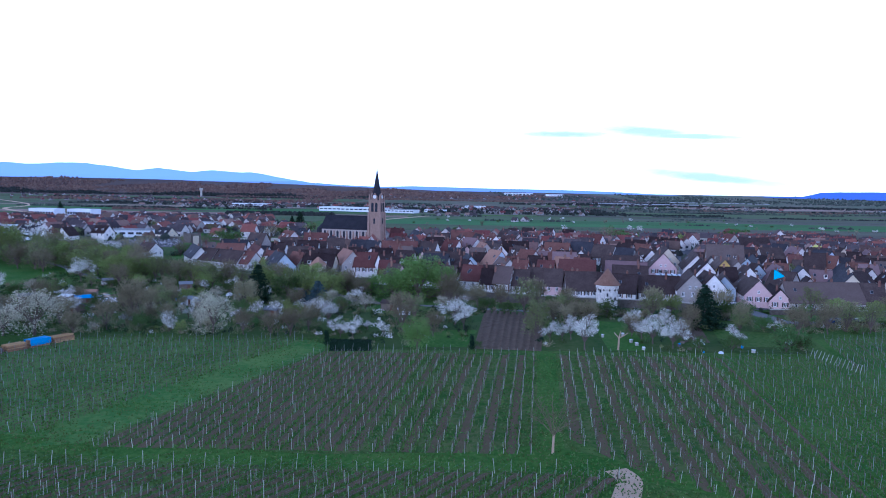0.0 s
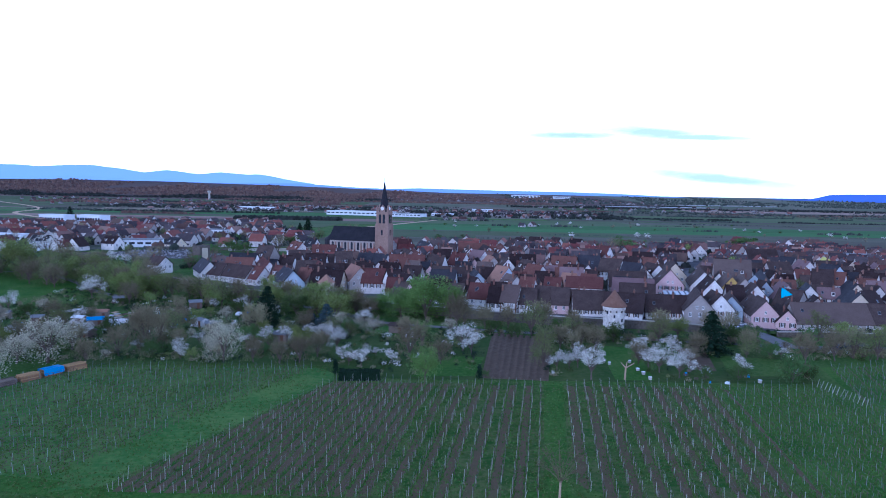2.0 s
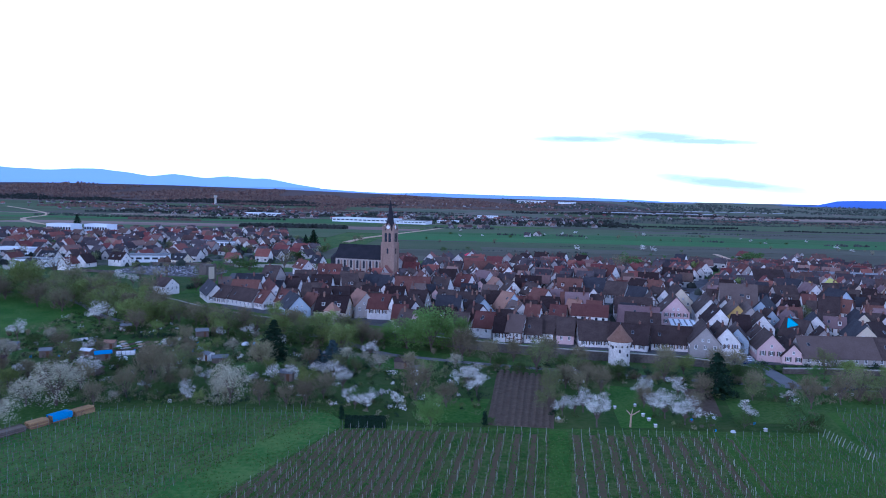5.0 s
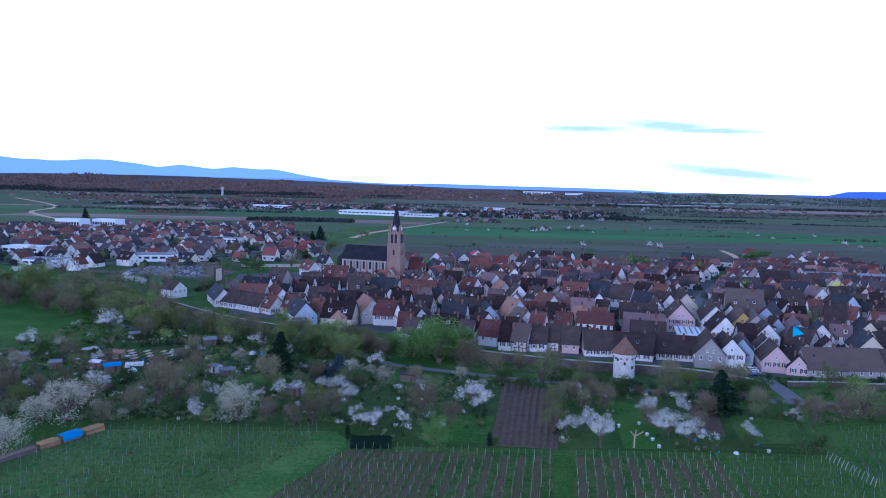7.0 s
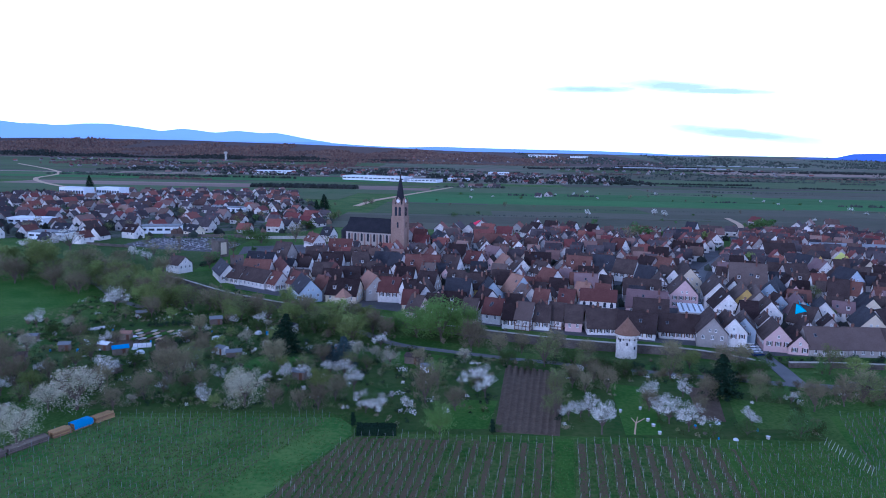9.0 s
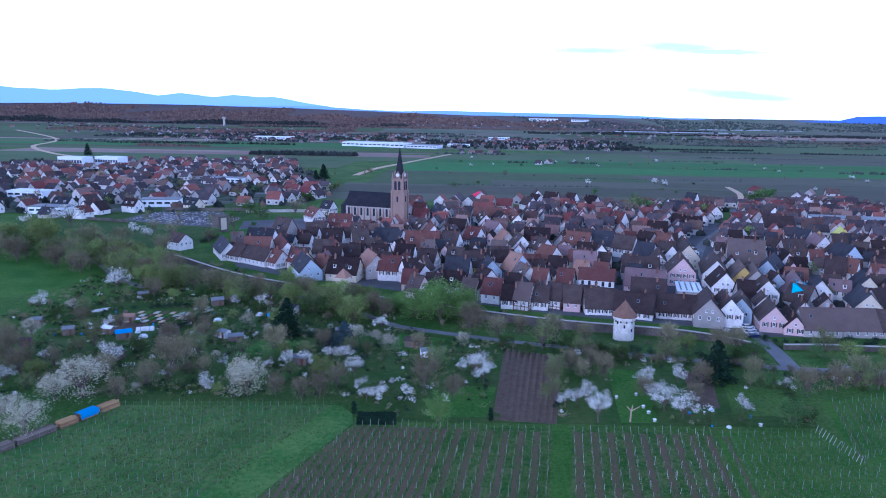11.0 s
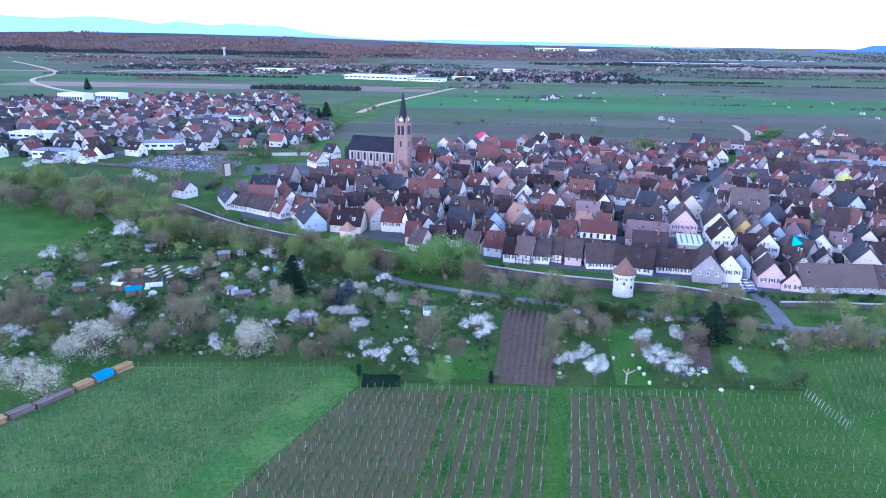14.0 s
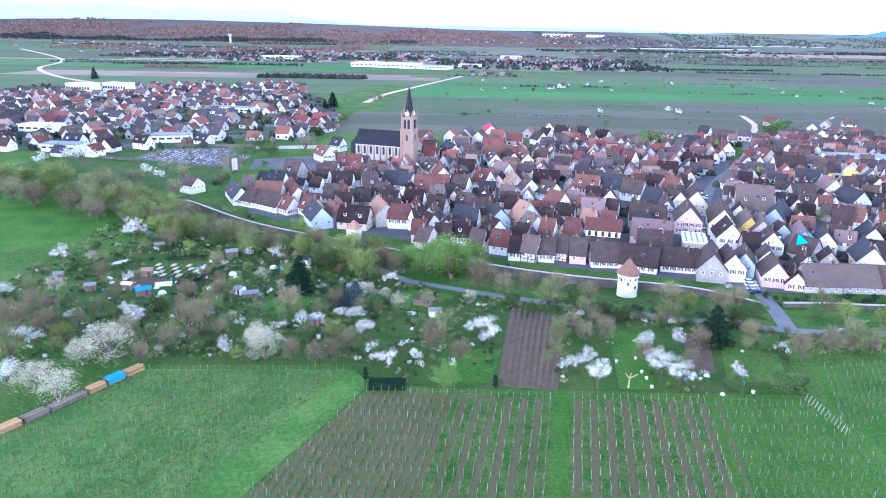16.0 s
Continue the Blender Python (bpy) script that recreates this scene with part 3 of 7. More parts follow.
# hedges and tree rows between the far fields
hedge_r = random.Random(17)
for k in range(46):
    y = 1500 * (1.9 ** hedge_r.random())
    x0 = hedge_r.uniform(-0.62, 0.6) * y
    if -600 < x0 < 350 and y < 2000:
        continue
    wood_belt("far_woods", x0, x0 + hedge_r.uniform(60, 420), y, hedge_r.uniform(4, 26), hedge_r.uniform(4.5, 9), hedge_r.choice((FAR_GREEN, FAR_DARK, FAR_WOOD)), 60 + k, "hedge and tree row between far fields", hedge_r.uniform(1.2, 3.0), hedge_r.uniform(-0.15, 0.15))
for x0, x1, y, high in ((60, 200, 1090, 5), (300, 430, 1200, 4), (430, 640, 1330, 4), (-60, 80, 1330, 6), (330, 380, 1000, 6), (500, 570, 960, 5), (-20, 130, 690, 3.5), (110, 300, 800, 2.5)):
    wood_belt("far_woods", x0, x1, y, 10, high, FAR_GREEN, int(x0 + y), "low hedge with bushes between fields", 1.4)

# water tower out on the plain
wt = thing("water_tower", pose(-945.8, 2747, ground_z(-945, 2747)), "pale concrete water tower on the plain", "tower")
b = Build()
b.ring([(4.5, -1), (3.6, 24)], 14)
part("shaft", b, COPING, wt)
b = Build()
b.ring([(3.6, 24), (6.6, 28), (6.6, 33), (5.0, 34.5)], 14)
part("tank", b, COPING, wt)

# ---- houses ----
def window_mesh(w, h, shutters):
    """One moulded window: proud frame and mullion, panes set back, shutters folded open beside it."""
    f, e = 0.09, 0.02
    xs = [(-w / 2, 1), (-w / 2 + f, 1), (-w / 2 + f + e, 0), (-f / 2 - e, 0), (-f / 2, 1), (f / 2, 1), (f / 2 + e, 0), (w / 2 - f - e, 0), (w / 2 - f, 1), (w / 2, 1)]
    if shutters:
        q = w * 0.5
        xs = [(-w / 2 - q, 2), (-w / 2 - e, 2)] + xs + [(w / 2 + e, 2), (w / 2 + q, 2)]
    zs = [(-h / 2 - 0.1, 1), (-h / 2 + f, 1), (-h / 2 + f + e, 0), (h / 2 - f - e, 0), (h / 2 - f, 1), (h / 2, 1)]
    b = Build()
    depth = {0: -0.03, 1: -0.09, 2: -0.06}
    n = len(xs)
    vs = [(x, depth[2 if a == 2 else max(a, c)], z) for z, c in zs for x, a in xs]
    for r in range(len(zs) - 1):
        for c in range(n - 1):
            pane = xs[c][1] == 0 and xs[c + 1][1] == 0 and zs[r][1] == 0 and zs[r + 1][1] == 0
            mat = 2 if xs[c][1] == 2 and xs[c + 1][1] == 2 else 1 if pane else 0
            b.f.append((r * n + c, r * n + c + 1, (r + 1) * n + c + 1, (r + 1) * n + c))
            b.m.append(mat)
    rim = list(range(n)) + [r * n + n - 1 for r in range(1, len(zs))] + [len(vs) - 2 - k for k in range(n - 1)] + [r * n for r in range(len(zs) - 2, 0, -1)]
    o = len(vs)
    vs += [(vs[i][0], 0.02, vs[i][2]) for i in rim]
    k = len(rim)
    for i in range(k):
        b.f.append((rim[(i + 1) % k], rim[i], o + i, o + (i + 1) % k))
        b.m.append(0)
    b.v = vs
    return b.mesh("window", [WHITE_PAINT, GLASS, SHUTTER])


WINDOWS = [window_mesh(0.95, 1.35, True), window_mesh(0.9, 1.3, False), window_mesh(1.5, 1.3, False), window_mesh(0.7, 0.9, False)]
pw = Build()
pw.box(0, -0.02, -0.68, 1.0, 0.08, 1.36, 0)
for k in (-0.21, 0.21):
    pw.box(k, -0.065, -0.58, 0.34, 0.02, 1.16, 1)
WINDOWS.append(pw.mesh("window", [WHITE_PAINT, GLASS]))
db = Build()
db.box(0, -0.03, 0, 1.1, 0.1, 2.1, 0)
db.box(0, -0.09, 0.1, 0.9, 0.05, 1.85, 1)
DOOR = db.mesh("door", [WHITE_PAINT, TIMBER])
gbd = Build()
gbd.box(0, -0.03, 0, 2.8, 0.1, 2.7, 0)
for k in (-0.9, 0, 0.9):
    gbd.box(k, -0.1, 0.05, 0.8, 0.05, 2.5, 0)
BARN_DOOR = gbd.mesh("barn_door", [OLD_WOOD])
cb = Build()
cb.box(0, 0, -1.0, 0.65, 0.5, 2.0, 0)
cb.box(0, 0, 1.0, 0.8, 0.65, 0.12, 1)
cb.tube((0, 0, 1.12), (0, 0, 1.4), 0.12, 0.1, 6, 0)
CHIMNEY = cb.mesh("chimney", [BRICK, STONE])
rb = Build()
rb.box(0, 0, 0, 0.85, 1.2, 0.1, 0)
rb.box(0, 0, 0.1, 0.68, 1.02, 0.03, 1)
ROOF_WINDOW = rb.mesh("roof_window", [GREY_METAL, GLASS])
dob = Build()
dob.box(0, 0, -0.6, 1.2, 1.6, 1.7, 0)
dob.box(0, -0.82, 0.0, 0.8, 0.06, 0.9, 1)
dob.add([(-0.8, -1.0, 1.05), (0.8, -1.0, 1.05), (0.8, 1.2, 1.25), (-0.8, 1.2, 1.25), (0, -1.0, 1.75), (0, 1.2, 1.75)], [(0, 4, 5, 3), (4, 1, 2, 5), (0, 1, 4), (2, 3, 5), (3, 2, 1, 0)], 2)
DORMERS = {k: dob.mesh("dormer", [WALLS["w"], GLASS, ROOFS[k]]) for k in ROOFS}
ROOF_WORDS = {"d": "dark brown tiled", "m": "weathered brown tiled", "r": "red tiled", "o": "orange tiled", "t": "tan-brown tiled", "p": "faded rose tiled", "k": "slate-grey", "y": "bright lime"}
WALL_WORDS = {"w": "white plastered", "c": "cream plastered", "p": "rose plastered", "b": "blue-painted", "y": "ochre yellow", "g": "grey plastered", "h": "half-timbered white"}
FAR_WALL = material("far_white_walls", (0.56, 0.53, 0.50), (0.34, 0.31, 0.29), 0.9, 0.2, 1.0, island=0.35)
FAR_ROOF_DARK = material("far_dark_roofs", (0.048, 0.040, 0.044), (0.085, 0.070, 0.073), 0.8, 0.3, 2.0, island=0.35)
FAR_ROOF_RED = material("far_red_roofs", (0.15, 0.052, 0.046), (0.20, 0.082, 0.070), 0.8, 0.3, 2.0, island=0.3)
FAR_ROOF_ROSE = material("far_faded_rose_roofs", (0.17, 0.105, 0.09), (0.23, 0.15, 0.125), 0.8, 0.3, 2.0, island=0.3)
FAR_ROOF_BROWN = material("far_brown_roofs", (0.070, 0.044, 0.038), (0.115, 0.075, 0.064), 0.8, 0.3, 2.0, island=0.3)
TAKEN = []
hr = random.Random(12)
SHELL = {}


def occupied(x, y, ang, L, s, slack=0.0):
    """Whether a house of that footprint would stand in another."""
    a = radians(ang)
    for k in (-0.5, 0, 0.5):
        px, py = x + math.cos(a) * L * k, y + math.sin(a) * L * k
        for qx, qy, r in TAKEN:
            if (px - qx) ** 2 + (py - qy) ** 2 < (s + r - slack) ** 2:
                return True
    return False


def take(x, y, ang, L, s):
    a = radians(ang)
    n = max(2, round(L / s))
    for i in range(n):
        k = (i + 0.5) / n - 0.5
        TAKEN.append((x + math.cos(a) * L * k, y + math.sin(a) * L * k, s))


def house(x, y, ang, L, s, eave, ridge, roof, wall, detail=2, group="old town houses", name="house", hip=0.0):
    """A gabled house: ridge along its own x axis, half width s."""
    take(x, y, ang, L, s)
    a = radians(ang)
    state = "with shuttered windows" if detail > 1 else "with a chimney"
    ob = thing(name, pose(x, y, ground_z(x, y), 0, 0, ang), "%s house with %s gable roof %s" % (WALL_WORDS[wall], ROOF_WORDS[roof], state), "house", group)
    h = L / 2
    b = Build()
    b.add([(-h, -s, -0.8), (h, -s, -0.8), (h, s, -0.8), (-h, s, -0.8), (-h, -s, eave), (h, -s, eave), (h, s, eave), (-h, s, eave), (-h, 0, ridge - 0.12), (h, 0, ridge - 0.12)],
          [(0, 1, 5, 4), (2, 3, 7, 6), (1, 2, 6, 9, 5), (3, 0, 4, 8, 7), (4, 5, 9, 8), (6, 7, 8, 9), (3, 2, 1, 0)])
    part("wall", b, WALLS[wall], ob)
    b = Build()
    o, g, th = 0.45, 0.35 if detail else 0.25, 0.2
    slope = (ridge - eave) / s
    for sy in (-1, 1):
        p = [(-h - g, sy * (s + o), eave - slope * o), (h + g, sy * (s + o), eave - slope * o), (h + g - hip, 0, ridge), (-h - g + hip, 0, ridge)]
        q = [(u, v, w + th) for u, v, w in p]
        fs = [(4, 5, 6, 7), (3, 2, 1, 0), (0, 1, 5, 4), (1, 2, 6, 5), (2, 3, 7, 6), (3, 0, 4, 7)]
        b.add(p + q, fs if sy < 0 else [f[::-1] for f in fs])
    b.box(0, 0, ridge + th - 0.1, L + 2 * g - 2 * hip, 0.3, 0.18)
    part("roof", b, ROOFS[roof], ob)
    if L > 5 and (detail or hr.random() < 0.6):
        part("chimney", CHIMNEY, None, ob, m=pose(hr.choice((-1, 1)) * h * hr.uniform(0.3, 0.75), hr.uniform(-0.3, 0.3) * s, ridge + 0.1))
    if detail > 1 and hr.random() < 0.6:
        for k in range(hr.choice((1, 1, 2))):
            sy = -1 if math.cos(a) > 0 else 1
            if abs(math.sin(a)) > 0.7:
                sy = hr.choice((-1, 1))
            v = hr.uniform(0.35, 0.65)
            m = pose(hr.uniform(-0.6, 0.6) * h, sy * s * v, ridge - (ridge - eave) * v + th + 0.02, -sy * math.degrees(math.atan(slope)), 0, 0)
            part("roof_window", ROOF_WINDOW, None, ob, m=m)
    if detail and L > 6.5 and hr.random() < 0.2:
        sy = -1 if math.cos(a) > 0 else 1
        for k in ((-0.25, 0.25) if L > 9 else (hr.uniform(-0.2, 0.2),)):
            v = hr.uniform(0.5, 0.62)
            part("dormer", DORMERS[roof], None, ob, m=pose(k * L, sy * s * v, ridge - (ridge - eave) * v - 0.35, 0, 0, 0 if sy < 0 else 180))
    # windows on the sides that look to the open country
    win = WINDOWS[0 if wall in "wcph" and detail > 1 and hr.random() < 0.7 else 1 if detail > 1 else 4]
    timber = Build()
    storeys = max(1, int((eave - 0.4) / 2.5))
    for nx, ny, length, rz, off in ((0, -1, L, 0, s), (1, 0, 2 * s, 90, h), (0, 1, L, 180, s), (-1, 0, 2 * s, -90, h)):
        wy = nx * math.sin(a) + ny * math.cos(a)
        if wy > 0.25:
            continue
        gable = nx != 0
        turn = pose(0, 0, 0, 0, 0, rz) @ Matrix.Translation((0, -off - 0.012, 0))
        n = max(1, int(length / (2.6 if detail > 1 else 3.6)))
        if detail < 1:
            n = min(n, 2)
        for st in range(storeys if detail else 1):
            z = eave - 1.25 - 2.6 * (storeys - 1 - st) if eave > 3 else 1.6
            for i in range(n):
                u = ((i + 0.5) / n - 0.5) * length * 0.92
                if st == 0 and storeys > 1 and i == n // 2 and detail > 1:
                    part("door", DOOR, None, ob, m=turn @ Matrix.Translation((u, 0, 0)))
                    continue
                if detail > 1 or hr.random() < 0.85:
                    part("window", win, None, ob, m=turn @ Matrix.Translation((u, 0, z)))
        if gable and detail and ridge - eave > 3:
            for u in ((-0.9, 0.9) if s > 4.4 else (0,)):
                part("window", WINDOWS[3], None, ob, m=turn @ Matrix.Translation((u, 0, eave + 1.0)))
        if wall == "h" and detail > 1:
            tt = lambda x0, z0, x1, z1: timber.add([(turn @ Vector(q)) for q in beam(x0, z0, x1, z1)], [(0, 1, 5, 4), (1, 2, 6, 5), (2, 3, 7, 6), (3, 0, 4, 7), (4, 5, 6, 7)])
            for z in (0.1, eave - 2.5, eave - 0.1):
                tt(-length / 2, z, length / 2, z)
            k = max(3, int(length / 1.3))
            for i in range(k + 1):
                u = (i / k - 0.5) * (length - 0.2)
                tt(u, 0.1, u, eave)
                if i < k and i % 2 == 0:
                    tt(u, eave - 2.5, u + length / k, eave - 0.1)
            if gable:
                for i in range(1, k):
                    u = (i / k - 0.5) * (length - 0.2)
                    tt(u, eave, u, eave + (ridge - eave) * (1 - abs(u) / s) - 0.2)
                tt(-s * 0.55, eave + (ridge - eave) * 0.42, s * 0.55, eave + (ridge - eave) * 0.42)
    if timber.v:
        part("timber_frame", timber, TIMBER, ob, "dark timber framing")
    return ob


VILLAGE_WALL = material("far_village_walls", (0.30, 0.28, 0.27), (0.20, 0.185, 0.18), 0.9, 0.1, 0.5, island=0.45)


def far_houses(name, places, label, wall=FAR_WALL):
    """Distant houses too many to count: walls, roofs and dark windows in one piece."""
    b = Build()
    mats = [wall, FAR_ROOF_DARK, FAR_ROOF_RED, GLASS, FAR_ROOF_ROSE, FAR_ROOF_BROWN]
    for x, y, ang, L, s, eave, ridge, red in places:
        at = pose(x, y, ground_z(x, y), 0, 0, ang)
        cover = 2 if red else (1, 5, 1, 4, 5, 1, 1)[int(x * 7 + y * 3) % 7]
        h = L / 2
        b.add([(-h, -s, -1), (h, -s, -1), (h, s, -1), (-h, s, -1), (-h, -s, eave), (h, -s, eave), (h, s, eave), (-h, s, eave), (-h, 0, ridge - 0.1), (h, 0, ridge - 0.1)],
              [(0, 1, 5, 4), (2, 3, 7, 6), (1, 2, 6, 9, 5), (3, 0, 4, 8, 7)], 0, at)
        for sy in (-1, 1):
            p = [(-h - 0.4, sy * (s + 0.5), eave - 0.4), (h + 0.4, sy * (s + 0.5), eave - 0.4), (h + 0.4, 0, ridge), (-h - 0.4, 0, ridge)]
            fs = [(4, 5, 6, 7), (3, 2, 1, 0), (0, 1, 5, 4), (1, 2, 6, 5), (3, 0, 4, 7)]
            b.add(p + [(u, v, w + 0.25) for u, v, w in p], fs if sy < 0 else [f[::-1] for f in fs], cover, at)
        for sy in (-1, 1):
            for u in (-0.3, 0.3):
                b.box(u * L, sy * (s + 0.02), 1.2, 1.6, 0.1, 1.3, 3, at)
        for sx in (-1, 1):
            b.box(sx * (h + 0.02), 0, 1.2, 0.1, 1.8, 1.3, 3, at)
        b.box(h * 0.4, 0.3, ridge - 0.6, 0.7, 0.6, 1.6, 2, at)
    return tagged(part(name, b, mats), label, "houses", kind="stuff")


def beam(x0, z0, x1, z1, w=0.11, d=0.05):
    dx, dz = x1 - x0, z1 - z0
    n = math.hypot(dx, dz) or 1
    px, pz = -dz / n * w, dx / n * w
    ring = [(x0 + px, z0 + pz), (x0 - px, z0 - pz), (x1 - px, z1 - pz), (x1 + px, z1 + pz)]
    return [(u, 0.02, v) for u, v in ring] + [(u, -d, v) for u, v in ring]


house(-111.8, 315.8, -61, 20.7, 4.0, 3.5, 8.0, "k", "w")
house(-103.0, 307.6, -31, 9.4, 4.0, 3.0, 7.5, "m", "w")
house(-92.3, 301.5, -34, 17.1, 4.0, 3.0, 7.5, "m", "w")
house(-82.5, 296.1, -41, 8.6, 4.0, 3.0, 7.5, "r", "w")
house(-96.7, 317.5, -5, 12.4, 4.5, 4.0, 9.0, "r", "w")
house(-112.1, 333.8, 21, 5.5, 4.0, 3.5, 8.0, "t", "g")
house(-101.6, 339.7, -11, 13.8, 4.5, 4.0, 9.0, "k", "w")
house(-96.2, 362.0, -15, 8.7, 8.0, 2.6, 11.0, "m", "g")
house(-86.2, 321.6, -67, 24.2, 3.8, 3.7, 8.0, "r", "w")
house(-79.3, 361.7, 6, 10.3, 4.5, 4.0, 9.0, "m", "c")
house(-70.8, 386.1, -1, 12.7, 5.0, 4.4, 10.0, "r", "w")
house(-92.2, 416.6, -54, 13.8, 4.0, 4.5, 9.0, "r", "w")
house(-90.6, 452.5, -28, 7.9, 4.0, 4.5, 9.0, "k", "w")
house(-66.9, 343.3, -2, 10.0, 5.0, 3.4, 9.0, "d", "w")
house(-52.2, 333.9, 16, 7.7, 7.0, 3.2, 11.0, "m", "g")
house(-66.3, 319.6, -1, 9.9, 5.0, 2.6, 8.0, "m", "w")
house(-53.7, 309.8, 6, 10.5, 4.0, 3.5, 8.0, "d", "w")
house(-62.1, 320.2, -65, 13.9, 4.0, 3.5, 8.0, "r", "w")
house(-71.6, 293.5, -43, 9.5, 4.0, 3.5, 8.0, "r", "c")
house(-65.8, 278.8, -64, 16.2, 4.5, 4.0, 9.0, "k", "b")
house(-58.6, 280.3, -42, 7.7, 4.5, 4.0, 9.0, "r", "g")
house(-49.5, 276.5, -11, 12.8, 5.0, 3.4, 9.0, "d", "c")
house(-39.6, 284.1, -67, 14.3, 4.5, 5.0, 10.0, "o", "g")
house(-31.4, 279.1, -7, 8.6, 4.5, 4.5, 9.5, "r", "w")
house(-23.3, 271.5, 27, 5.5, 4.2, 5.3, 10.0, "d", "w")
house(-18.3, 267.8, -54, 6.0, 4.0, 4.5, 9.0, "d", "w")
house(-21.7, 259.7, -5, 5.5, 4.0, 4.0, 8.5, "r", "c")
house(-18.3, 252.8, -32, 5.5, 4.5, 3.0, 8.0, "m", "p")
house(-12.2, 256.4, -10, 6.2, 4.0, 3.5, 8.0, "d", "w")
house(-4.9, 257.3, -12, 7.9, 4.0, 4.0, 8.5, "d", "w")
house(1.2, 249.6, -23, 5.5, 4.0, 3.5, 8.0, "m", "p")
house(4.7, 251.6, -48, 5.5, 3.5, 4.6, 8.5, "d", "w")
house(9.5, 248.3, -20, 6.8, 4.2, 3.8, 8.5, "r", "w")
house(15.2, 241.9, -12, 5.5, 4.0, 3.5, 8.0, "d", "w")
house(20.1, 240.8, -21, 5.5, 4.5, 4.0, 9.0, "t", "h")
house(25.7, 241.4, -9, 5.6, 4.2, 3.3, 8.0, "m", "w")
house(31.4, 243.4, -21, 5.5, 4.5, 3.5, 8.5, "m", "h")
house(36.7, 240.8, -9, 5.7, 4.5, 3.5, 8.5, "m", "p")
house(45.7, 237.8, -2, 10.6, 4.8, 2.6, 8.0, "m", "w")
house(57.1, 234.2, -19, 12.6, 4.8, 2.6, 8.0, "d", "w")
house(70.8, 234.7, -9, 13.1, 4.8, 2.6, 7.5, "m", "w")
house(79.9, 229.5, -104, 17.0, 4.6, 4.6, 9.8, "m", "g")
house(85.4, 228.3, -95, 11.8, 4.2, 4.9, 9.6, "m", "w")
house(92.2, 233.6, -108, 12.9, 3.5, 4.6, 8.5, "m", "b")
house(98.2, 223.5, -101, 11.4, 4.1, 4.0, 8.6, "m", "p")
house(104.2, 222.2, -102, 13.9, 3.2, 2.6, 6.2, "d", "p")
house(111.1, 219.7, -1, 11.5, 5.5, 2.6, 8.0, "t", "g")
house(123.1, 220.1, -1, 11.3, 5.5, 2.6, 8.0, "t", "g")
house(132.4, 219.0, -19, 6.8, 5.0, 2.6, 8.0, "m", "g")
house(53.6, 277.6, -22, 5.7, 4.5, 4.0, 9.0, "r", "w")
house(46.3, 279.6, -32, 5.5, 4.5, 4.0, 9.0, "o", "w")
house(50.0, 296.7, -7, 9.5, 5.0, 3.9, 9.5, "p", "h")
house(37.8, 265.0, -19, 6.0, 4.5, 4.0, 9.0, "r", "g")
house(28.2, 264.2, -22, 5.5, 4.5, 4.0, 9.0, "r", "w")
house(22.5, 270.8, -68, 9.0, 4.2, 4.3, 9.0, "t", "w")
house(19.9, 282.3, -57, 7.5, 5.5, 4.8, 11.0, "o", "b")
house(9.1, 282.2, -81, 11.2, 4.0, 4.5, 9.0, "k", "b")
house(2.6, 294.1, -8, 8.6, 5.0, 3.4, 9.0, "m", "y")
house(-3.8, 279.4, -11, 9.9, 6.0, 2.8, 9.5, "k", "w")
house(7.0, 263.1, -62, 8.0, 4.2, 4.3, 9.0, "d", "w")
house(-26.0, 336.1, -3, 8.3, 6.5, 2.7, 10.0, "r", "g")
house(-17.4, 335.7, -4, 7.7, 5.5, 3.8, 10.0, "r", "w")
house(-8.0, 336.7, -21, 8.6, 5.0, 4.4, 10.0, "m", "w")
house(-18.1, 318.3, -17, 6.1, 4.5, 4.0, 9.0, "t", "g")
house(-42.6, 345.6, -16, 7.4, 5.0, 3.9, 9.5, "k", "w")
house(-35.1, 342.9, -27, 7.6, 5.0, 3.9, 9.5, "k", "w")
house(-38.7, 305.9, -10, 7.9, 4.5, 4.0, 9.0, "d", "w")
house(-27.5, 307.0, -10, 8.1, 4.5, 4.0, 9.0, "d", "w")
house(-16.9, 296.8, -18, 7.9, 4.5, 4.0, 9.0, "d", "g")
house(-29.7, 436.3, -9, 7.9, 6.0, 3.8, 10.5, "r", "w")
house(-19.4, 369.4, -80, 23.3, 4.2, 4.3, 9.0, "r", "w")
house(-24.7, 379.0, -68, 13.6, 4.2, 4.3, 9.0, "m", "g")
house(-11.3, 454.5, 36, 9.3, 4.5, 4.5, 9.5, "t", "w")
house(-16.9, 439.6, -72, 21.3, 4.0, 4.5, 9.0, "k", "w")
house(-2.8, 412.4, -6, 8.7, 5.0, 3.4, 9.0, "m", "w")
house(-5.6, 382.7, -14, 9.6, 5.0, 3.4, 9.0, "d", "g")
house(3.3, 350.9, -37, 8.2, 4.8, 4.6, 10.0, "r", "w")
house(12.3, 433.1, -7, 16.8, 4.5, 4.0, 9.0, "r", "w")
house(9.9, 413.1, -86, 20.7, 4.0, 4.0, 8.5, "m", "w")
house(19.6, 413.2, -80, 17.0, 4.0, 4.5, 9.0, "d", "h")
house(28.3, 414.4, -87, 24.6, 4.0, 4.5, 9.0, "r", "w")
house(13.8, 374.1, -56, 10.7, 5.0, 3.9, 9.5, "p", "w")
house(18.6, 347.7, -76, 11.0, 4.0, 4.5, 9.0, "o", "g")
house(24.6, 342.3, -79, 17.3, 4.5, 4.0, 9.0, "m", "w")
house(35.3, 355.3, -7, 12.8, 5.0, 3.9, 9.5, "d", "g")
house(35.1, 330.4, -61, 9.4, 4.5, 4.0, 9.0, "m", "w")
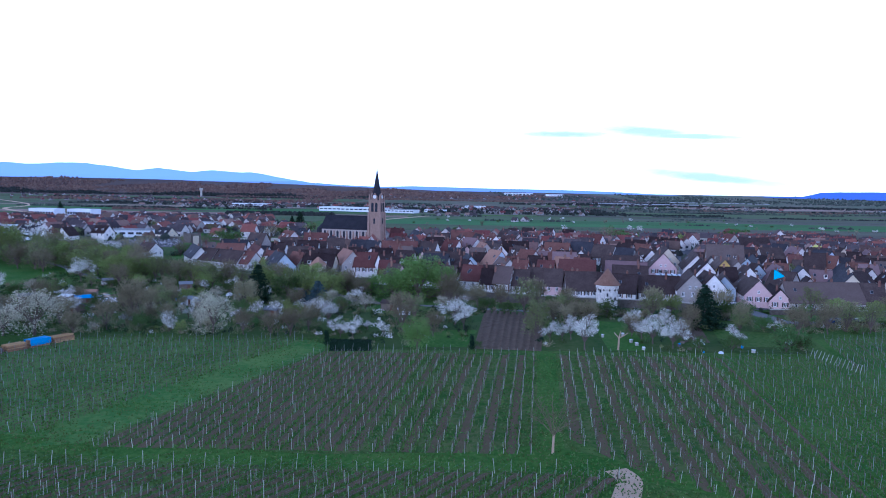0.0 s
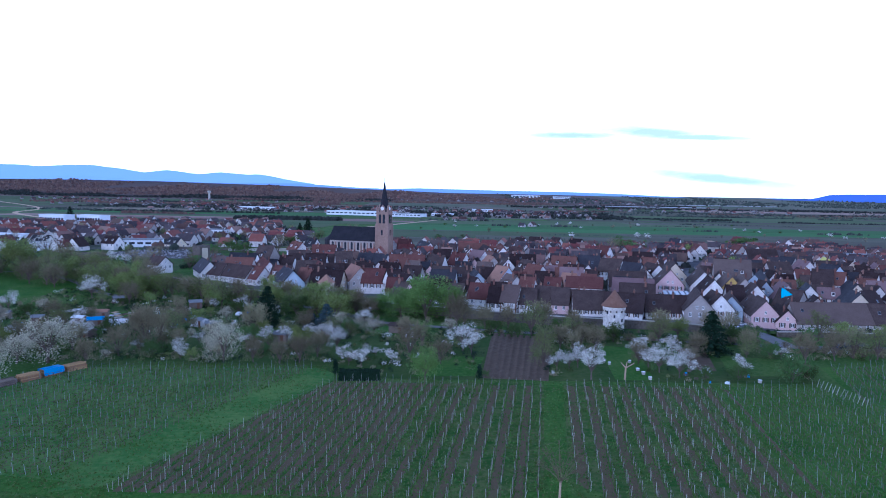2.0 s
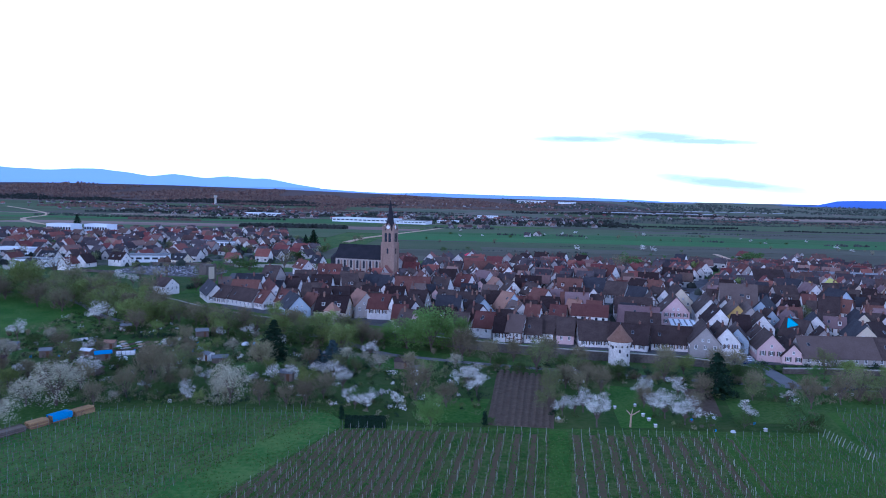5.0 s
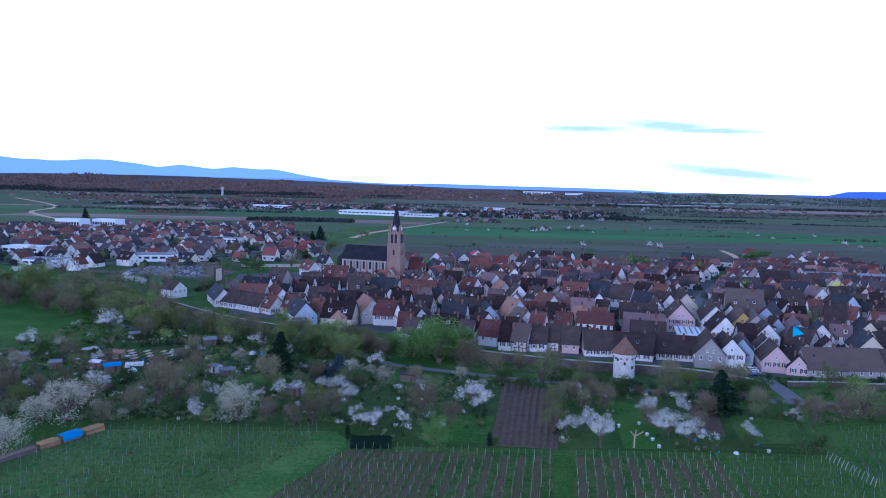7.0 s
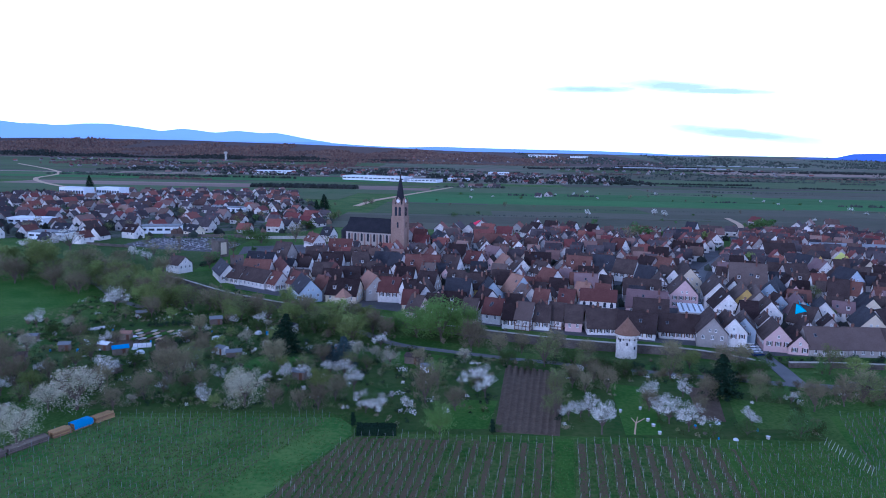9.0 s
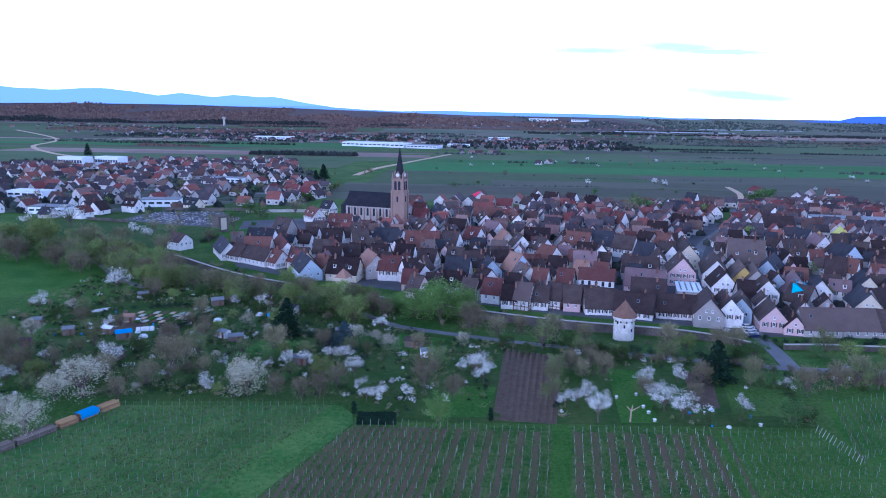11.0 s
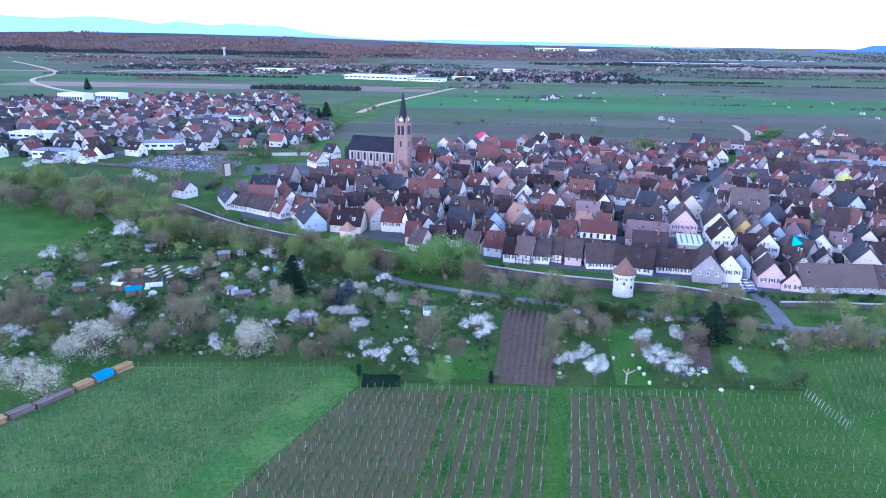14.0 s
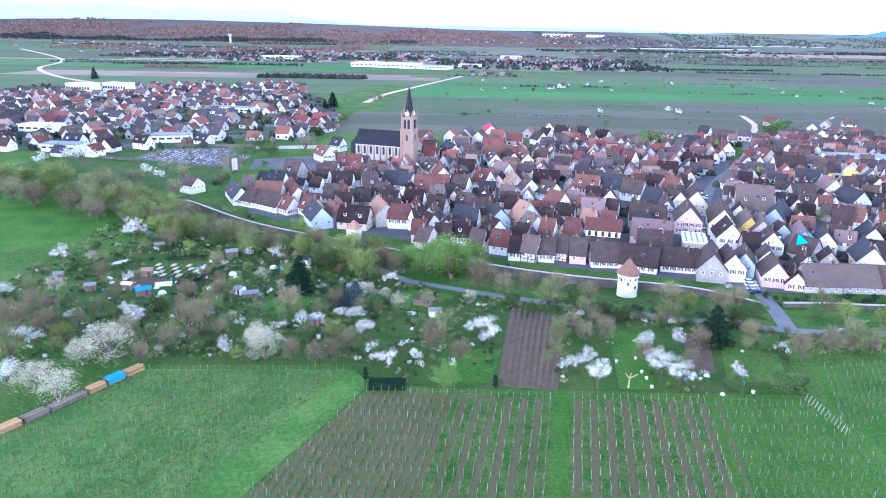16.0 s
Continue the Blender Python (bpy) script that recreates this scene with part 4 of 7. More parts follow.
house(36.4, 310.7, -52, 9.1, 4.5, 4.0, 9.0, "r", "w")
house(54.4, 342.6, -21, 11.7, 5.0, 4.4, 10.0, "r", "w")
house(66.7, 344.2, -24, 10.6, 5.5, 4.3, 10.5, "k", "g")
house(75.6, 335.0, -33, 10.1, 5.0, 4.4, 10.0, "m", "w")
house(81.1, 317.6, -37, 8.4, 5.0, 4.4, 10.0, "k", "w")
house(88.9, 347.6, -56, 9.1, 5.0, 4.4, 10.0, "d", "g")
house(95.9, 343.6, -46, 8.4, 5.0, 4.4, 10.0, "r", "h")
house(89.6, 315.7, -79, 11.2, 4.8, 4.6, 10.0, "m", "w")
house(98.6, 315.6, -100, 16.0, 5.0, 5.4, 11.0, "m", "c")
house(86.9, 284.1, -101, 16.0, 5.2, 5.7, 11.5, "m", "p")
house(83.2, 304.3, -102, 16.0, 3.0, 5.6, 9.0, "m", "h")
house(71.9, 290.0, -9, 14.9, 5.0, 3.4, 9.0, "m", "g")
house(68.2, 266.2, -17, 14.8, 5.0, 3.4, 9.0, "p", "p")
house(65.8, 251.3, -13, 12.0, 5.5, 2.8, 9.0, "m", "w")
house(101.1, 286.2, -104, 21.9, 5.0, 5.4, 11.0, "m", "w")
house(96.8, 264.6, -97, 12.3, 4.8, 4.6, 10.0, "d", "w")
house(108.3, 276.5, -102, 15.4, 5.0, 4.4, 10.0, "t", "y")
house(111.4, 270.9, -105, 15.1, 5.0, 4.4, 10.0, "t", "g")
house(126.3, 319.1, -16, 15.4, 9.0, 2.6, 12.0, "t", "g")
house(128.3, 296.6, 61, 21.2, 4.5, 4.0, 9.0, "k", "b")
house(153.7, 333.7, 6, 11.0, 5.0, 4.4, 10.0, "m", "g")
house(117.2, 266.7, -86, 5.6, 4.5, 4.0, 9.0, "m", "b")
house(109.6, 256.4, -99, 9.2, 4.2, 4.3, 9.0, "m", "w")
house(100.7, 251.8, -9, 5.8, 6.0, 2.6, 9.0, "d", "g")
house(123.4, 262.3, -106, 16.6, 5.0, 3.4, 9.0, "p", "g")
house(120.5, 250.5, -52, 8.4, 5.0, 2.6, 8.0, "m", "g")
house(148.6, 283.7, -25, 7.3, 5.5, 5.8, 12.0, "m", "h")
house(154.8, 283.6, -41, 5.5, 4.0, 6.5, 11.0, "r", "w")
house(130.2, 258.2, -107, 9.6, 4.2, 4.3, 9.0, "k", "w")
house(151.2, 266.7, -104, 12.5, 4.5, 4.0, 9.0, "k", "c")
house(137.9, 242.1, -104, 14.0, 4.5, 4.0, 9.0, "k", "c")
house(143.5, 244.1, 30, 8.0, 5.0, 3.4, 9.0, "d", "w")
house(173.6, 324.1, -80, 11.4, 5.0, 4.4, 10.0, "k", "b")
house(185.7, 379.4, -105, 24.2, 4.5, 4.0, 9.0, "m", "y")
house(201.7, 381.4, -106, 14.5, 4.0, 3.5, 8.0, "y", "y")
house(176.5, 354.7, -87, 10.7, 4.5, 4.0, 9.0, "p", "w")
house(174.8, 368.1, -58, 8.0, 5.0, 3.9, 9.5, "k", "g")
house(178.6, 409.2, 1, 17.5, 5.0, 4.4, 10.0, "d", "w")
house(172.6, 427.2, -82, 9.7, 5.0, 5.4, 11.0, "r", "g")
house(201.1, 472.2, -96, 18.3, 4.5, 4.0, 9.0, "m", "w")
house(175.5, 555.8, -41, 8.2, 4.5, 4.0, 9.0, "k", "w")
house(183.9, 537.1, -42, 15.1, 4.5, 3.0, 8.0, "m", "w")
house(163.9, 501.0, -11, 8.2, 5.0, 2.6, 8.0, "r", "w")
house(163.3, 472.1, -95, 18.4, 4.5, 4.0, 9.0, "r", "w")
house(149.9, 503.0, -17, 12.4, 5.0, 2.6, 8.0, "k", "w")
house(125.8, 511.8, -38, 15.0, 6.0, 2.6, 9.0, "r", "p")
house(89.3, 415.5, -42, 7.5, 5.5, 3.8, 10.0, "r", "w")
house(104.8, 500.1, -94, 12.8, 3.5, 3.1, 7.0, "m", "w")
house(91.3, 519.7, -47, 10.2, 4.5, 4.0, 9.0, "d", "w")
house(82.2, 501.1, -93, 18.2, 4.0, 3.5, 8.0, "m", "w")
house(79.2, 536.9, -43, 7.7, 4.5, 4.0, 9.0, "d", "w")
house(72.1, 527.0, -89, 20.0, 4.0, 3.5, 8.0, "m", "w")
house(64.4, 541.0, -28, 10.5, 4.5, 4.0, 9.0, "d", "w")
house(56.5, 573.4, -91, 16.0, 4.0, 3.5, 8.0, "m", "w")
house(50.6, 522.9, -53, 9.8, 4.5, 4.0, 9.0, "d", "w")
house(43.5, 501.3, -65, 11.1, 4.5, 4.0, 9.0, "m", "w")
house(124.5, 416.7, -25, 7.0, 4.5, 4.0, 9.0, "d", "w")
house(131.2, 409.3, -6, 8.5, 4.5, 4.0, 9.0, "d", "c")
house(104.8, 388.4, -12, 10.4, 4.5, 4.0, 9.0, "d", "w")
house(253.0, 534.5, -109, 16.0, 5.5, 4.8, 11.0, "m", "w")
house(247.4, 563.4, -8, 11.1, 6.0, 2.6, 6.0, "m", "w")

# keep church, hall, square and streets free
take(49.2, 263.1, -13, 14, 6.5)
take(47.5, 252.5, -13, 13, 4.5)
take(121.5, 254.0, 60, 11, 3.2)
take(82, 257, 78, 15, 5)
for k in range(12):
    TAKEN.append((-80 + 4 * k, 410, 9))
for k in range(60):
    t = k / 59
    TAKEN.append((float(np.interp(t, [0, 0.25, 0.45, 0.7, 1], [87, 91, 93, 119, 198])), float(np.interp(t, [0, 0.25, 0.45, 0.7, 1], [195, 240, 282, 355, 531])), 4.0))
for k in range(7):
    TAKEN.append((74 + 4 * k, 271 + k * 0.6, 4.5))

def hall(x, y, ang, L, d, h, roof=None, label="long white flat-roofed industrial hall", name="industrial_hall", bays=8):
    """A flat-roofed hall or school block with window bands."""
    ob = thing(name, pose(x, y, ground_z(x, y), 0, 0, ang), label, "hall", "flat-roofed halls")
    b = Build()
    b.box(0, 0, -0.5, L, d, h + 0.5)
    part("wall", b, WHITE_METAL, ob)
    b = Build()
    b.box(0, 0, h, L + 0.8, d + 0.8, 0.45)
    part("roof", b, roof or WHITE_METAL, ob)
    for i in range(bays):
        b = Build()
        b.box(((i + 0.5) / bays - 0.5) * L, -d / 2 - 0.03, h * 0.45, L / bays * 0.7, 0.12, h * 0.28)
        part("window", b, GLASS, ob)
    take(x, y, ang, L, d / 2)
    return ob


hall(-512, 1870, -6, 100, 35, 7)
hall(-205, 1600, -17, 150, 50, 9, bays=14)
hall(-95, 1562, -17, 70, 40, 7, GREY_METAL)
hall(-20, 1660, -8, 50, 30, 5)
hall(90, 2060, -4, 60, 30, 6)
hall(400, 3830, 0, 150, 50, 14)
hall(600, 3860, 0, 90, 40, 10)
hall(-483, 856, -14, 36, 18, 12, label="white flat-roofed school block", name="school_block", bays=9)
hall(-449, 878, -14, 34, 18, 11.5, label="white flat-roofed school block", name="school_block", bays=9)
hall(-236, 676, -14, 40, 11, 5, GREY_METAL, "long low grey-roofed hall among houses")
hall(-213, 480, 12, 26, 13, 5, GREY_METAL, "grey-roofed workshop hall beside the cemetery", bays=5)
hall(-262, 432, -5, 24, 12, 4.5, GREY_METAL, "low grey-roofed workshop hall", bays=5)
hall(-330, 520, -8, 30, 14, 5, WHITE_METAL, "low white-roofed workshop hall", bays=5)
hall(236, 437, -8, 46, 14, 6, GREY_METAL, "white low hall with a row of windows", bays=10)
hall(292, 432, -8, 50, 14, 6, ROOFS["k"], "white low hall with a dark roof", bays=10)

# the rest of the old town: rows of houses along crooked lanes
fr = random.Random(21)
BACK = []
front = lambda x: float(np.interp(x, [-112, -95, -70, -30, 0, 30, 74, 130, 300], [331, 312, 295, 274, 260, 249, 239, 233, 330]))
back = lambda x: float(np.interp(x, [-112, -60, -20, 40, 60, 180, 200, 330], [343, 400, 446, 456, 518, 518, 540, 580]))
for row in range(39):
    y = 234 + row * 8.6
    x = -112.0
    while x < 300:
        x += fr.uniform(2.0, 4.5)
        yy = y + 5 * math.sin(x * 0.03 + row) + fr.uniform(-2, 2)
        ang = fr.choice((-12, -14, -16, -100, -104, -12)) + fr.uniform(-7, 7)
        L, s = fr.uniform(5.2, 9.0), fr.uniform(2.5, 3.7)
        if not front(x) < yy < back(x) or yy > 600 or abs(x) > 0.66 * yy + 20 or occupied(x, yy, ang, L, s, 1.1):
            continue
        eave = fr.uniform(3.3, 4.6)
        if yy < 368:
            house(x, yy, ang, L, s, eave, eave + s * fr.uniform(1.1, 1.3), fr.choice("dddddmmmmmmrrptkk"), fr.choice("wwwwccppgghw"), 2 if yy < 296 else 1)
        else:
            take(x, yy, ang, L, s)
            BACK.append((x, yy, ang, L, s, eave, eave + s * 1.2, fr.random() < 0.2))
far_houses("back_town_houses", BACK, "closely packed old town houses with brown roofs")

# the newer quarter of detached houses
sheet("suburb_ground", [(-372, 424), (-228, 437), (-216, 498), (-119, 509), (-114, 578), (-144, 695), (-160, 770), (-248, 985), (-380, 990), (-520, 850), (-680, 850), (-680, 640)], YARDS, 0.10, "yards, drives and small gardens between houses", category="ground")
for line in ([(-120, 560), (-210, 585), (-330, 600), (-460, 640)], [(-215, 500), (-260, 520), (-380, 530), (-480, 590)], [(-150, 690), (-260, 740), (-400, 760), (-500, 800)], [(-230, 470), (-262, 600), (-300, 760), (-330, 960)], [(-340, 520), (-380, 660), (-420, 830)]):
    ribbon("road", smooth_line(line), 5.0, ASPHALT, 0.22, "grey street between detached houses")
FAR = []
for row in range(45):
    y = 415 + row * 14.5
    x = -560.0
    while x < -60:
        x += fr.uniform(4, 9)
        yy = y + fr.uniform(-5, 5)
        g = (78.5 - ground_z(x, yy)) / 78.5
        fx, fy = x / g, yy / g
        edge_r = float(np.interp(fy, [410, 445, 470, 545, 640, 700, 890], [-215, -175, -112, -108, -135, -150, -225]))
        edge_l = -0.66 * fy - 20
        hi = float(np.interp(fx, [-460, -345, -215, -140], [745, 860, 885, 600]))
        if not edge_l < fx < edge_r or fy > hi or (-190 < fx < -150 and 520 < fy < 600) or (-258 < fx < -214 and 488 < fy < 512) or (-205 < fx < -120 and fy < 445) or occupied(x, yy, 0, 9, 4.4, -5.2) or math.sin(fx * 0.045 + 1.2 * math.sin(fy * 0.021)) * math.sin(fy * 0.035) > 0.55:
            continue
        ang = fr.choice((-20, 70)) + fr.uniform(-12, 12)
        s = fr.uniform(3.5, 4.6)
        eave = fr.uniform(2.3, 4.6)
        if yy < 470:
            house(x, yy, ang, fr.uniform(9, 13), s, eave, eave + s * fr.uniform(0.9, 1.1), fr.choice("dddkkkmrrr"), fr.choice("wwwwwwcg"), 1, "detached houses")
        else:
            take(x, yy, ang, 11, s)
            FAR.append((x, yy, ang, fr.choice((8, 9, 11, 14)) + fr.uniform(-1, 1), s, eave, eave + s * fr.uniform(0.9, 1.1), fr.random() < 0.22))
far_houses("suburb_houses", FAR, "white detached houses with dark and red roofs")

for nm, mat, many, seed, words in (("suburb_hedges", FAR_DARK, 650, 51, "dark hedges and garden trees between houses"), ("suburb_bushes", FAR_GREEN, 450, 52, "green bushes and small trees between houses"), ("suburb_bare_trees", FAR_WOOD, 260, 53, "brown leafless garden trees between houses")):
    r = random.Random(seed)
    b = Build()
    while many:
        x, y = r.uniform(-600, -105), r.uniform(425, 960)
        many -= 1
        if abs(x) < 0.7 * y and not occupied(x, y, 0, 1, 0.6, 0) and x < float(np.interp(y, [425, 500, 580, 770, 980], [-228, -120, -114, -160, -250])):
            for k in range(r.randint(1, 4)):
                clump(b, r, x + r.gauss(0, 2.2), y + r.gauss(0, 1.2), r.uniform(1.8, 5.5))
    tagged(part(nm, b, mat), words, "trees", kind="stuff")
# small trees and bushes in yards of the old town
for nm, mat, many, seed, words in (("yard_bushes", FAR_DARK, 420, 54, "dark bushes and ivy in old town yards"), ("yard_trees", FAR_GREEN, 260, 55, "green bushes in old town yards")):
    r = random.Random(seed)
    b = Build()
    for k in range(many):
        x, y = r.uniform(-110, 290), r.uniform(240, 560)
        if front(x) + 2 < y < back(x) + 14 and abs(x) < 0.7 * y and not occupied(x, y, 0, 0.6, 0.4, 0.9):
            for k in range(3):
                clump(b, r, x + r.gauss(0, 0.7), y + r.gauss(0, 0.7), r.uniform(1.5, 4.5))
    tagged(part(nm, b, mat), words, "bushes", kind="stuff")

# houses behind the church and along the far edge
FAR = []
for row in range(8):
    for k in range(40):
        x, yy = -70 + k * 9 + fr.uniform(-4, 4), 432 + row * 17 + fr.uniform(-6, 6)
        lim = float(np.interp(x, [-80, -40, 20, 40, 120, 190, 270, 330], [430, 500, 545, 545, 500, 480, 520, 470]))
        if yy > lim or occupied(x, yy, 0, 10, 5, -1.0):
            continue
        s = fr.uniform(4.2, 5.2)
        eave = fr.uniform(3.4, 5.0)
        take(x, yy, -15, 11, s)
        FAR.append((x, yy, fr.choice((-15, 75)) + fr.uniform(-9, 9), fr.uniform(9, 13), s, eave, eave + s * 0.95, fr.random() < 0.3))
far_houses("town_edge_houses", FAR, "white houses with brown roofs at the town edge")

# villages out on the plain
for n, x0, x1, y0, y1 in ((150, -760, -60, 1720, 2250), (110, -60, 360, 1560, 2050), (60, -1200, -560, 1950, 2600), (14, -30, 60, 1330, 1400), (9, 100, 140, 1045, 1085), (50, 300, 1100, 2250, 2700), (45, -1700, -900, 2350, 2700), (80, -300, 900, 2900, 3700), (12, 250, 330, 590, 650)):
    FAR = []
    for k in range(n):
        x, yy = fr.uniform(x0, x1), fr.uniform(y0, y1)
        if occupied(x, yy, 0, 12, 6, -3):
            continue
        eave = fr.uniform(4, 6)
        take(x, yy, 0, 12, 6)
        FAR.append((x, yy, fr.uniform(0, 180), fr.uniform(8, 14), fr.uniform(3.6, 5.0), eave * 0.7, eave * 0.7 + 3.8, fr.random() < 0.25))
    far_houses("village_houses", FAR, "far village of pale houses on the plain", VILLAGE_WALL if y0 > 1300 else FAR_WALL)



# ---- church ----
def arch(b, x, y, z, w, h, mat, out=-1, deep=0.12):
    """A round-headed window panel in a wall that faces -y."""
    pts = [(x - w / 2, z), (x + w / 2, z)] + [(x + w / 2 * math.cos(t), z + h - w / 2 + w / 2 * math.sin(t)) for t in [k * 0.5236 for k in range(7)]]
    n = len(pts)
    b.add([(u, y, v) for u, v in pts] + [(u, y - deep, v) for u, v in pts], [tuple(range(n, 2 * n))] + [(i, (i + 1) % n, n + (i + 1) % n, n + i) for i in range(n)], mat)


church = thing("church", pose(-40.2, 410.5, 0, 0, 0, -17), "sandstone village church with tall slate spire and dark roofed nave", "church")
b = Build()
b.box(0, 0, -4, 7.2, 7.2, 29)
for z in (9.5, 17.5, 24.4):
    b.box(0, 0, z, 7.6, 7.6, 0.45)
for sx in (-1, 1):
    for sy in (-1, 1):
        b.box(sx * 3.5, sy * 3.5, -4, 1.3, 1.3, 22, top=0.8)
tower = part("tower", b, SANDSTONE, church, "warm sandstone bell tower")
for rz in (0, 90, 180, -90):
    t = pose(0, 0, 0, 0, 0, rz)
    for x in (-1.2, 1.2):
        b = Build()
        arch(b, x, -3.61, 18.4, 1.5, 5.2, 0)
        part("belfry_window", b, GLASS, tower, m=t)
    b = Build()
    arch(b, 0, -3.61, 11.5, 1.0, 3.2, 0)
    part("window", b, GLASS, tower, m=t)
    b = Build()
    b.add([(-1.5, -3.2, 24.8), (1.5, -3.2, 24.8), (1.5, -3.2, 27.2), (0, -3.2, 29.2), (-1.5, -3.2, 27.2), (-1.5, 0, 24.8), (1.5, 0, 24.8), (1.5, 0, 27.2), (0, 0, 29.2), (-1.5, 0, 27.2)], [(0, 1, 2, 3, 4), (1, 6, 7, 2), (2, 7, 8, 3), (3, 8, 9, 4), (4, 9, 5, 0)])
    gable = part("clock_gable", b, SANDSTONE, church, m=t)
    b = Build()
    b.ring([(1.05, 0), (1.05, 0.15)], 16)
    part("clock_face", b, WHITE_PAINT, gable, "white clock face", m=Matrix.Translation((0, -3.22, 27.0)) @ pose(0, 0, 0, 90))
    b = Build()
    b.box(-3.2, -3.2, 24.8, 0.8, 0.8, 1.8)
    b.box(-3.2, -3.2, 26.6, 0.8, 0.8, 2.2, top=0.05)
    part("pinnacle", b, SANDSTONE, church, m=t)
b = Build()
b.ring([(3.3, 24.8), (3.0, 27.0), (2.3, 30.0), (1.2, 36.5), (0.12, 42.6)], 8)
spire = part("spire", b, SLATE, church, "dark slate spire")
b = Build()
b.tube((0, 0, 42.4), (0, 0, 45.2), 0.1, 0.06, 6)
b.box(0, 0, 44.0, 1.0, 0.12, 0.12)
b.ring([(0.02, 42.6), (0.3, 42.85), (0.02, 43.1)], 8)
part("finial_cross", b, GREY_METAL, spire)
b = Build()
b.box(-18.5, 3.2, -4, 30, 13, 12.2)
b.add([(-3.5, -3.3, 8), (-3.5, 9.7, 8), (-3.5, 3.2, 15.2)], [(0, 1, 2)])
b.add([(-33.5, -3.3, 8), (-33.5, 9.7, 8), (-33.5, 3.2, 15.2)], [(2, 1, 0)])
nave = part("nave", b, NAVE_WALL, church, "pale plastered nave wall")
b = Build()
for sy in (-1, 1):
    p = [(-34, 3.2 + sy * 7.1, 7.6), (-3.3, 3.2 + sy * 7.1, 7.6), (-3.3, 3.2, 15.4), (-34, 3.2, 15.4)]
    fs = [(4, 5, 6, 7), (3, 2, 1, 0), (0, 1, 5, 4), (1, 2, 6, 5), (2, 3, 7, 6), (3, 0, 4, 7)]
    b.add(p + [(u, v, w + 0.3) for u, v, w in p], fs if sy < 0 else [f[::-1] for f in fs])
part("nave_roof", b, SLATE, church, "steep dark nave roof")
for i in range(7):
    b = Build()
    arch(b, -31.5 + i * 4.1, -3.31, 2.2, 1.3, 4.6, 0)
    part("window", b, GLASS, nave)
    b = Build()
    b.box(-29.5 + i * 4.1, -3.7, -4, 0.7, 0.9, 10.6, top=0.8)
    part("buttress", b, SANDSTONE, nave)
b = Build()
n = 7
cv = [(-33.5 - 6.0 * math.sin(k * math.pi / (n - 1)), 3.2 - 5.2 * math.cos(k * math.pi / (n - 1))) for k in range(n)]
b.add([(x, y, -4) for x, y in cv] + [(x, y, 7.6) for x, y in cv] + [(-33.5, 3.2, 13.2)], [(i + 1, i, n + i, n + i + 1) for i in range(n - 1)] + [(n + i + 1, n + i, 2 * n) for i in range(n - 1)])
part("choir", b, SLATE, church)

# ---- town wall, turret, towers ----
WALL_LINE = smooth_line([(-131, 302), (-125.4, 298.6), (-98.6, 275.5), (-75.8, 260.9), (-51.3, 249.5), (-28.8, 239.1), (1.7, 226.7), (31.1, 216.7), (63.9, 210.1), (77.4, 203.4), (84.6, 197.6)], 4)
WALL_EAST = smooth_line([(91.7, 198.0), (105.7, 198.9), (121.4, 198.3), (165, 200), (210, 206)], 4)


def town_wall(pts, label):
    ob = thing("town_wall", pose(0, 0, 0), label, "wall", kind="structure")
    for nm, w, z0, z1, mat in (("masonry", 0.8, -5.0, -0.2, STONE), ("coping", 0.84, -0.2, 0.0, COPING)):
        b = Build()
        prev = None
        for i, (x, y) in enumerate(pts):
            p, q = pts[max(i - 1, 0)], pts[min(i + 1, len(pts) - 1)]
            d = Vector((q[0] - p[0], q[1] - p[1])).normalized() * w / 2
            b.v += [(x - d.y, y + d.x, z0), (x + d.y, y - d.x, z0), (x + d.y, y - d.x, z1), (x - d.y, y + d.x, z1)]
            if i:
                o = 4 * i - 4
                fs = [(o + k, o + (k + 1) % 4, o + 4 + (k + 1) % 4, o + 4 + k) for k in range(4)]
                b.f += [f[::-1] for f in fs]
                b.m += [0] * 4
        b.f += [(0, 1, 2, 3), tuple(4 * len(pts) - 4 + k for k in (3, 2, 1, 0))]
        b.m += [0, 0]
        part(nm, b, mat, ob, "pale stone coping" if nm == "coping" else "")
    return ob


town_wall(WALL_LINE, "old rubble town wall with pale coping")
town_wall(WALL_EAST, "old rubble town wall with pale coping")
# terrace gardens behind the wall
tb = Build()
for i in range(len(WALL_LINE) - 1):
    (x0, y0), (x1, y1) = WALL_LINE[i], WALL_LINE[i + 1]
    tb.add([(x0 + 0.3, y0 + 0.5, -0.9), (x1 + 0.3, y1 + 0.5, -0.9), (x1 + 4.5, y1 + 8.5, -2.8), (x0 + 4.5, y0 + 8.5, -2.8)], [(0, 1, 2, 3)])
tagged(part("terrace_garden", tb, GARDEN), "sloping gardens behind the town wall", "garden", kind="structure")
tb = Build()
for i in range(len(WALL_EAST) - 1):
    (x0, y0), (x1, y1) = WALL_EAST[i], WALL_EAST[i + 1]
    tb.add([(x0, y0 + 0.5, -0.9), (x1, y1 + 0.5, -0.9), (x1, y1 + 11, -2.8), (x0, y0 + 11, -2.8)], [(0, 1, 2, 3)])
tagged(part("terrace_garden", tb, GARDEN), "sloping gardens behind the town wall", "garden", kind="structure")

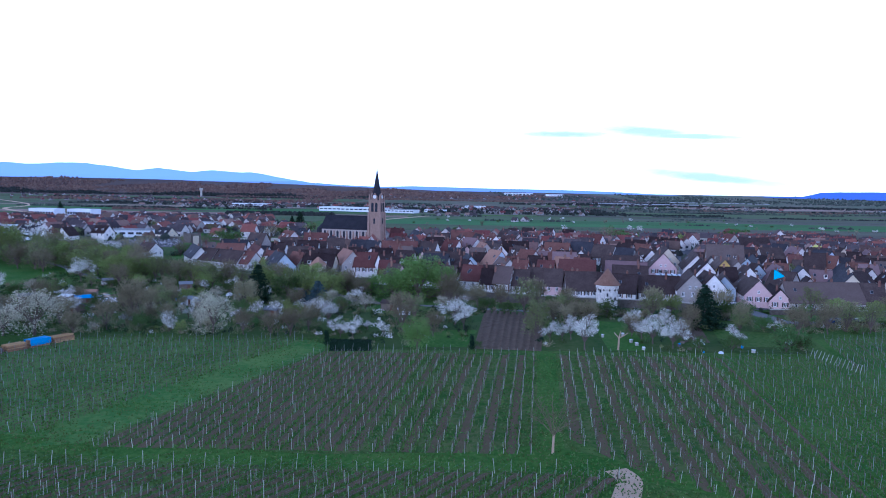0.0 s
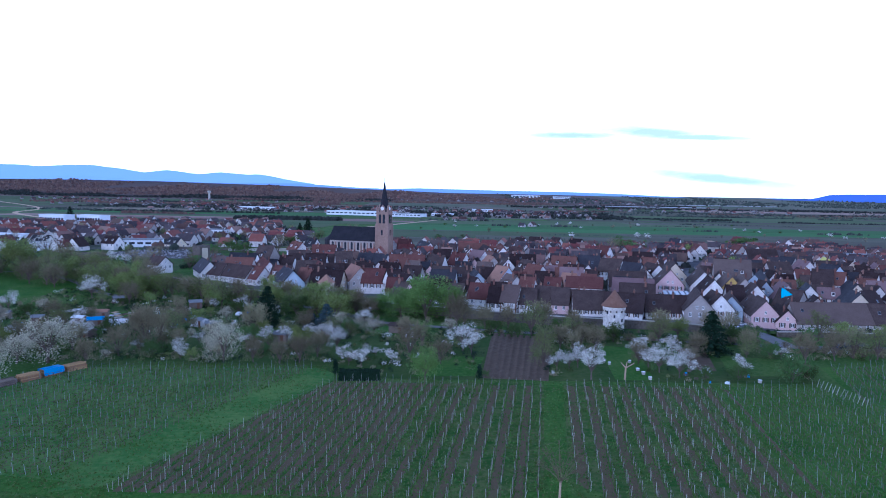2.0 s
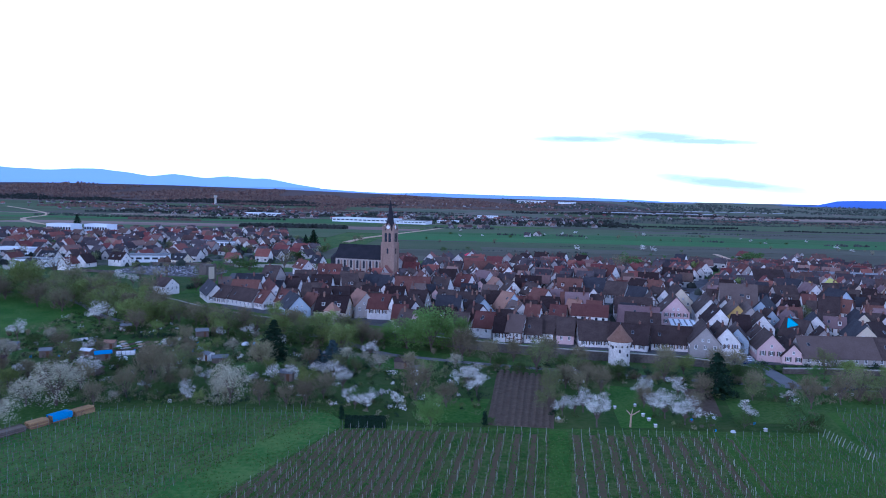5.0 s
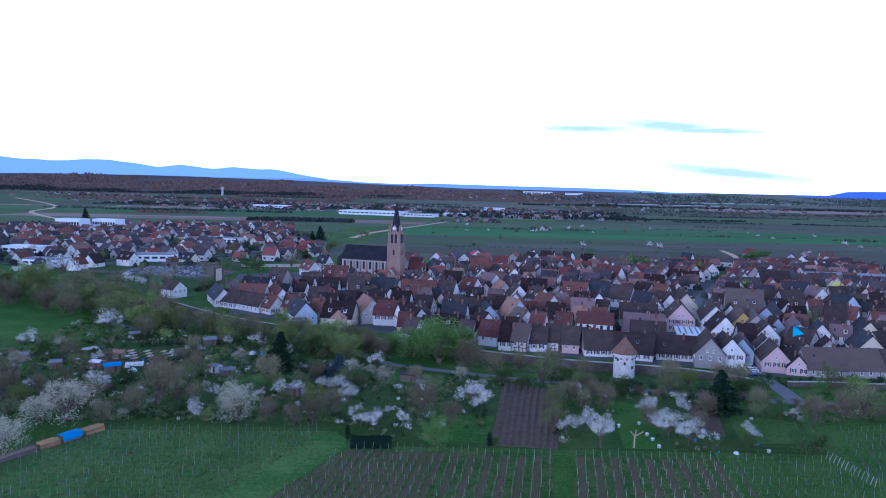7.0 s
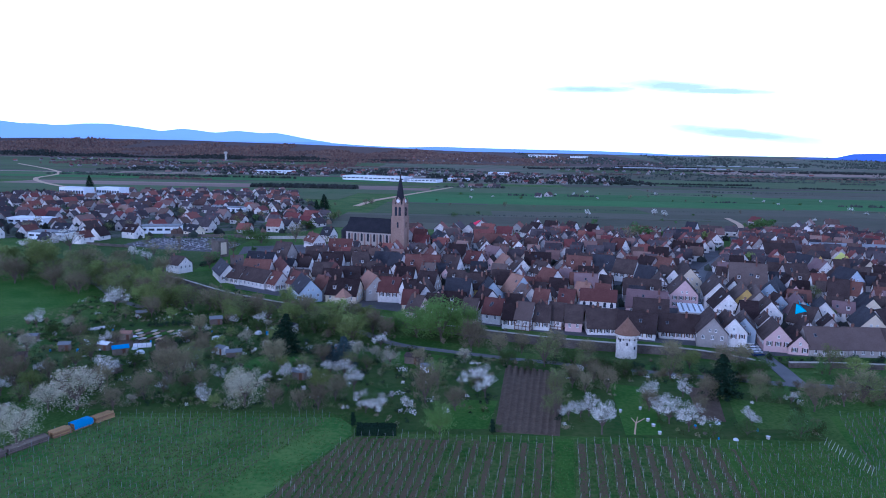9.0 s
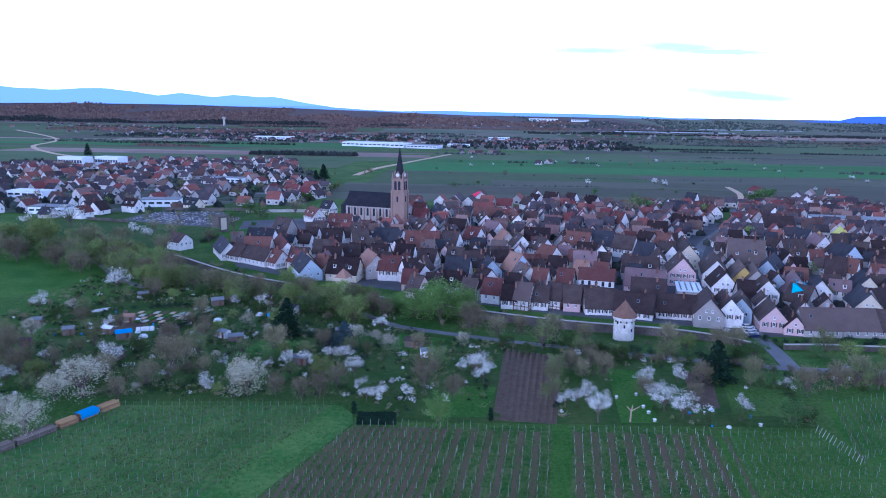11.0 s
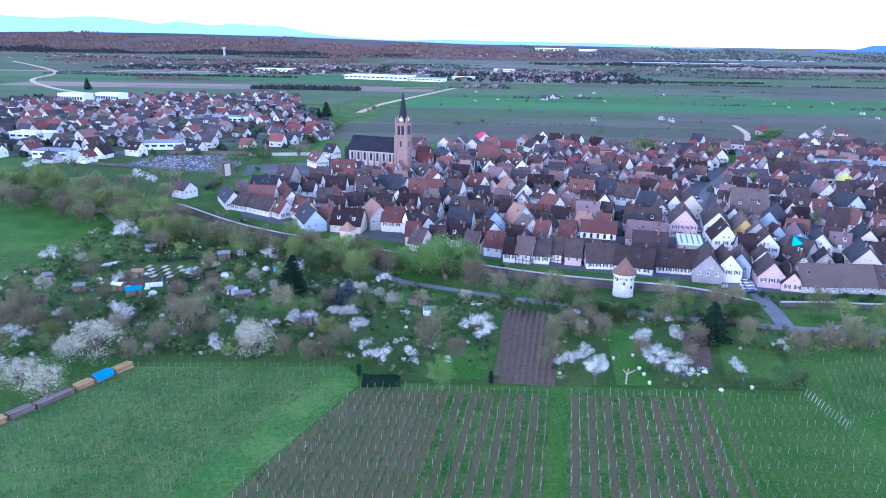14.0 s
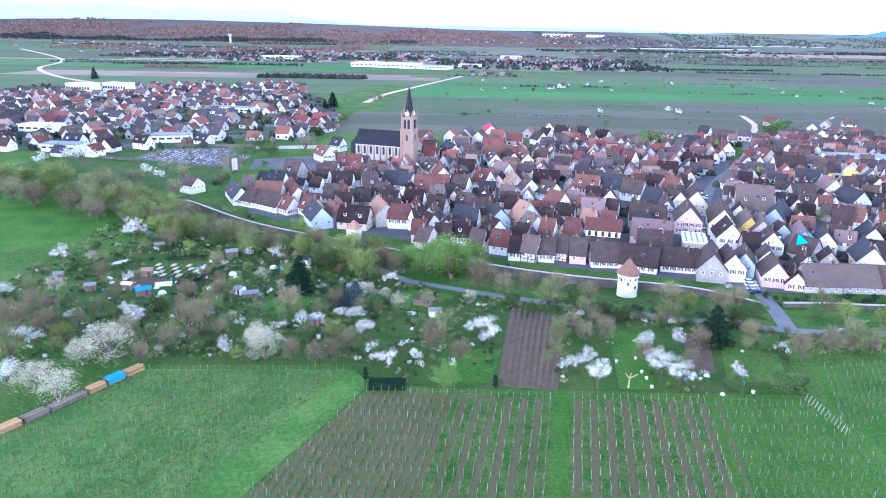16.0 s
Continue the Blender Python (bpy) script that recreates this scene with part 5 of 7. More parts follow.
PATCHY = material("patchy_limewash", (0.66, 0.63, 0.58), (0.40, 0.36, 0.32), 0.9, 0.7, 2.5, 0.5, 3.0, mid=(0.42, 0.66))
turret = thing("wall_turret", pose(47.2, 206.0, -1.0), "round whitewashed stone wall turret with conical tiled roof", "tower")
b = Build()
b.ring([(3.1, -4), (3.05, 4.6), (3.3, 5.2), (3.3, 6.3)], 28)
body = part("drum", b, PATCHY, turret)
for k in range(12):
    b = Build()
    b.box(0, -3.2, 4.55, 0.35, 0.45, 0.55)
    part("corbel", b, STONE, body, m=pose(0, 0, 0, 0, 0, 30 * k))
for rz, z in ((-10, 3.0), (35, 1.8), (-50, 4.0)):
    b = Build()
    b.box(0, -3.1, z, 0.5, 0.2, 0.9)
    part("loophole", b, GLASS, body, m=pose(0, 0, 0, 0, 0, rz))
b = Build()
b.ring([(3.75, 6.1), (3.72, 6.35), (2.3, 8.0), (0.08, 10.9)], 24)
part("roof", b, material("turret_tiles", (0.155, 0.088, 0.060), (0.205, 0.125, 0.088), 0.85, 0.6, 2.5, 0.3, 4.0), turret, "conical tan-brown tiled roof")
b = Build()
b.tube((0, 0, 10.7), (0, 0, 11.6), 0.06, 0.03, 5)
part("finial", b, GREY_METAL, turret)

gate_tower = thing("gate_tower", pose(-45.5, 249.5, -2.5, 0, 0, -20), "small square wall tower with an orange hipped roof", "tower")
b = Build()
b.box(0, 0, -2, 4.2, 4.2, 9)
gw = part("wall", b, WALLS["c"], gate_tower)
b = Build()
b.box(0, 0, 7, 4.9, 4.9, 3.0, top=0.06)
part("roof", b, ROOFS["o"], gate_tower)
for z in (2.2, 5.0):
    part("window", WINDOWS[3], None, gw, m=Matrix.Translation((0, -2.12, z)))

old_tower = thing("ruined_tower", pose(-136, 378, -3, 0, 0, -35), "square stone tower stump with its lit face coloured pale", "tower")
b = Build()
b.box(0, 0, -1, 6.4, 6.4, 10)
b.box(-2.6, -2.6, 9, 1.2, 1.2, 0.8)
b.box(2.4, 2.6, 9, 1.4, 1.2, 0.5)
part("wall", b, STONE, old_tower)
# cream panel: light on the right-hand face, put in as a paler colour
b = Build()
b.box(3.25, 0, 1.5, 0.1, 3.6, 6.5)
part("plaster_face", b, WALLS["c"], old_tower, "pale panel for the lit face")
house(-139, 330, -30, 9, 4, 4.2, 7.6, "m", "w")

# long hall with arched windows inside the town
chapel = thing("chapel_hall", pose(49.2, 263.1, -4.6, 0, 0, -13), "white hall with arched windows and a red-brown roof", "hall")
b = Build()
b.box(0, 0, -0.5, 13, 8.4, 8.3)
b.add([(6.5, -4.2, 7.8), (6.5, 4.2, 7.8), (6.5, 0, 11.2), (-6.5, -4.2, 7.8), (-6.5, 4.2, 7.8), (-6.5, 0, 11.2)], [(0, 1, 2), (5, 4, 3)])
cw = part("wall", b, WALLS["w"], chapel)
b = Build()
for sy in (-1, 1):
    p = [(-6.9, sy * 4.7, 7.45), (6.9, sy * 4.7, 7.45), (6.9, 0, 11.3), (-6.9, 0, 11.3)]
    fs = [(4, 5, 6, 7), (3, 2, 1, 0), (0, 1, 5, 4), (1, 2, 6, 5), (2, 3, 7, 6), (3, 0, 4, 7)]
    b.add(p + [(u, v, w + 0.22) for u, v, w in p], fs if sy < 0 else [f[::-1] for f in fs])
part("roof", b, ROOFS["r"], chapel)
b = Build()
b.add([(-6.9, -6.6, 3.6), (6.9, -6.6, 3.6), (6.9, -4.1, 5.0), (-6.9, -4.1, 5.0), (-6.9, -6.6, 3.8), (6.9, -6.6, 3.8), (6.9, -4.1, 5.2), (-6.9, -4.1, 5.2)], [(4, 5, 6, 7), (3, 2, 1, 0), (0, 1, 5, 4), (1, 2, 6, 5), (3, 0, 4, 7)])
part("lean_to_roof", b, ROOFS["m"], chapel)
for i in range(5):
    b = Build()
    arch(b, -5.0 + 2.5 * i, -4.21, 5.4, 1.0, 1.9, 0)
    part("window", b, GLASS, cw)

# ---- trees ----
def leaves(b, centre, radius, n, size, r, flat=1.0, mat=0):
    """Small leaf blades strewn through a ball, denser towards its rim."""
    cx, cy, cz = centre
    for _ in range(n):
        d = Vector((r.gauss(0, 1), r.gauss(0, 1), r.gauss(0, 1))).normalized() * radius * r.random() ** 0.4
        p = Vector((cx + d.x, cy + d.y, cz + d.z * flat))
        u = Vector((r.gauss(0, 1), r.gauss(0, 1), r.gauss(0, 1))).normalized()
        v = u.cross(Vector((r.gauss(0, 1), r.gauss(0, 1), r.gauss(0, 1)))).normalized()
        s = size * r.uniform(0.6, 1.4)
        o = len(b.v)
        b.v += [p - u * s, p + v * s * 0.6, p + u * s, p - v * s * 0.6]
        b.f.append((o, o + 1, o + 2, o + 3))
        b.m.append(mat)


def skeleton_of(r, height, spread, limbs, b, trunk=0.16, fork=0.28):
    """Trunk and forking limbs; gives back the limb ends."""
    ends = []
    top = Vector((r.uniform(-0.2, 0.2), r.uniform(-0.2, 0.2), height * fork))
    b.tube((0, 0, -0.3), top, trunk, trunk * 0.75, 7)
    for i in range(limbs):
        a = 6.28319 * i / limbs + r.uniform(-0.4, 0.4)
        up = r.uniform(0.35, 1.0)
        e = Vector((math.cos(a) * spread * (1.15 - up * 0.7) * r.uniform(0.7, 1.1), math.sin(a) * spread * (1.15 - up * 0.7) * r.uniform(0.7, 1.1), height * (0.35 + 0.6 * up)))
        m = top.lerp(e, 0.5) + Vector((0, 0, height * 0.06))
        b.tube(top, m, trunk * 0.5, trunk * 0.32, 5, cap=False)
        b.tube(m, e, trunk * 0.32, trunk * 0.08, 4, cap=False)
        ends += [(m, e)]
    return ends


def make_tree(kind, seed, far=False):
    """One tree of about six metres, standing at the origin; a far one has fewer, larger leaves."""
    r = random.Random(seed)
    tb, cb = Build(), Build()
    if kind in ("blossom", "cream", "bud", "olive", "willow", "shrub"):
        spread = 3.0
        height = {"blossom": 5.6, "cream": 5.4, "bud": 6.6, "olive": 6.2, "willow": 6.0, "shrub": 4.0}[kind]
        ends = skeleton_of(r, height, spread, 11 if kind != "shrub" else 8, tb, 0.17, {"shrub": 0.08, "olive": 0.14, "bud": 0.14, "willow": 0.14}.get(kind, 0.22))
        n, size, rad = {"blossom": (125, 0.066, 1.02), "cream": (135, 0.072, 1.1), "bud": (66, 0.095, 1.1), "olive": (95, 0.115, 1.15), "willow": (230, 0.085, 1.2), "shrub": (85, 0.12, 1.0)}[kind]
        if far:
            n, size = n // 4, size * 2.0
        for m, e in ends:
            for k in (0.25, 0.6, 0.95):
                c = m.lerp(e, k) + Vector((r.gauss(0, 0.35), r.gauss(0, 0.35), r.gauss(0, 0.25)))
                leaves(cb, c, rad * r.uniform(0.55, 1.15), int(n * r.uniform(0.6, 1.2)), size, r, 0.75)
        if kind in ("willow", "shrub", "olive", "cream", "bud"):
            for _ in range(20):
                a, q = r.uniform(0, 6.28), r.uniform(0.2, 0.95)
                leaves(cb, (math.cos(a) * spread * q, math.sin(a) * spread * q, height * r.uniform(0.14, 0.55 + 0.35 * (1 - q))), rad, n // 2, size, r, 1.0)
        if kind in ("blossom", "cream", "bud"):
            for m, e in ends:
                for _ in range(2 if far else 8):
                    d = Vector((r.gauss(0, 0.6), r.gauss(0, 0.6), r.uniform(0.1, 0.9)))
                    s = m.lerp(e, r.uniform(0.2, 1))
                    tb.tube(s, s + d, 0.03, 0.012, 3, cap=False)
    elif kind == "bare":
        height, spread = 6.2, 2.8
        ends = skeleton_of(r, height, spread, 12, tb, 0.16, 0.14)
        for m, e in ends:
            for _ in range(7 if far else 24):
                s = m.lerp(e, r.uniform(0.0, 1.0))
                d = Vector((r.gauss(0, 0.6), r.gauss(0, 0.6), r.uniform(0.0, 1.1)))
                cb.tube(s, s + d, 0.035, 0.015, 3, cap=False)
                for _ in range(2):
                    q = s + d * r.uniform(0.3, 1.0)
                    cb.tube(q, q + Vector((r.gauss(0, 0.4), r.gauss(0, 0.4), r.uniform(0.0, 0.6))), 0.028, 0.012, 3, cap=False)
        for _ in range(160 if far else 420):
            a, q, z = r.uniform(0, 6.28319), r.random() ** 0.5, r.uniform(0.12, 0.95)
            w = spread * math.sqrt(max(0.05, 1 - (2 * z - 1) ** 2)) * q
            s = Vector((math.cos(a) * w, math.sin(a) * w, height * z))
            cb.tube(s, s + Vector((math.cos(a) * 0.3 + r.gauss(0, 0.2), math.sin(a) * 0.3 + r.gauss(0, 0.2), r.uniform(0.2, 0.8))), 0.03, 0.014, 3, cap=False)
    elif kind in ("conifer", "bluefir"):
        height = 9.0 if kind == "conifer" else 6.5
        tb.tube((0, 0, -0.3), (0, 0, height * 0.97), 0.2, 0.03, 7)
        z = 0.5
        while z < height:
            q = 1 - z / height
            k = int(5 + 9 * q)
            for i in range(k):
                a = 6.28319 * i / k + r.random()
                reach = (2.9 * q ** 0.8 + 0.15) * r.uniform(0.75, 1.12)
                for f in (0.35, 0.65, 0.95):
                    leaves(cb, (math.cos(a) * reach * f, math.sin(a) * reach * f, z - 0.35 * f), 0.42 * (0.5 + q), 9, 0.2, r, 0.6)
            z += 0.55
    tree = new({"conifer": "conifer_tree", "bluefir": "fir_tree", "shrub": "shrub", "willow": "willow_tree", "bare": "bare_tree", "bud": "budding_tree", "olive": "budding_tree", "blossom": "blossom_tree", "cream": "blossom_tree"}[kind])
    part("trunk", tb, BARK, tree)
    part("crown", cb, {"blossom": BLOSSOM, "cream": CREAM_BLOSSOM, "bud": BUDS, "olive": OLIVE, "willow": FRESH, "shrub": SHRUBLEAF, "bare": TWIGS, "conifer": NEEDLES, "bluefir": BLUE_NEEDLES}[kind], tree)
    return tree


def bush_stock(name, mat, seed):
    """Three low wild bushes of one colour, about two metres wide."""
    out = []
    for k in range(3):
        r = random.Random(seed + k)
        b, st = Build(), Build()
        for _ in range(9):
            a, q = r.uniform(0, 6.28), r.uniform(0, 0.75)
            c = (math.cos(a) * q, math.sin(a) * q, r.uniform(0.35, 1.25) * (1.1 - 0.5 * q))
            leaves(b, c, r.uniform(0.35, 0.65), 42, 0.085, r)
            st.tube((0, 0, -0.1), c, 0.04, 0.015, 4, cap=False)
        ob = new(name)
        part("stem", st, BARK, ob)
        part("foliage", b, mat, ob)
        ob["fresh"] = 1
        out.append(ob)
    return out


SHRUBLEAF = material("shrub_leaves", (0.050, 0.095, 0.025), (0.100, 0.135, 0.042), 0.9, 0.5, 3.0, vary=0.45, island=0.3)
TREE_WORDS = {"blossom": ("fruit tree in full white blossom in the gardens", "tree"), "cream": ("old fruit tree in fading cream blossom", "tree"), "bud": ("tree with brownish green opening buds", "tree"), "olive": ("tree in fresh yellow-green leaf", "tree"), "willow": ("broad willow in fresh bright green leaf", "tree"), "shrub": ("dense dark green garden shrub", "shrub"), "bare": ("leafless brown tree with fine twigs", "tree"), "conifer": ("tall dark green conifer", "tree"), "bluefir": ("blue-grey garden fir tree", "tree"), "greenbush": ("low wild green garden bush", "bush"), "brownbush": ("low leafless brown garden bush", "bush"), "whitebush": ("low garden bush in white bloom", "bush"), "limebush": ("low yellow-green garden bush", "bush")}
TREE_WORDS["darkbush"] = ("dense dark evergreen bush in the gardens", "bush")
STOCK = {}
pr = random.Random(77)


def plant(kind, places):
    """Sets trees of a kind at (x, y, crown width)."""
    bush = kind.endswith("bush")
    if bush and kind not in STOCK:
        STOCK[kind] = bush_stock("bush", {"greenbush": SHRUBLEAF, "darkbush": DARKLEAF, "brownbush": TWIGS, "whitebush": BLOSSOM, "limebush": OLIVE}[kind], 300 + len(kind))
    for x, y, w in places:
        far = y > 330 and not bush
        key = kind + ("_far" if far else "")
        if key not in STOCK:
            STOCK[key] = [make_tree(kind, 100 + 7 * i + len(kind), far) for i in range(1 if kind == "bluefir" else 3)]
            for o in STOCK[key]:
                o["fresh"] = 1
        src = next((o for o in STOCK[key] if o["fresh"]), None) or pr.choice(STOCK[key])
        s = w / (2.0 if bush else 5.3 if kind == "blossom" else 5.6)
        tall = s * pr.uniform(0.85, 1.1)
        if w > 9:
            tall *= 0.8
        m = pose(x, y, ground_z(x, y), pr.uniform(-3, 3), pr.uniform(-3, 3), pr.uniform(0, 360)) @ Matrix.Diagonal((s, s, tall, 1))
        if src["fresh"]:
            src["fresh"] = 0
            ob = src
            ob.matrix_basis = m
        else:
            ob = copy_thing(src, pose(0, 0, 0))
            ob.matrix_basis = m
        tagged(ob, *TREE_WORDS[kind], group="trees and shrubs")


plant("blossom", [(28.0, 142.0, 6.4), (22.0, 149.0, 4.7), (25.0, 151.0, 4.1), (27.0, 152.0, 4.5), (43.0, 162.0, 5.1), (43.0, 154.0, 4.9), (44.0, 149.0, 5.6), (47.0, 145.0, 5.5), (52.0, 166.0, 4.0), (61.0, 148.0, 4.3), (77.0, 164.0, 3.5), (2.0, 166.0, 6.8), (4.0, 162.0, 5.8), (-20.0, 149.0, 4.6), (-23.0, 150.0, 3.3), (-14.0, 152.0, 3.6), (-61.0, 153.0, 3.8), (-102.0, 132.0, 7.4), (-90.0, 166.0, 6.6), (-95.0, 173.0, 4.4), (-108.0, 168.0, 4.1), (-113.0, 155.0, 5.0), (-109.0, 154.0, 4.3), (-28.0, 164.0, 5.3), (-32.0, 174.0, 5.3), (-36.0, 175.0, 4.4), (-42.0, 171.0, 4.3), (-46.0, 170.0, 4.0), (-25.0, 155.0, 3.7), (-71.6, 234.7, 4.8)])
plant("blossom", [(-26.8, 208.6, 4.6), (-130.8, 251.3, 8.2), (-164.0, 349.9, 6.1), (-176.5, 362.4, 6.4), (-222.2, 382.1, 15.3), (-245.0, 380.0, 8.5), (-143.3, 223.2, 5.6), (-136.9, 184.2, 5.0), (-62.0, 168.0, 2.8), (29.1, 180.5, 2.9), (81.0, 213.9, 2.6), (-81.0, 234.7, 3.6)])
plant("cream", [(-51.0, 152.0, 8.9), (-87.0, 147.0, 12.7), (-93.0, 146.0, 7.6), (-97.0, 133.0, 10.2), (-89.0, 129.0, 8.5)])
plant("bare", [(-10.0, 157.0, 7.4), (-3.0, 153.0, 5.5), (-72.0, 161.0, 8.7), (-51.0, 177.0, 8.0), (-31.0, 157.0, 5.7), (-34.0, 151.0, 5.6), (-38.0, 150.0, 4.8), (-44.0, 151.0, 4.8), (-75.0, 154.0, 6.1), (-79.0, 147.0, 5.1), (34.0, 168.0, 5.5), (32.0, 175.0, 4.7), (26.0, 171.0, 6.1), (-118.0, 160.0, 10.3), (-118.0, 168.0, 8.8), (-108.0, 158.0, 7.6), (-88.0, 159.0, 6.4), (1.1, 208.6, 8.7), (3.1, 216.0, 7.1), (-118.3, 271.0, 11.9), (-96.5, 253.4, 9.6), (-85.1, 247.1, 9.3), (-74.7, 241.9, 8.2), (-31.1, 225.3, 7.5), (-27.0, 221.2, 6.2), (-158.8, 276.2, 10.2), (-113.1, 241.9, 7.8), (-173.4, 284.5, 10.6), (80.0, 159.0, 6.3), (89.0, 163.0, 6.5)])
plant("bare", [(57.0, 164.0, 5.2), (52.0, 154.0, 4.4), (104.7, 459.7, 14.7), (-110.5, 444.1, 14.3)])
plant("bud", [(-8.0, 169.0, 7.2), (21.3, 190.5, 8.9), (53.1, 180.5, 7.2), (22.0, 168.0, 5.4), (-110.0, 145.0, 8.0), (-102.4, 181.7, 6.1), (-176.5, 314.6, 17.1), (-153.6, 295.9, 13.3), (-201.4, 301.1, 11.5), (-101.7, 257.5, 8.9), (-90.3, 250.2, 8.6), (-69.5, 237.8, 8.1), (-51.9, 229.5, 7.7), (-38.4, 220.1, 7.4), (71.0, 168.0, 4.8), (99.3, 190.5, 7.3), (95.0, 166.0, 6.7), (100.0, 165.0, 6.7)])
plant("willow", [(-16.6, 224.3, 12.5), (-8.3, 220.1, 15.5), (-1.0, 224.3, 12.0), (-24.9, 230.5, 9.5), (-12.4, 228.4, 12.0)])
plant("olive", [(-45.7, 233.6, 10.9), (-60.2, 249.2, 9.2), (-37.4, 229.5, 6.9), (-68.5, 259.6, 7.4), (-133.9, 270.0, 12.1), (-117.3, 255.4, 12.7), (-201.4, 322.9, 16.9), (-226.3, 322.9, 17.4), (-110.0, 256.5, 9.0), (153.7, 382.1, 9.8), (131.9, 259.6, 7.0), (161.1, 479.0, 9.4)])
plant("conifer", [(-54.2, 199.5, 10.1), (62.0, 168.0, 9.2), (-151.6, 740.6, 13.1), (-605.1, 1111.6, 13.5), (-151.6, 700.6, 9.0)])
plant("bluefir", [(-34.3, 185.5, 7.8), (-38.4, 188.0, 5.6)])
plant("willow", [(-6.0, 139.3, 6.2)])
plant("shrub", [(51.0, 142.0, 4.2), (6.0, 142.0, 2.4), (70.0, 144.0, 7.2), (59.0, 144.0, 4.8), (74.0, 145.0, 4.4), (79.9, 189.2, 7.0), (72.4, 183.0, 6.8), (75.0, 165.0, 5.4), (41.1, 180.5, 6.5), (35.2, 184.2, 6.5), (29.4, 191.8, 6.7), (97.3, 190.5, 5.4), (109.0, 221.2, 4.0), (16.1, 185.5, 4.8), (22.9, 394.6, 8.7), (-121.4, 524.3, 13.9), (-148.2, 526.8, 12.5), (-142.0, 451.3, 12.6), (-128.7, 429.9, 12.0), (-143.3, 418.4, 10.4), (-132.9, 356.1, 10.2), (119.5, 494.8, 19.6), (110.2, 503.4, 15.8), (132.2, 496.0, 15.8), (232.2, 575.7, 18.6), (253.7, 607.6, 19.6)])
# undergrowth and lesser trees of the gardens, kept off the open lawns
gr = random.Random(5)
OPEN = [(12.0, 155.0, 8), (14.0, 170.0, 10), (17.1, 183.0, 9), (12.0, 146.0, 9), (36.0, 150.0, 6), (36.0, 160.0, 5), (-8.0, 148.0, 5), (-22.0, 143.0, 6), (60.0, 156.0, 7), (-103.8, 220.1, 13), (-97.2, 199.5, 9), (-55.5, 186.7, 8), (-60.0, 170.0, 7), (-18.3, 193.0, 7), (68.0, 156.0, 5), (-2.0, 145.0, 6)]
made = 0
while made < 150:
    x, y = gr.uniform(-140, 80), gr.uniform(146, 240)
    hi = float(np.interp(x, [-140, -110, -60, -30, 0, 40, 80], [249, 247, 235, 213, 196, 186, 174]))
    lo = float(np.interp(x, [-140, -98, -76, -30, -24, 80], [140, 150, 150, 152, 143, 144]))
    if not lo < y < hi or any((x - a) ** 2 + (y - c) ** 2 < q * q for a, c, q in OPEN):
        continue
    east = x > 20
    kind = gr.choice(["bare", "bare", "bud", "bud", "olive", "shrub", "shrub", "blossom", "cream"] if not east else ["bare", "shrub", "bud"])
    if east and gr.random() < 0.5:
        made += 1
        continue
    plant(kind, [(x, y, gr.uniform(2.4, 6.0) * (1 if kind != "blossom" else 0.7))])
    made += 1
for k in range(120):
    x, y = gr.uniform(-150, 105), gr.uniform(142, 256)
    hi = float(np.interp(x, [-150, -110, -60, -30, 0, 40, 80, 105], [255, 249, 237, 216, 198, 188, 176, 173]))
    lo = float(np.interp(x, [-150, -98, -76, -30, -24, 74, 78, 105], [136, 146, 149, 150, 142, 142, 160, 165]))
    if not lo < y < hi or any((x - a) ** 2 + (y - c) ** 2 < q * q * 0.8 for a, c, q in OPEN) or (x > 22 and gr.random() < 0.55):
        continue
    plant(gr.choice(("greenbush", "darkbush", "darkbush", "brownbush", "brownbush", "limebush", "whitebush")), [(x, y, gr.uniform(1.2, 3.4))])
# the thick wood at the pasture's edge and trees round the cemetery
plant("olive", [(-222.9, 329.0, 13.0), (-198.8, 317.0, 14.0), (-146.1, 292.5, 12.5), (-131.1, 284.4, 12.0), (-238.0, 322.0, 13.0)])
plant("bud", [(-119.2, 272.0, 10.0), (-183.0, 299.0, 13.0), (-168.0, 290.0, 12.0), (-210.0, 340.0, 11.0), (-246.0, 345.0, 12.0)])
plant("bare", [(-176.3, 316.0, 15.0), (-159.5, 301.2, 14.0), (-213.0, 304.8, 12.0), (-196.8, 293.8, 12.0), (-168.0, 330.0, 11.0), (-186.0, 338.0, 10.0), (-140.0, 312.0, 9.0), (-152.0, 352.0, 9.0), (-128.0, 340.0, 8.0), (-170.0, 372.0, 8.0)])
plant("darkbush", [(-86 - 0.28 * k, 222 - 1.4 * k, 2.6) for k in range(17)] + [(-108 + 1.9 * k, 229 + 0.3 * k, 2.8) for k in range(8)] + [(-134 + 0.4 * k, 345 + 2.2 * k, 4.0) for k in range(7)] + [(-60 + 1.8 * k, 205 - 0.8 * k, 2.8) for k in range(9)])
plant("darkbush", [(22 + 2.4 * k + gr.uniform(-1, 1), 196 - 0.26 * (22 + 2.4 * k - 20) + gr.uniform(-1.5, 1.5), gr.uniform(2.2, 4.2)) for k in range(22)])
plant("darkbush", [(90 + 2.6 * k, 202.5 + gr.uniform(0, 6), gr.uniform(2.0, 3.6)) for k in range(18)])
plant("brownbush", [(88 + 2.4 * k, 168 + gr.uniform(-2, 4), gr.uniform(2.4, 4.0)) for k in range(26)])
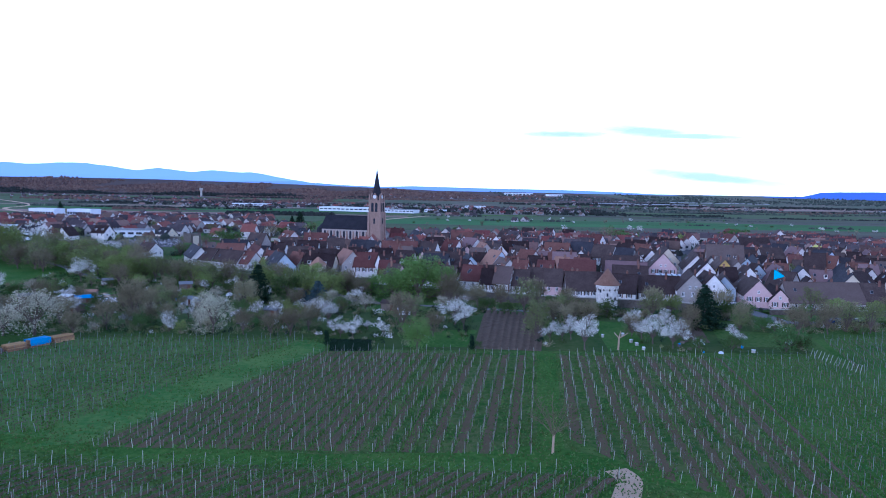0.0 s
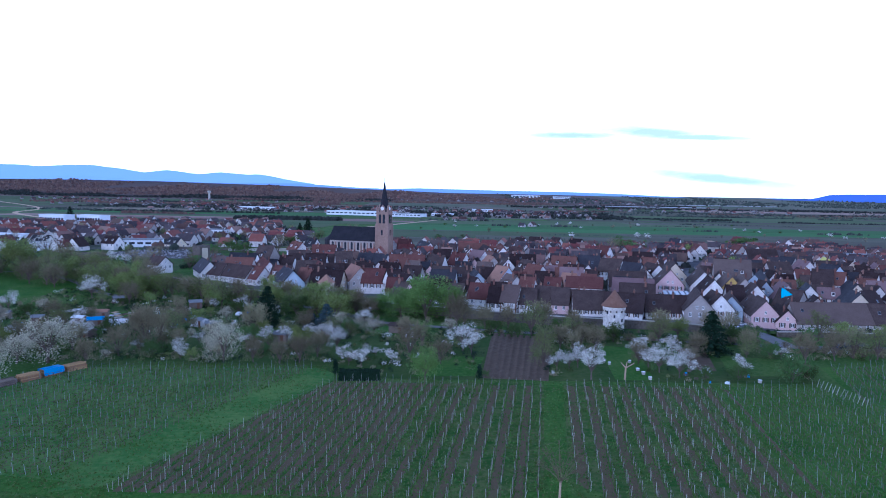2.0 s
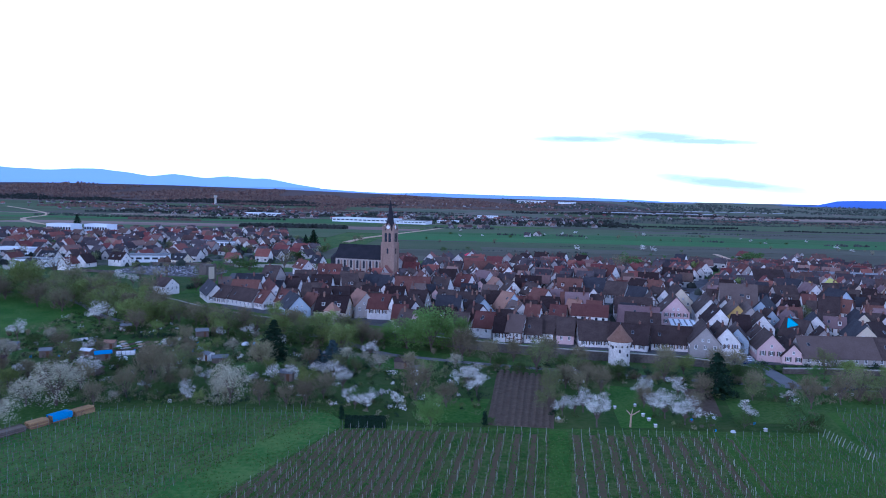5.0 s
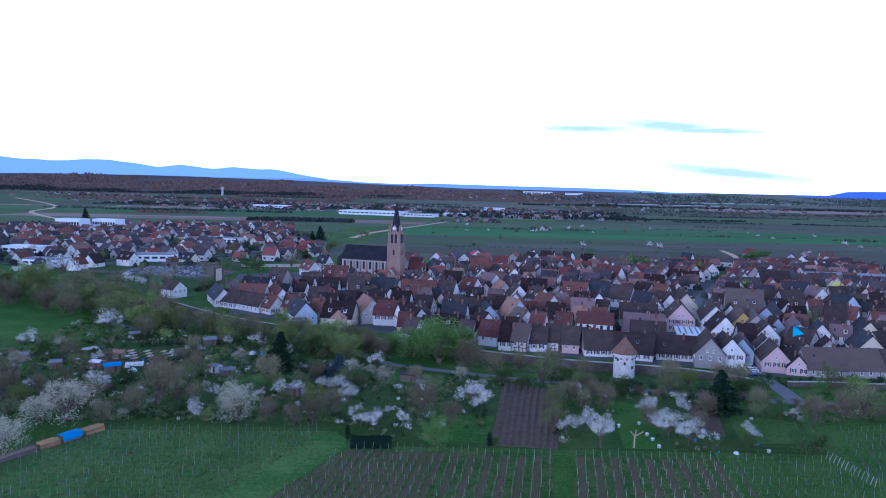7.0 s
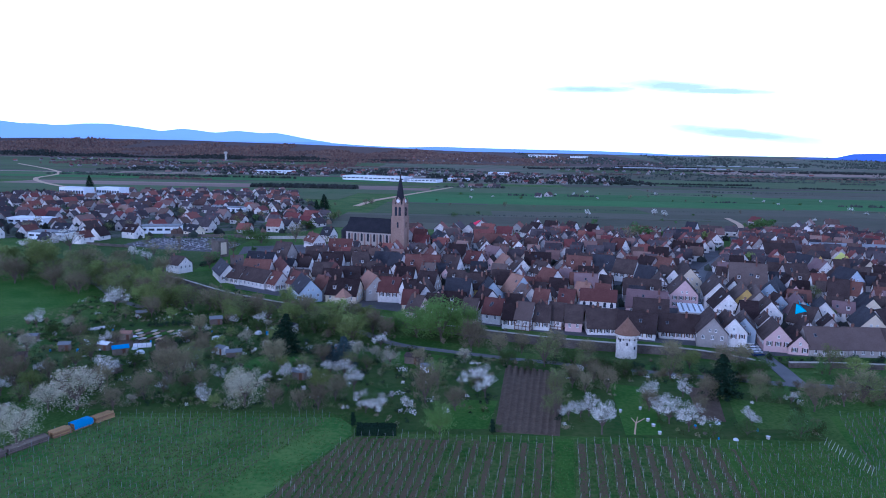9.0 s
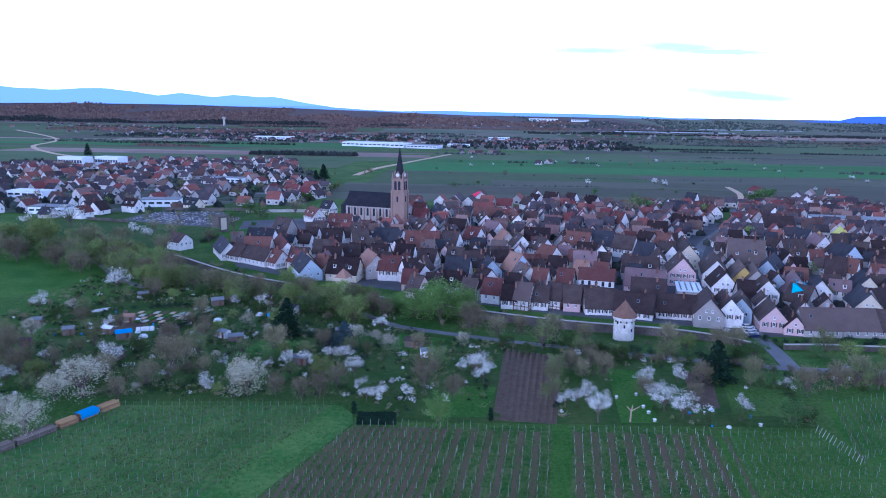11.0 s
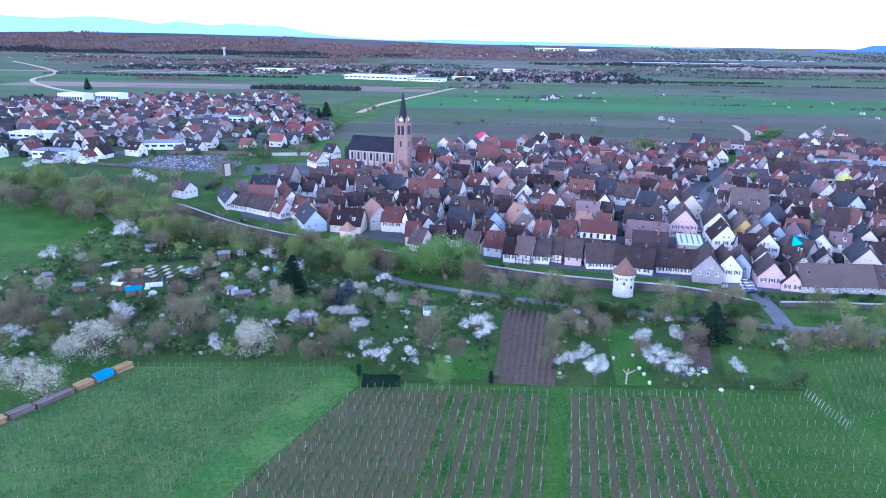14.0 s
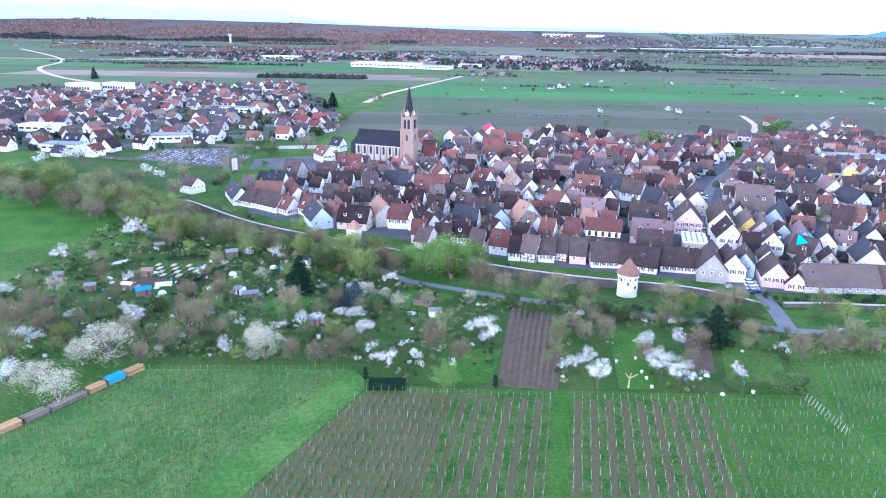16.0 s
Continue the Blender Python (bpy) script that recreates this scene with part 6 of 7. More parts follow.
# leafless trees along the moat and the lane
plant("bare", [(9.0, 203.0, 7.0), (16.0, 207.0, 6.0), (25.0, 199.0, 8.0), (34.0, 197.5, 6.5), (58.0, 197.0, 7.0), (70.0, 190.5, 7.5), (77.0, 195.0, 6.0), (-40.0, 238.0, 7.0), (98.0, 171.0, 6.0), (112.0, 170.0, 6.5), (120.0, 190.0, 6.0)])
plant("olive", [(62.0, 192.5, 6.0), (105.0, 188.0, 6.0), (114.0, 186.0, 5.0)])
# tangled undergrowth between the trees
for nm, mat, many, seed in (("green_undergrowth", SHRUBLEAF, 330, 1), ("dark_undergrowth", DARKLEAF, 700, 5), ("brown_undergrowth", TWIGS, 620, 2), ("white_undergrowth", BLOSSOM, 110, 3), ("lime_undergrowth", BUDS, 300, 4)):
    ur = random.Random(seed)
    ub = Build()
    while many:
        x, y = ur.uniform(-150, 100), ur.uniform(142, 272)
        hi = float(np.interp(x, [-150, -110, -60, -30, 0, 40, 80, 105], [272, 266, 247, 223, 200, 188, 176, 173]))
        lo = float(np.interp(x, [-150, -98, -76, -30, -24, 74, 78, 105], [136, 146, 149, 150, 142, 142, 160, 165]))
        if not lo < y < hi or any((x - a) ** 2 + (y - c) ** 2 < q * q * 0.8 for a, c, q in OPEN) or (22 < x < 74 and y < 176 and ur.random() < 0.8):
            continue
        many -= 1
        w = ur.uniform(0.5, 1.5)
        for _ in range(3):
            leaves(ub, (x + ur.gauss(0, w * 0.5), y + ur.gauss(0, w * 0.5), ground_z(x, y) + w * ur.uniform(0.2, 0.7)), w * 0.6, 22, 0.14, ur, 0.9)
    tagged(part(nm, ub, mat), "tangled garden undergrowth in early spring", "undergrowth", kind="stuff")
# the belt of trees along brook and path
belt = [(-240.8, 330.2), (-207.6, 317.7), (-178.5, 305.3), (-147.4, 282.4), (-116.3, 259.6), (-89.3, 249.2), (-62.3, 240.9), (-35.3, 226.4)]
for k in range(70):
    t = gr.uniform(0, len(belt) - 1.001)
    i = int(t)
    x = belt[i][0] + (belt[i + 1][0] - belt[i][0]) * (t - i) + gr.gauss(0, 4)
    y = belt[i][1] + (belt[i + 1][1] - belt[i][1]) * (t - i) + gr.gauss(0, 5)
    plant(gr.choice(("bud", "bud", "olive", "olive", "bare", "shrub")), [(x, y, gr.uniform(6.5, 11.5) * (1.3 if x < -130 else 1.0))])
# scrub along the moat, below and above the wall
for k in range(80):
    t = gr.random()
    x = -118 + 198 * t
    y = float(np.interp(x, [-126, -96, -74, -50, -28, 2, 30, 62, 82], [302, 276, 261, 250, 240, 227, 216, 209, 197]))
    off = gr.choice((gr.uniform(1.5, 6), gr.uniform(1.5, 7), gr.uniform(-8, -1.2), gr.uniform(-16, -8)))
    if off < 0 and (4 < x < 28 or 66 < x < 80):
        continue
    plant(gr.choice(("greenbush", "darkbush", "darkbush", "brownbush", "brownbush", "limebush")), [(x + (3 if off > 0 else 0), y + off, gr.uniform(1.4, 3.2))])
for k in range(40):
    x = gr.uniform(28, 84)
    plant(gr.choice(("brownbush", "brownbush", "greenbush")), [(x, 189.0 - (x - 42) * 0.22 - gr.uniform(2.8, 5.5), gr.uniform(1.8, 3.6))])
for k in range(36):
    x = gr.uniform(88, 165)
    plant(gr.choice(("brownbush", "brownbush", "greenbush", "limebush")), [(x, gr.choice((172.5, 171, 169, 201, 204, 208)) + gr.uniform(-1.5, 1.5), gr.uniform(1.6, 3.4))])
# trees among the houses and out in the fields
for k in range(46):
    x, y = gr.uniform(-110, 230), gr.uniform(240, 520)
    if abs(x) < 0.62 * y and not occupied(x, y, 0, 1, 1.0, 0.3):
        plant(gr.choice(("bare", "shrub", "bud")), [(x, y, gr.uniform(3.5, 6.5))])
for k in range(120):
    x, y = gr.uniform(-480, -110), gr.uniform(380, 850)
    if abs(x) < 0.66 * y and not occupied(x, y, 0, 1, 1.5, 0):
        plant(gr.choice(("bare", "shrub", "bare", "bud")), [(x, y, gr.uniform(4, 8))])
for k in range(60):
    x, y = gr.uniform(-60, 520), gr.uniform(560, 1300)
    if abs(x) < 0.66 * y:
        plant(gr.choice(("bare", "shrub", "blossom")), [(x, y, gr.uniform(3, 7))])

# ---- garden things ----
def shed(x, y, ang, w, d, h, wallmat, roofmat, label, name="garden_shed"):
    ob = thing(name, pose(x, y, ground_z(x, y), 0, 0, ang), label, "shed", "garden sheds")
    b = Build()
    b.box(0, 0, -0.1, w, d, h + 0.1)
    b.add([(w / 2, -d / 2, h), (w / 2, d / 2, h), (w / 2, 0, h + d * 0.22), (-w / 2, -d / 2, h), (-w / 2, d / 2, h), (-w / 2, 0, h + d * 0.22)], [(0, 1, 2), (5, 4, 3)])
    part("wall", b, wallmat, ob)
    b = Build()
    for sy in (-1, 1):
        p = [(-w / 2 - 0.2, sy * (d / 2 + 0.25), h - 0.08), (w / 2 + 0.2, sy * (d / 2 + 0.25), h - 0.08), (w / 2 + 0.2, 0, h + d * 0.22 + 0.03), (-w / 2 - 0.2, 0, h + d * 0.22 + 0.03)]
        fs = [(4, 5, 6, 7), (3, 2, 1, 0), (0, 1, 5, 4), (1, 2, 6, 5), (2, 3, 7, 6), (3, 0, 4, 7)]
        b.add(p + [(u, v, q + 0.08) for u, v, q in p], fs if sy < 0 else [f[::-1] for f in fs])
    part("roof", b, roofmat, ob)
    b = Build()
    b.box(w * 0.2, -d / 2 - 0.03, 0, 0.8, 0.06, min(1.9, h - 0.15))
    part("door", b, TIMBER, ob)
    return ob


for x, y, a, w, d, h, wm, rm, label in (
        (-117.0, 194.3, 20, 3, 2.4, 2.2, OLD_WOOD, GREY_METAL, "small grey wooden garden shed"), (-106.6, 196.9, -10, 3.4, 2.2, 2.0, OLD_WOOD, WHITE_METAL, "small wooden shed with white roof"),
        (-99.4, 191.8, 30, 4.2, 2.8, 2.1, OLD_WOOD, TARP, "wooden garden shed under a blue tarpaulin"), (-88.9, 198.2, -15, 5, 3.2, 2.3, OLD_WOOD, ROOFS["d"], "dark wooden garden shed"),
        (-107.8, 212.5, 10, 3.4, 2.6, 2.3, OLD_WOOD, ROOFS["o"], "garden hut with an orange tiled roof"), (-71.3, 195.6, -30, 3, 2.4, 2.1, WHITE_PAINT, GREY_METAL, "small pale garden shed"),
        (-67.0, 193.0, 15, 4.2, 2.6, 1.6, OLD_WOOD, GREY_METAL, "low green-grey garden shed"), (-59.2, 228.4, -20, 3.4, 2.8, 2.2, WHITE_PAINT, ROOFS["k"], "white garden hut below the wall trees"),
        (-43.0, 172.0, -10, 3.4, 2.6, 2.1, OLD_WOOD, GREY_METAL, "grey wooden garden shed"), (-87.2, 234.7, 25, 4, 3, 2.2, OLD_WOOD, GREY_METAL, "grey garden shed with metal roof"),
        (-15.2, 190.5, -18, 4.6, 3.0, 2.2, OLD_WOOD, ROOFS["m"], "garden hut with a brown roof"), (-11.0, 180.5, 12, 3.2, 2.4, 2.0, WHITE_PAINT, GREY_METAL, "small pale painted garden shed"),
        (-37.9, 202.1, 0, 3.2, 2.2, 2.0, OLD_WOOD, GREY_METAL, "small grey garden shed"),
        (-116.3, 240.9, 35, 3.4, 2.6, 2.1, OLD_WOOD, GREY_METAL, "grey shed at the pasture edge"), (-92.0, 173.0, -30, 4.4, 2.6, 2.0, OLD_WOOD, GREY_METAL, "long grey wooden garden shed"),
        (-121.3, 180.5, 15, 3, 2.4, 2.0, OLD_WOOD, ROOFS["m"], "old garden shed in the bushes"), (-133.8, 206.0, 15, 3, 2.4, 2.0, OLD_WOOD, GREY_METAL, "old garden shed in the bushes")):
    shed(x, y, a, w, d, h, wm, rm, label)


def poly_tunnel(x, y, ang, L, r, label):
    ob = thing("polytunnel", pose(x, y, ground_z(x, y), 0, 0, ang), label, "greenhouse")
    b = Build()
    n = 9
    ring = [(r * math.cos(math.pi * k / n), r * math.sin(math.pi * k / n)) for k in range(n + 1)]
    vs = [(-L / 2, u, v) for u, v in ring] + [(L / 2, u, v) for u, v in ring]
    m = n + 1
    b.add(vs, [(k, k + 1, m + k + 1, m + k) for k in range(n)] + [tuple(range(m - 1, -1, -1)), tuple(range(m, 2 * m))])
    part("cover", b, WHITE_PAINT, ob)
    for k in range(5):
        b = Build()
        for i in range(n):
            x0 = -L / 2 + L * k / 4
            b.tube((x0, ring[i][0] * 1.02, ring[i][1] * 1.02), (x0, ring[i + 1][0] * 1.02, ring[i + 1][1] * 1.02), 0.04, 0.04, 4, cap=False)
        part("hoop", b, GREY_METAL, ob)
    return ob


poly_tunnel(-97.9, 202.1, 20, 5, 1.2, "white plastic garden tunnel")
poly_tunnel(-123.5, 224.3, 45, 11, 0.7, "low white garden tunnel")

# barrels, crates and sheeted heaps about the allotments
BARREL = Build()
BARREL.ring([(0.28, 0), (0.32, 0.3), (0.32, 0.6), (0.28, 0.9)], 12)
BARREL = BARREL.mesh("barrel", TARP)
CRATE = Build()
for i in range(3):
    CRATE.box(0, -0.3, 0.05 + 0.22 * i, 0.9, 0.04, 0.17)
    CRATE.box(0, 0.3, 0.05 + 0.22 * i, 0.9, 0.04, 0.17)
    CRATE.box(-0.44, 0, 0.05 + 0.22 * i, 0.04, 0.58, 0.17)
    CRATE.box(0.44, 0, 0.05 + 0.22 * i, 0.04, 0.58, 0.17)
CRATE.box(0, 0, 0, 0.86, 0.56, 0.05)
CRATE = CRATE.mesh("crate", OLD_WOOD)
HEAP = Build()
HEAP.ring([(1.0, 0), (0.92, 0.4), (0.6, 0.8), (0.1, 0.95)], 9)
HEAP = HEAP.mesh("compost_bin", WHITE_METAL)
kr = random.Random(44)
for k in range(46):
    x, y = (kr.uniform(-122, -64), kr.uniform(188, 226)) if k < 34 else (kr.uniform(48, 62), kr.uniform(141, 152))
    nm, me, words = kr.choice((("water_barrel", BARREL, "blue plastic rain barrel in the allotments"), ("slatted_crate", CRATE, "grey slatted wooden crate on the grass"), ("compost_bin", HEAP, "rounded compost bin with a pale cover")))
    q = kr.uniform(0.8, 1.5) * (0.6 if k >= 34 else 1)
    ob = part(nm, me, None, m=pose(x, y, ground_z(x, y) - 0.02, 0, 0, kr.uniform(0, 180)) @ Matrix.Diagonal((q, q, q * 0.9, 1)))
    tagged(ob, words, nm.split("_")[1], "allotment clutter")
# allotment beds
beds = thing("allotment_beds", pose(-102.8, 220.1, ground_z(0, 220.1) + 0.1, -3, 0, 0), "allotment with many small planted beds", "garden bed", kind="")
for i in range(7):
    for j in range(5):
        b = Build()
        b.box(-8.0 + 2.7 * i + 0.5 * j, -7.6 + 3.8 * j, 0, 1.5, 3.0, 0.22, top=0.94)
        part("bed", b, [SOIL_DARK, COPING, GRASS_LUSH, SAND][(i * 3 + j * 5) % 4], beds)

# clipped box hedge with its leafy skin
hedge = thing("clipped_hedge", pose(-19.2, 138.9, 0, 0, 0, 3), "dark clipped box hedge at the vineyard edge", "hedge")
b = Build()
b.box(0, 0, -0.1, 8.2, 2.4, 1.9, top=0.97)
part("core", b, NEEDLES, hedge)
b = Build()
r_ = random.Random(3)
for _ in range(1500):
    x, z = r_.uniform(-4.2, 4.2), r_.uniform(0.1, 1.95)
    y = r_.choice((-1.25, 1.25)) if r_.random() < 0.6 else r_.uniform(-1.2, 1.2)
    leaves(b, (x, y, z if abs(y) > 1.2 else 1.85), 0.12, 1, 0.14, r_)
part("foliage", b, NEEDLES, hedge)
pillar = thing("hedge_column", pose(-24.6, 142.5, 0), "small dark columnar conifer by the hedge", "shrub")
b = Build()
for k in range(9):
    leaves(b, (0, 0, 0.3 + 0.3 * k), 0.75 - 0.04 * k, 60, 0.14, r_)
part("foliage", b, NEEDLES, pillar)
pillar2 = copy_thing(pillar, pose(5.0, 141.0, 0))
tagged(pillar2, "small dark conifer by the ploughed garden")

# pollarded trunk on the lawn
stump = thing("pollard_trunk", pose(35, 142.6, 0), "pale pruned fruit tree trunk with two bare arms", "tree")
b = Build()
b.tube((0, 0, -0.2), (0.1, 0, 2.6), 0.22, 0.16, 8)
part("trunk", b, PALE_BARK, stump)
for q in ((1.9, 0.2, 3.5), (-0.9, 0.1, 3.6), (0.3, -0.3, 4.0)):
    b = Build()
    b.tube((0.1, 0, 2.5), q, 0.13, 0.07, 6)
    part("limb", b, PALE_BARK, stump)
# hives and tubs on the lawn
for k, (x, y) in enumerate(((40.3, 143), (40.0, 147), (39.6, 150), (39.6, 157), (34.6, 155), (52.5, 147.5), (62.5, 142.2))):
    ob = thing("garden_box", pose(x, y, 0, 0, 0, 20 * k), "pale painted wooden box on the lawn", "box", "garden boxes")
    b = Build()
    b.box(0, 0, 0, 0.55, 0.5, 0.6)
    part("body", b, COPING, ob)
    b = Build()
    b.box(0, 0, 0.6, 0.65, 0.6, 0.08)
    part("lid", b, WHITE_METAL, ob)

# stacked timber with a blue tarpaulin along the field edge
for k, (x, y, L, a, h, mat, label) in enumerate(((-78.6, 142.0, 4.6, 62, 1.3, LUMBER, "stack of fresh sawn boards"), (-80.9, 137.6, 4.2, 62, 1.5, TARP, "timber stack under a blue tarpaulin"), (-83.0, 133.6, 4.0, 62, 1.3, LUMBER, "stack of fresh sawn boards"), (-86.2, 127.8, 8, 61, 1.1, OLD_WOOD, "stack of old grey boards"), (-89.6, 121.7, 5, 60, 1.2, OLD_WOOD, "stack of old grey boards"), (-92.3, 117.0, 5, 60, 1.3, LUMBER, "stack of fresh sawn boards"), (-95.5, 111.4, 7, 60, 1.3, LUMBER, "stack of fresh sawn boards"), (-99.5, 104.4, 8, 60, 1.2, OLD_WOOD, "stack of old grey boards"))):
    ob = thing("timber_stack", pose(x, y, 0, 0, 0, a), label, "timber stack", "timber stacks")
    for i in range(6):
        for j in range(4):
            b = Build()
            b.box(random.uniform(-0.2, 0.2), -0.75 + 0.5 * j, h * i / 6, L - random.uniform(0, 0.5), 0.46, h / 6 - 0.02)
            part("board", b, LUMBER if mat is TARP else mat, ob)
    if mat is TARP:
        b = Build()
        b.add([(-L / 2, -1.15, 0.35), (L / 2, -1.15, 0.4), (L / 2, -1.05, h + 0.03), (-L / 2, -1.05, h + 0.05), (L / 2, 1.05, h + 0.05), (-L / 2, 1.05, h + 0.02), (L / 2, 1.15, 0.35), (-L / 2, 1.15, 0.3), (0, 0.1, h + 0.2)],
              [(0, 1, 2, 3), (2, 4, 8), (4, 5, 8), (5, 3, 8), (3, 2, 8), (5, 4, 6, 7)])
        part("tarpaulin", b, TARP, ob, "blue tarpaulin")

# ---- cemetery ----
cem = sheet("cemetery_gravel", [(-204.4, 446.5), (-158.9, 456.0), (-142.2, 427.8), (-139.1, 390.4), (-178.5, 398.7), (-207.6, 411.2)], PAVING, 0.05, "grey gravel of the cemetery", category="cemetery")
gb2 = Build()
gb2.box(0, 0, 0, 1.1, 2.1, 0.25)
slab = gb2.mesh("slab", GRAVE)
gb3 = Build()
gb3.box(0, 0.95, 0, 0.9, 0.2, 1.1, top=0.85)
stone_mesh = gb3.mesh("headstone", GRAVE)
cr = random.Random(8)
for i in range(17):
    for j in range(15):
        x, y = -194 + i * 3.6 + j * 0.3, 384 + j * 3.4 + i * 0.15
        lo = float(np.interp(x, [-200, -172, -134], [397, 385, 377]))
        hi2 = float(np.interp(x, [-196, -152, -137], [427, 434, 411]))
        if lo + 1 < y < hi2 - 2 and cr.random() < 0.85:
            ob = thing("grave", pose(x + (x + 0.6) * 0.038, y + (y + 0.9) * 0.038, ground_z(x, y) + 0.05, 0, 0, 165 + cr.uniform(-3, 3)), "polished granite grave with headstone", "grave", "graves of the cemetery")
            part("slab", slab, None, ob)
            part("headstone", stone_mesh, None, ob)
for x, y, L, a in ((-118, 440, 46, 12), (-165, 441, 60, 5), (-205, 390, 30, -15)):
    ob = thing("boundary_wall", pose(x * 1.04, y * 1.04, ground_z(x, y) + 0.2, 0, 0, a), "low pale boundary wall", "wall", kind="structure")
    b = Build()
    b.box(0, 0, -1.2, L, 0.5, 2.6)
    part("masonry", b, COPING if a > 10 else STONE, ob)

# ---- odd roofs and sheets in the town ----
flat = thing("market_canopy", pose(82, 257, -3, 0, 0, -12), "flat white sheet roof on posts beside the street", "canopy")
b = Build()
b.box(0, 0, 4.6, 9, 15, 0.3)
part("roof", b, WHITE_METAL, flat)
for k in range(4):
    b = Build()
    b.box(-3 + 2 * k, 0, 4.9, 0.5, 12, 0.18)
    part("roof_strip", b, GREY_METAL, flat)
b = Build()
b.box(0, 0, 0, 8, 13, 4.6)
part("wall", b, WALLS["g"], flat)
tarp = thing("sheeted_roof", pose(121.5, 254.0, 3.2, 0, 0, 60), "turquoise sheet spread over a roof", "sheet")
b = Build()
b.add([(-5.5, -2.2, -0.2), (5.5, -2.2, -0.1), (5.5, 2.2, 2.3), (-5.5, 2.2, 2.2), (0, -2.3, 0.0), (0, 2.1, 2.4), (-5.5, -2.2, -4.5), (5.5, -2.2, -4.5), (5.5, 2.2, -4.5), (-5.5, 2.2, -4.5)], [(0, 4, 5, 3), (4, 1, 2, 5), (6, 7, 1, 4, 0), (7, 8, 2, 1), (8, 9, 3, 5, 2), (9, 6, 0, 3)])
part("sheet", b, TURQUOISE, tarp)
redsheet = thing("red_canopy", pose(9.8, 574, ground_z(9, 574), 0, 0, -10), "bright red canopy at the town edge", "canopy")
b = Build()
b.box(0, 0, 0, 11, 5, 2.8)
part("wall", b, RED_CLOTH, redsheet)
b = Build()
b.box(0, 0, 2.8, 12, 6, 2.6, top=0.2)
part("roof", b, RED_CLOTH, redsheet)


# ---- vehicles ----
def car(x, y, ang, paint, label, z=0.12):
    ob = thing("car", pose(x, y, ground_z(x, y) + z, 0, 0, ang), label, "car", "parked cars")
    b = Build()
    b.add([(-2.1, -0.85, 0.3), (2.1, -0.85, 0.3), (2.1, 0.85, 0.3), (-2.1, 0.85, 0.3), (-2.1, -0.88, 0.85), (2.15, -0.82, 0.7), (2.15, 0.82, 0.7), (-2.1, 0.88, 0.85), (1.1, -0.85, 0.92), (1.1, 0.85, 0.92), (-1.9, -0.82, 0.95), (-1.9, 0.82, 0.95)],
          [(3, 2, 1, 0), (0, 1, 5, 8, 10, 4), (2, 3, 7, 11, 9, 6), (1, 2, 6, 5), (3, 0, 4, 7), (5, 6, 9, 8), (8, 9, 11, 10), (4, 10, 11, 7)])
    part("body", b, paint, ob)
    b = Build()
    b.add([(1.1, -0.8, 0.92), (-1.85, -0.8, 0.94), (-1.85, 0.8, 0.94), (1.1, 0.8, 0.92), (0.35, -0.64, 1.42), (-1.4, -0.64, 1.42), (-1.4, 0.64, 1.42), (0.35, 0.64, 1.42)], [(1, 0, 4, 5), (3, 2, 6, 7), (0, 3, 7, 4), (2, 1, 5, 6)])
    part("cabin_glass", b, GLASS, ob)
    b = Build()
    b.box(-0.52, 0, 1.42, 1.75, 1.28, 0.06, top=0.94)
    part("roof", b, paint, ob)
    for wx in (-1.3, 1.3):
        for wy in (-0.8, 0.8):
            b = Build()
            b.tube((wx, wy - 0.1, 0.31), (wx, wy + 0.1, 0.31), 0.31, 0.31, 12)
            wheel = part("wheel", b, RUBBER, ob)
            b = Build()
            b.tube((wx, wy - 0.12, 0.31), (wx, wy + 0.12, 0.31), 0.17, 0.17, 8)
            part("rim", b, GREY_METAL, wheel)
    return ob


for x, y, a, p, label in ((90.6, 221.7, 12, 0, "white car parked beside the road"), (89.9, 218.7, 12, 0, "white car parked beside the road"), (89.3, 215.7, 12, 1, "silver car parked beside the road"), (88.7, 212.4, 12, 2, "dark blue car parked beside the road"), (98.6, 176.0, 0, 2, "dark blue car parked along the lane"), (103.4, 175.8, 0, 3, "black car parked along the lane"), (97.1, 301.1, 75, 3, "black car parked in the street"), (102.8, 317.7, 72, 0, "white car parked in the street"), (104.9, 324.0, 70, 1, "silver car parked in the street"), (108.0, 331.2, 68, 3, "black car parked in the street"), (112.1, 340.6, 68, 0, "white car parked in the street"), (93.5, 282.4, 80, 1, "silver car parked in the street")):
    car(x, y, a, CAR_PAINTS[p], label)

# ---- small bare tree between the vineyards ----
sapling = thing("young_tree", pose(12.8, 85.0, 0), "young bare tree with a pale trunk in the grass", "tree")
b = Build()
b.tube((0, 0, -0.2), (0.05, 0, 2.4), 0.17, 0.13, 8)
part("trunk", b, PALE_BARK, sapling)
b = Build()
yr = random.Random(9)
for i in range(16):
    a = 6.28319 * i / 16 + yr.uniform(-0.2, 0.2)
    e = Vector((math.cos(a) * yr.uniform(1.4, 3.4), math.sin(a) * yr.uniform(1.4, 3.4), yr.uniform(3.0, 6.8)))
    m_ = Vector((0.05, 0, 2.3)).lerp(e, 0.45) + Vector((0, 0, 0.3))
    b.tube((0.05, 0, yr.uniform(1.9, 2.5)), m_, 0.05, 0.035, 4, cap=False)
    b.tube(m_, e, 0.035, 0.012, 4, cap=False)
    for _ in range(34):
        s_ = m_.lerp(e, yr.uniform(0, 1))
        b.tube(s_, s_ + Vector((yr.gauss(0, 0.45), yr.gauss(0, 0.45), yr.uniform(-0.1, 0.7))), 0.016, 0.008, 3, cap=False)
part("branch", b, TWIGS, sapling)
b = Build()
